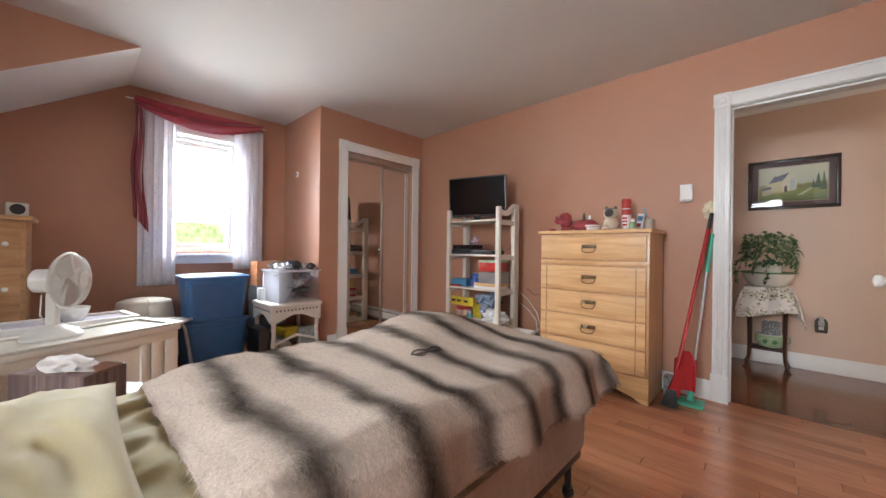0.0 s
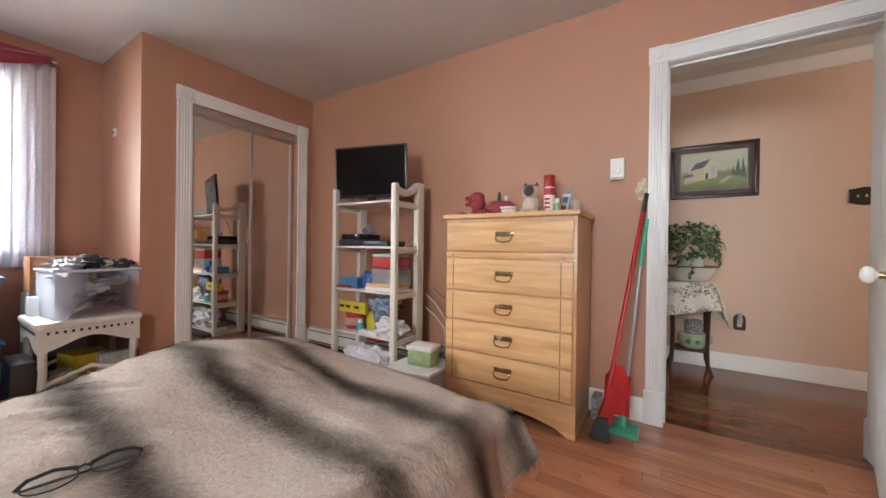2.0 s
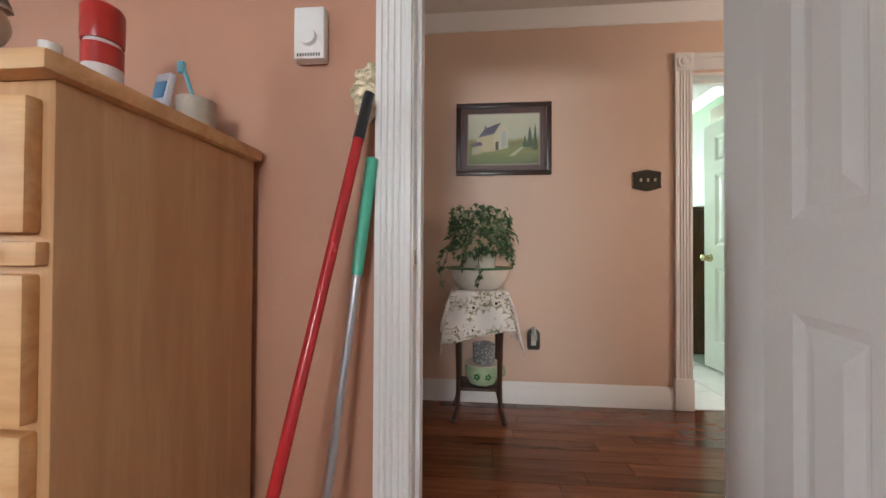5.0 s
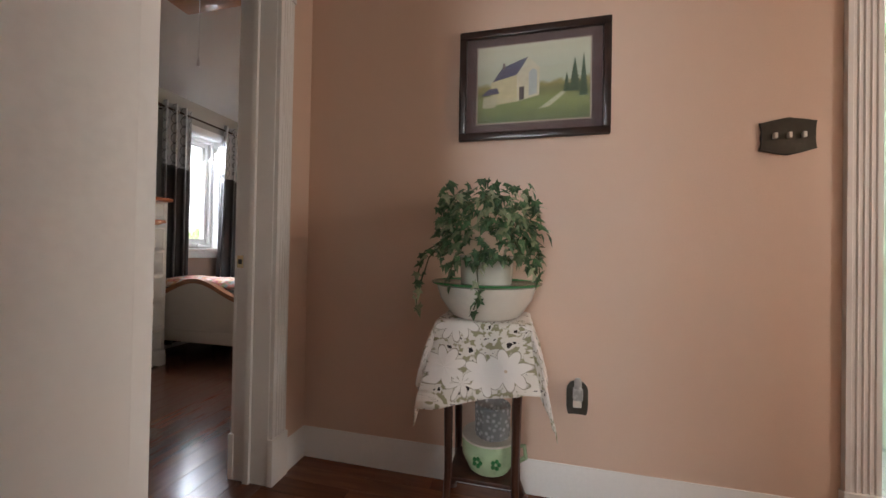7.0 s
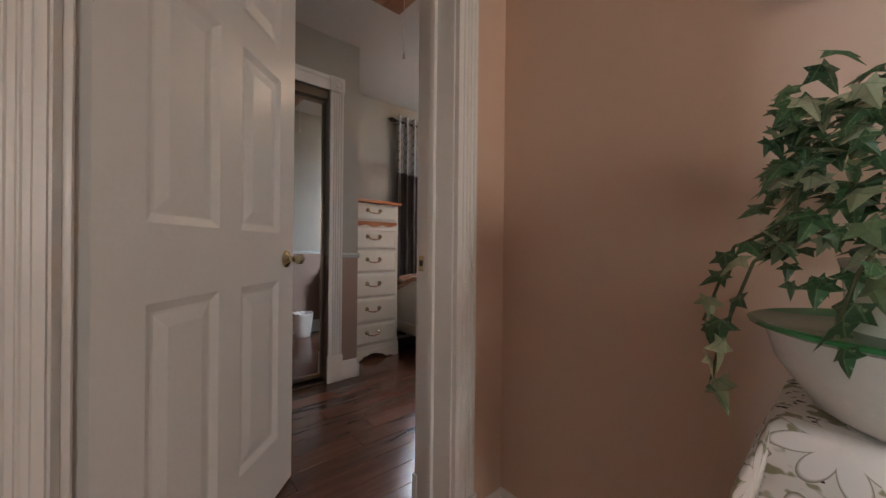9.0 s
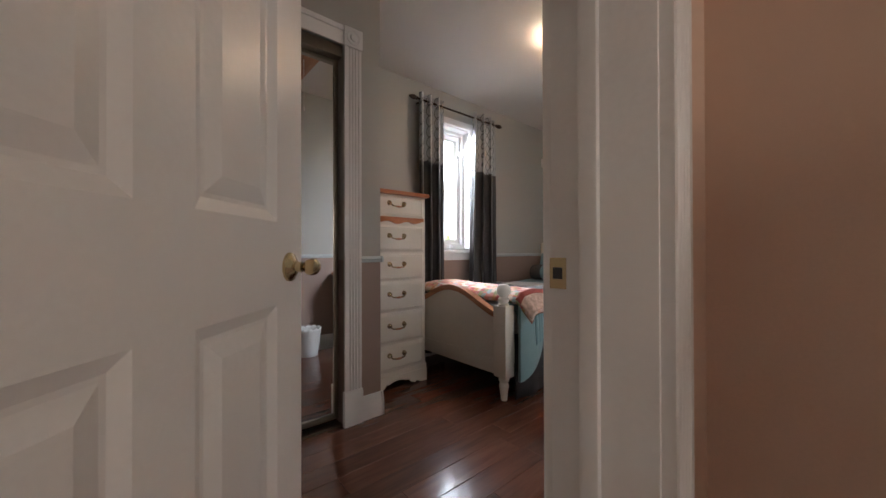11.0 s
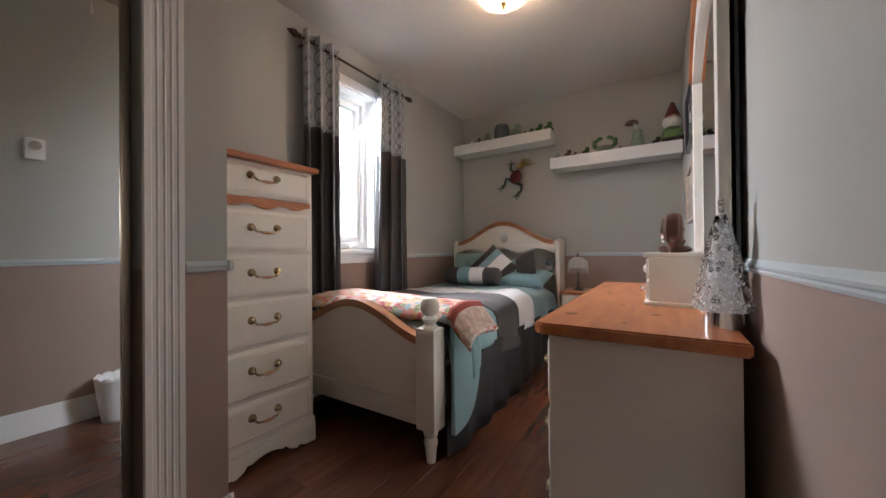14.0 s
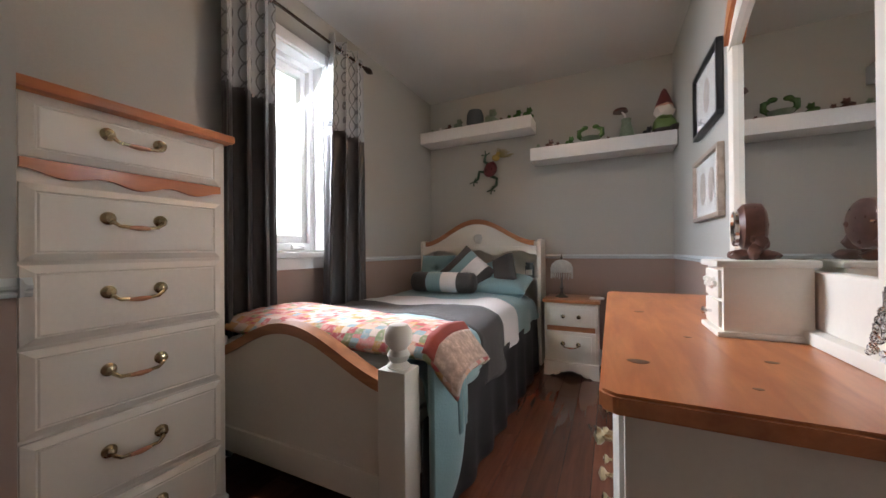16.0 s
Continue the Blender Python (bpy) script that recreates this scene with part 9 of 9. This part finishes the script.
# coats behind the open door
rack = thing("coat_hooks", 0.80, 3.028, 1.66, "white board with coat hooks on the wall behind the door", "coat rack")
part("board", boxed(-0.16, 0.20, -0.018, 0, -0.05, 0.05, 0.004), WHITE, rack)
for u in (-0.09, 0.02, 0.13):
    part("hook", tube(bm_new(), [(u, -0.018, 0.0), (u, -0.06, -0.01), (u, -0.075, 0.03)], 0.006, 8), BRASS, rack)
TEAL = surface("teal_quilted_nylon", (0.022, 0.105, 0.135), 0.5, 0.25, 8, 0.5, 45, depth=0.006)
NYLON = surface("black_nylon", (0.009, 0.009, 0.010), 0.8, 0.3, 8, 0.35, 40, depth=0.005)
jacket = thing("winter_jacket", 0.78, 2.80, 1.6, "open teal padded winter jacket with black lining, hanging behind the door", "coat")
jacket.matrix_world = Matrix.Identity(4)
def jacket_point(u, v):
    a, k = u * 2 * math.pi, 1 - v
    sh = (0.32 + 0.68 * min(1, k / 0.42) ** 0.7) * (1 + 0.16 * k)
    fold = 1 + 0.05 * math.sin(a * 5 + 1) * (0.4 + 0.6 * k) + 0.07 * noise.noise(Vector((math.cos(a) * 2, math.sin(a) * 2, v * 5)))
    return Vector((0.835 - 0.17 * v + 0.165 * sh * fold * math.cos(a), 2.80 + 0.21 * sh * fold * math.sin(a), 0.67 + 1.0 * v + 0.02 * math.cos(a)))
part("shell", sheet(bm_new(), 70, 50, jacket_point), TEAL, jacket, smooth=80, thick=0.012)
def lining_point(u, v):
    z = 0.695 + 0.60 * v
    edge = 0.725 - 0.165 * v - 0.02 * math.sin(math.pi * v)
    x = 0.52 + (edge - 0.52) * u
    y = 2.585 - 0.06 * u + 0.03 * math.sin(9 * x + 6 * z) * (1 - u) + 0.02 * noise.noise(Vector((x * 7, z * 7, 2)))
    return Vector((x, y, z))
part("lining", sheet(bm_new(), 24, 40, lining_point), NYLON, jacket, "black nylon lining", smooth=80, thick=0.006)
def edge_point(u, v):
    p = lining_point(1, v)
    a = math.pi * (u * 1.2 - 0.2)
    return p + Vector((0.035 - 0.035 * math.cos(a), -0.016 * math.sin(a) + 0.05 * u, 0.006 * math.sin(v * 45)))
part("front_edge", sheet(bm_new(), 12, 60, edge_point), TEAL, jacket, "padded teal front edge", smooth=80, thick=0.006)
def hem_point(u, v):
    p = lining_point(u, 0)
    return p + Vector((0, -0.012 * math.sin(math.pi * v), -0.03 + 0.035 * v))
part("hem", sheet(bm_new(), 24, 8, hem_point), TEAL, jacket, smooth=80, thick=0.006)
m_sc, t, b = nodes_of("striped_scarf_wool")
tc = t.nodes.new("ShaderNodeUVMap")
sp = t.nodes.new("ShaderNodeSeparateXYZ")
t.links.new(tc.outputs[0], sp.inputs[0])
cr = t.nodes.new("ShaderNodeValToRGB")
cr.color_ramp.interpolation = "CONSTANT"
for k, (p, q) in enumerate(((0.0, (0.12, 0.13, 0.15)), (0.2, (0.55, 0.50, 0.42)), (0.3, (0.50, 0.28, 0.06)), (0.45, (0.18, 0.28, 0.42)), (0.55, (0.45, 0.10, 0.12)), (0.65, (0.55, 0.50, 0.45)), (0.78, (0.12, 0.14, 0.17)))):
    e = cr.color_ramp.elements[k] if k < 2 else cr.color_ramp.elements.new(p)
    e.position, e.color = p, (*q, 1)
t.links.new(sp.outputs[0], cr.inputs[0])
t.links.new(cr.outputs[0], b.inputs["Base Color"])
b.inputs["Roughness"].default_value = 0.95
nzz = add(t, "ShaderNodeTexNoise", Scale=140.0, Detail=3.0)
bp = add(t, "ShaderNodeBump", Strength=0.6, Distance=0.003)
t.links.new(nzz.outputs["Fac"], bp.inputs["Height"])
t.links.new(bp.outputs["Normal"], b.inputs["Normal"])
scarf = thing("wool_scarf", 0.72, 2.56, 1.3, "multicoloured striped wool scarf with fringe, knotted", "scarf")
scarf.matrix_world = Matrix.Identity(4)
GREY_WOOL = surface("grey_scarf_wool", (0.13, 0.14, 0.16), 0.95, 0.3, 30, 0.6, 140)
def band(path, width, name, material=m_sc):
    pts = [Vector(p) for p in path]
    def f(u, v):
        q = v * (len(pts) - 1)
        i = min(int(q), len(pts) - 2)
        p = pts[i].lerp(pts[i + 1], q - i)
        a = (u - 0.5) * math.pi * 1.3
        return p + Vector((width * math.sin(a) * 0.75, -width * 0.55 * math.cos(a), width * math.sin(a) * 0.25))
    bm = sheet(bm_new(), 14, 36, f)
    uv = bm.loops.layers.uv.new("UVMap")
    bm.verts.index_update()
    for fc in bm.faces:
        for lo in fc.loops:
            i = lo.vert.index
            lo[uv].uv = (i // 37 / 14, i % 37 / 36)
    part(name, bm, material, scarf, smooth=80, thick=0.012)
band(((0.52, 2.62, 1.78), (0.535, 2.57, 1.60), (0.56, 2.53, 1.42), (0.60, 2.51, 1.28)), 0.040, "drape")
band(((0.585, 2.64, 1.80), (0.60, 2.60, 1.62), (0.645, 2.55, 1.44), (0.69, 2.52, 1.29)), 0.040, "drape", GREY_WOOL)
band(((0.575, 2.51, 1.29), (0.62, 2.49, 1.24), (0.67, 2.48, 1.225), (0.735, 2.52, 1.29)), 0.050, "knot", GREY_WOOL)
band(((0.665, 2.51, 1.22), (0.70, 2.50, 1.17), (0.735, 2.50, 1.12)), 0.042, "tail")
bm = bm_new()
rng = random.Random(9)
for k in range(26):
    x = 0.70 + 0.075 * k / 26
    z = 1.135 - 0.03 * k / 26
    tube(bm, [(x, 2.49, z), (x + rng.uniform(-0.005, 0.01), 2.485, z - 0.05), (x + rng.uniform(-0.01, 0.02), 2.49, z - 0.10)], 0.0028, 4)
tagged(part("fringe", bm, RED_CLOTH, scarf, "twisted wool fringe"), kind="stuff")
def dark_coat(u, v):
    a, k = u * 2 * math.pi, 1 - v
    sh = (0.40 + 0.60 * min(1, k / 0.35) ** 0.7) * (1 + 0.10 * k)
    fold = 1 + 0.07 * math.sin(a * 6 + 2) * (0.4 + 0.6 * k) + 0.06 * noise.noise(Vector((math.cos(a) * 2, math.sin(a) * 2, v * 4 + 7)))
    return Vector((1.13 + 0.20 * sh * fold * math.cos(a), 2.87 + 0.14 * sh * fold * math.sin(a), 0.50 + 1.02 * v + 0.02 * math.cos(a)))
solid("dark_coat", sheet(bm_new(), 60, 40, dark_coat), surface("dark_plum_wool", (0.028, 0.020, 0.028), 0.95, 0.3, 12, 0.4, 120), "dark plum wool coat hanging beside the padded jacket", "coat", smooth=80, thick=0.010)
part("hook", tube(bm_new(), [(1.13, 3.03, 1.60), (1.13, 2.93, 1.59), (1.13, 2.88, 1.52)], 0.006, 8), BRASS, bpy.data.objects["dark_coat"], "brass hook")
carton("printed_carton", 1.08, 2.84, 0.0, 0.40, 0.26, 0.36, colour("dark_grey_print", (0.09, 0.09, 0.10), 0.6, 0.6), "dark grey printed carton behind the walking frame", "box", 4, 0.006)
m_av, t, b = nodes_of("fruit_print_cotton")
v = coords(t, (1, 1, 1))
vor = add(t, "ShaderNodeTexVoronoi", Scale=32.0, Randomness=1.0)
t.links.new(v, vor.inputs["Vector"])
sepc = t.nodes.new("ShaderNodeSeparateColor")
t.links.new(vor.outputs["Color"], sepc.inputs[0])
inner = mixed(t, ramp(t, sepc.outputs[0], 0.3, 0.7), (0.16, 0.22, 0.07), (0.36, 0.20, 0.12))
ring = mixed(t, ramp(t, vor.outputs["Distance"], 0.30, 0.33), inner, (0.06, 0.08, 0.035))
t.links.new(mixed(t, ramp(t, vor.outputs["Distance"], 0.36, 0.39), ring, (0.50, 0.50, 0.33)), b.inputs["Base Color"])
b.inputs["Roughness"].default_value = 0.85
def sack(u, v):
    a = u * 2 * math.pi
    k = 1 - v
    ht = 0.024 + 0.066 * k ** 0.8
    hw = 0.03 + 0.11 * k ** 0.7
    fold = 1 + 0.06 * math.sin(a * 8) * (0.3 + v)
    y = 2.47 + hw * fold * math.sin(a)
    return Vector((0.442 + 0.296 * (y - 2.45) + ht + ht * fold * math.cos(a), y, 0.12 + 0.65 * v))
solid("cloth_bag", sheet(bm_new(), 80, 40, sack), m_av, "drawstring bag of pale green fruit-print cotton", "bag", smooth=80, thick=0.006)
wk = thing("folded_walker", 0.87, 2.60, 0, "folded walking frame of grey metal tubes", "walking frame", -12)
GT = plain("satin_tube", (0.50, 0.51, 0.53), 0.3, 0.7)
for k, (x0, x1) in enumerate(((-0.20, -0.05), (-0.08, 0.02), (0.05, 0.16), (0.18, 0.26))):
    tb2 = part("tube", tube(bm_new(), [(x0 - 0.1, -0.10 + 0.05 * k, 0.02), (x1, 0.02 + 0.05 * k, 0.56), (x1 + 0.03, 0.03 + 0.05 * k, 0.64)], 0.012, 10), GT, wk)
    part("rubber_foot", lathe(bm_new(), [(0.02, 0), (0.02, 0.02), (0.014, 0.05)], (x0 - 0.1, -0.10 + 0.05 * k, 0), 12), BLACK, tb2)
part("cross_tube", tube(bm_new(), [(-0.2, -0.06, 0.3), (0.28, 0.12, 0.34)], 0.010, 10), GT, wk)


# ---- outdoors: lawn and a glowing sky and tree backdrop past the windows ----
LAWN = surface("lawn", (0.10, 0.16, 0.04), 0.9, 0.4, 0.6, 0.5, 20)
tagged(part("ground", boxed(-400, 400, -400, 400, -3.2, -3.0), LAWN), "green lawn around the house", "ground", kind="structure")

# backdrop emits its own white and pale green; daylight on trees is in the colour
m_far, t, b = nodes_of("far_glowing_sky_and_trees")
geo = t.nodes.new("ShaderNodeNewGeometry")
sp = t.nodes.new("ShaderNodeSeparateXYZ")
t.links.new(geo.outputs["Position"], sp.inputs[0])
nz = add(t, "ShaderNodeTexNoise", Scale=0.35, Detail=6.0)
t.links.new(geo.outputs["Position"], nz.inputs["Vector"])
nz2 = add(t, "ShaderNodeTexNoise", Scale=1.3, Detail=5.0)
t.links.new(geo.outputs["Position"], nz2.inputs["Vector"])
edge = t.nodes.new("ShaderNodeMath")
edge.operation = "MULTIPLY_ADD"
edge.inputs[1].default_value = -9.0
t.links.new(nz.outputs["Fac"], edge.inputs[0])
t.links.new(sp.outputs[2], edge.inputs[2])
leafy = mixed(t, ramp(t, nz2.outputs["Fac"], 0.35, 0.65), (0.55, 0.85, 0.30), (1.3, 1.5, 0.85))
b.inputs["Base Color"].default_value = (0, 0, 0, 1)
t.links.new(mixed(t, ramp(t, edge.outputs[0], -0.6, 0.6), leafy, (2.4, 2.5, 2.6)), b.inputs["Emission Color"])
b.inputs["Emission Strength"].default_value = 1.0
tagged(part("backdrop", boxed(-62, -60, -70, 90, -6, 60), m_far), "glowing backdrop of white sky over pale green distant trees", "backdrop", kind="structure")

# ---- floor boards ----
for name, b in (("floor", (-4.45, 1.7, -2.2, 3.09)), ("floor_hall", (-1.02, 3.0, 3.09, 4.57)), ("floor_bedroom", (-3.42, -1.02, 3.03, 7.75)), ("floor_green", (0.9, 2.25, 4.57, 7.5))):
    tagged(part(name, boxed(*b, -0.12, -0.004), GROUT), "glossy reddish-brown hardwood floor", "floor", kind="structure")
    floor_ob = bpy.data.objects[name]


def boards(floor_name, x0, x1, y0, y1, along, material, near, width=0.083, seed=1):
    """Lays boards with staggered ends. near: a stretch of the plan in which each board is its own piece."""
    rng = random.Random(seed)
    base = bpy.data.objects[floor_name]
    kinds = {}
    rest = bm_new()
    u0, u1, v0, v1 = (x0, x1, y0, y1) if along == "x" else (y0, y1, x0, x1)
    n = round((v1 - v0) / width)
    w = (v1 - v0) / n
    count = 0
    for k in range(n):
        u = u0 - rng.random() * 0.7
        while u < u1:
            length = rng.choice((0.45, 0.6, 0.75, 0.9, 1.1))
            a, b = max(u, u0), min(u + length, u1)
            u += length
            if b - a < 0.02:
                continue
            c, d = (a + b) / 2, v0 + (k + 0.5) * w
            px, py = (c, d) if along == "x" else (d, c)
            hu, hv = (b - a) / 2 - 0.0006, w / 2 - 0.0006
            if near[0] <= px <= near[1] and near[2] <= py <= near[3] and count < 300:
                key = round(hu, 4)
                if key not in kinds:
                    data = bpy.data.meshes.new("board")
                    bm = bm_new()
                    sx, sy = (hu, hv) if along == "x" else (hv, hu)
                    e = 0.0012
                    top = [bm.verts.new((i * (sx - e), j * (sy - e), 0)) for i, j in ((-1, -1), (1, -1), (1, 1), (-1, 1))]
                    low = [bm.verts.new((i * sx, j * sy, -0.0016)) for i, j in ((-1, -1), (1, -1), (1, 1), (-1, 1))]
                    foot = [bm.verts.new((i * sx, j * sy, -0.006)) for i, j in ((-1, -1), (1, -1), (1, 1), (-1, 1))]
                    bm.faces.new(top)
                    for p, q in ((low, top), (foot, low)):
                        for s in range(4):
                            bm.faces.new((p[s], p[(s + 1) % 4], q[(s + 1) % 4], q[s]))
                    bm.to_mesh(data)
                    bm.free()
                    data.materials.append(material)
                    kinds[key] = data
                ob = new("board", kinds[key])
                ob.location = (px, py, rng.uniform(-0.0003, 0.0))
                ob.parent = base
                count += 1
            else:
                sx, sy = (hu, hv) if along == "x" else (hv, hu)
                vs = [rest.verts.new((px + i * sx, py + j * sy, -0.0002)) for i, j in ((-1, -1), (1, -1), (1, 1), (-1, 1))]
                rest.faces.new(vs)
    if rest.faces:
        tagged(part("boards", rest, material, base), kind="stuff")


boards("floor", -4.15, 1.6, -2.1, 3.09, "x", FLOOR_X, (-2.6, 1.0, 1.2, 3.09), seed=3)
boards("floor_hall", -0.93, 2.9, 3.09, 4.45, "x", FLOOR_HALL, (-1, 2.0, 3.0, 4.6), seed=4)
boards("floor_bedroom", -3.22, -0.93, 3.03, 7.65, "y", FLOOR_Y, (-3, -0.9, 3.2, 7.7), 0.118, seed=5)
tiles = bm_new()
for i in range(4):
    for k in range(10):
        x0, y0 = 1.0 + i * 0.29, 4.46 + k * 0.295
        box(tiles, x0 + 0.002, x0 + 0.288, y0 + 0.002, y0 + 0.293, -0.006, 0.0)
tagged(part("tiles", tiles, plain("white_floor_tile", (0.72, 0.72, 0.70), 0.25), bpy.data.objects["floor_green"], "glossy white floor tiles"), kind="stuff")
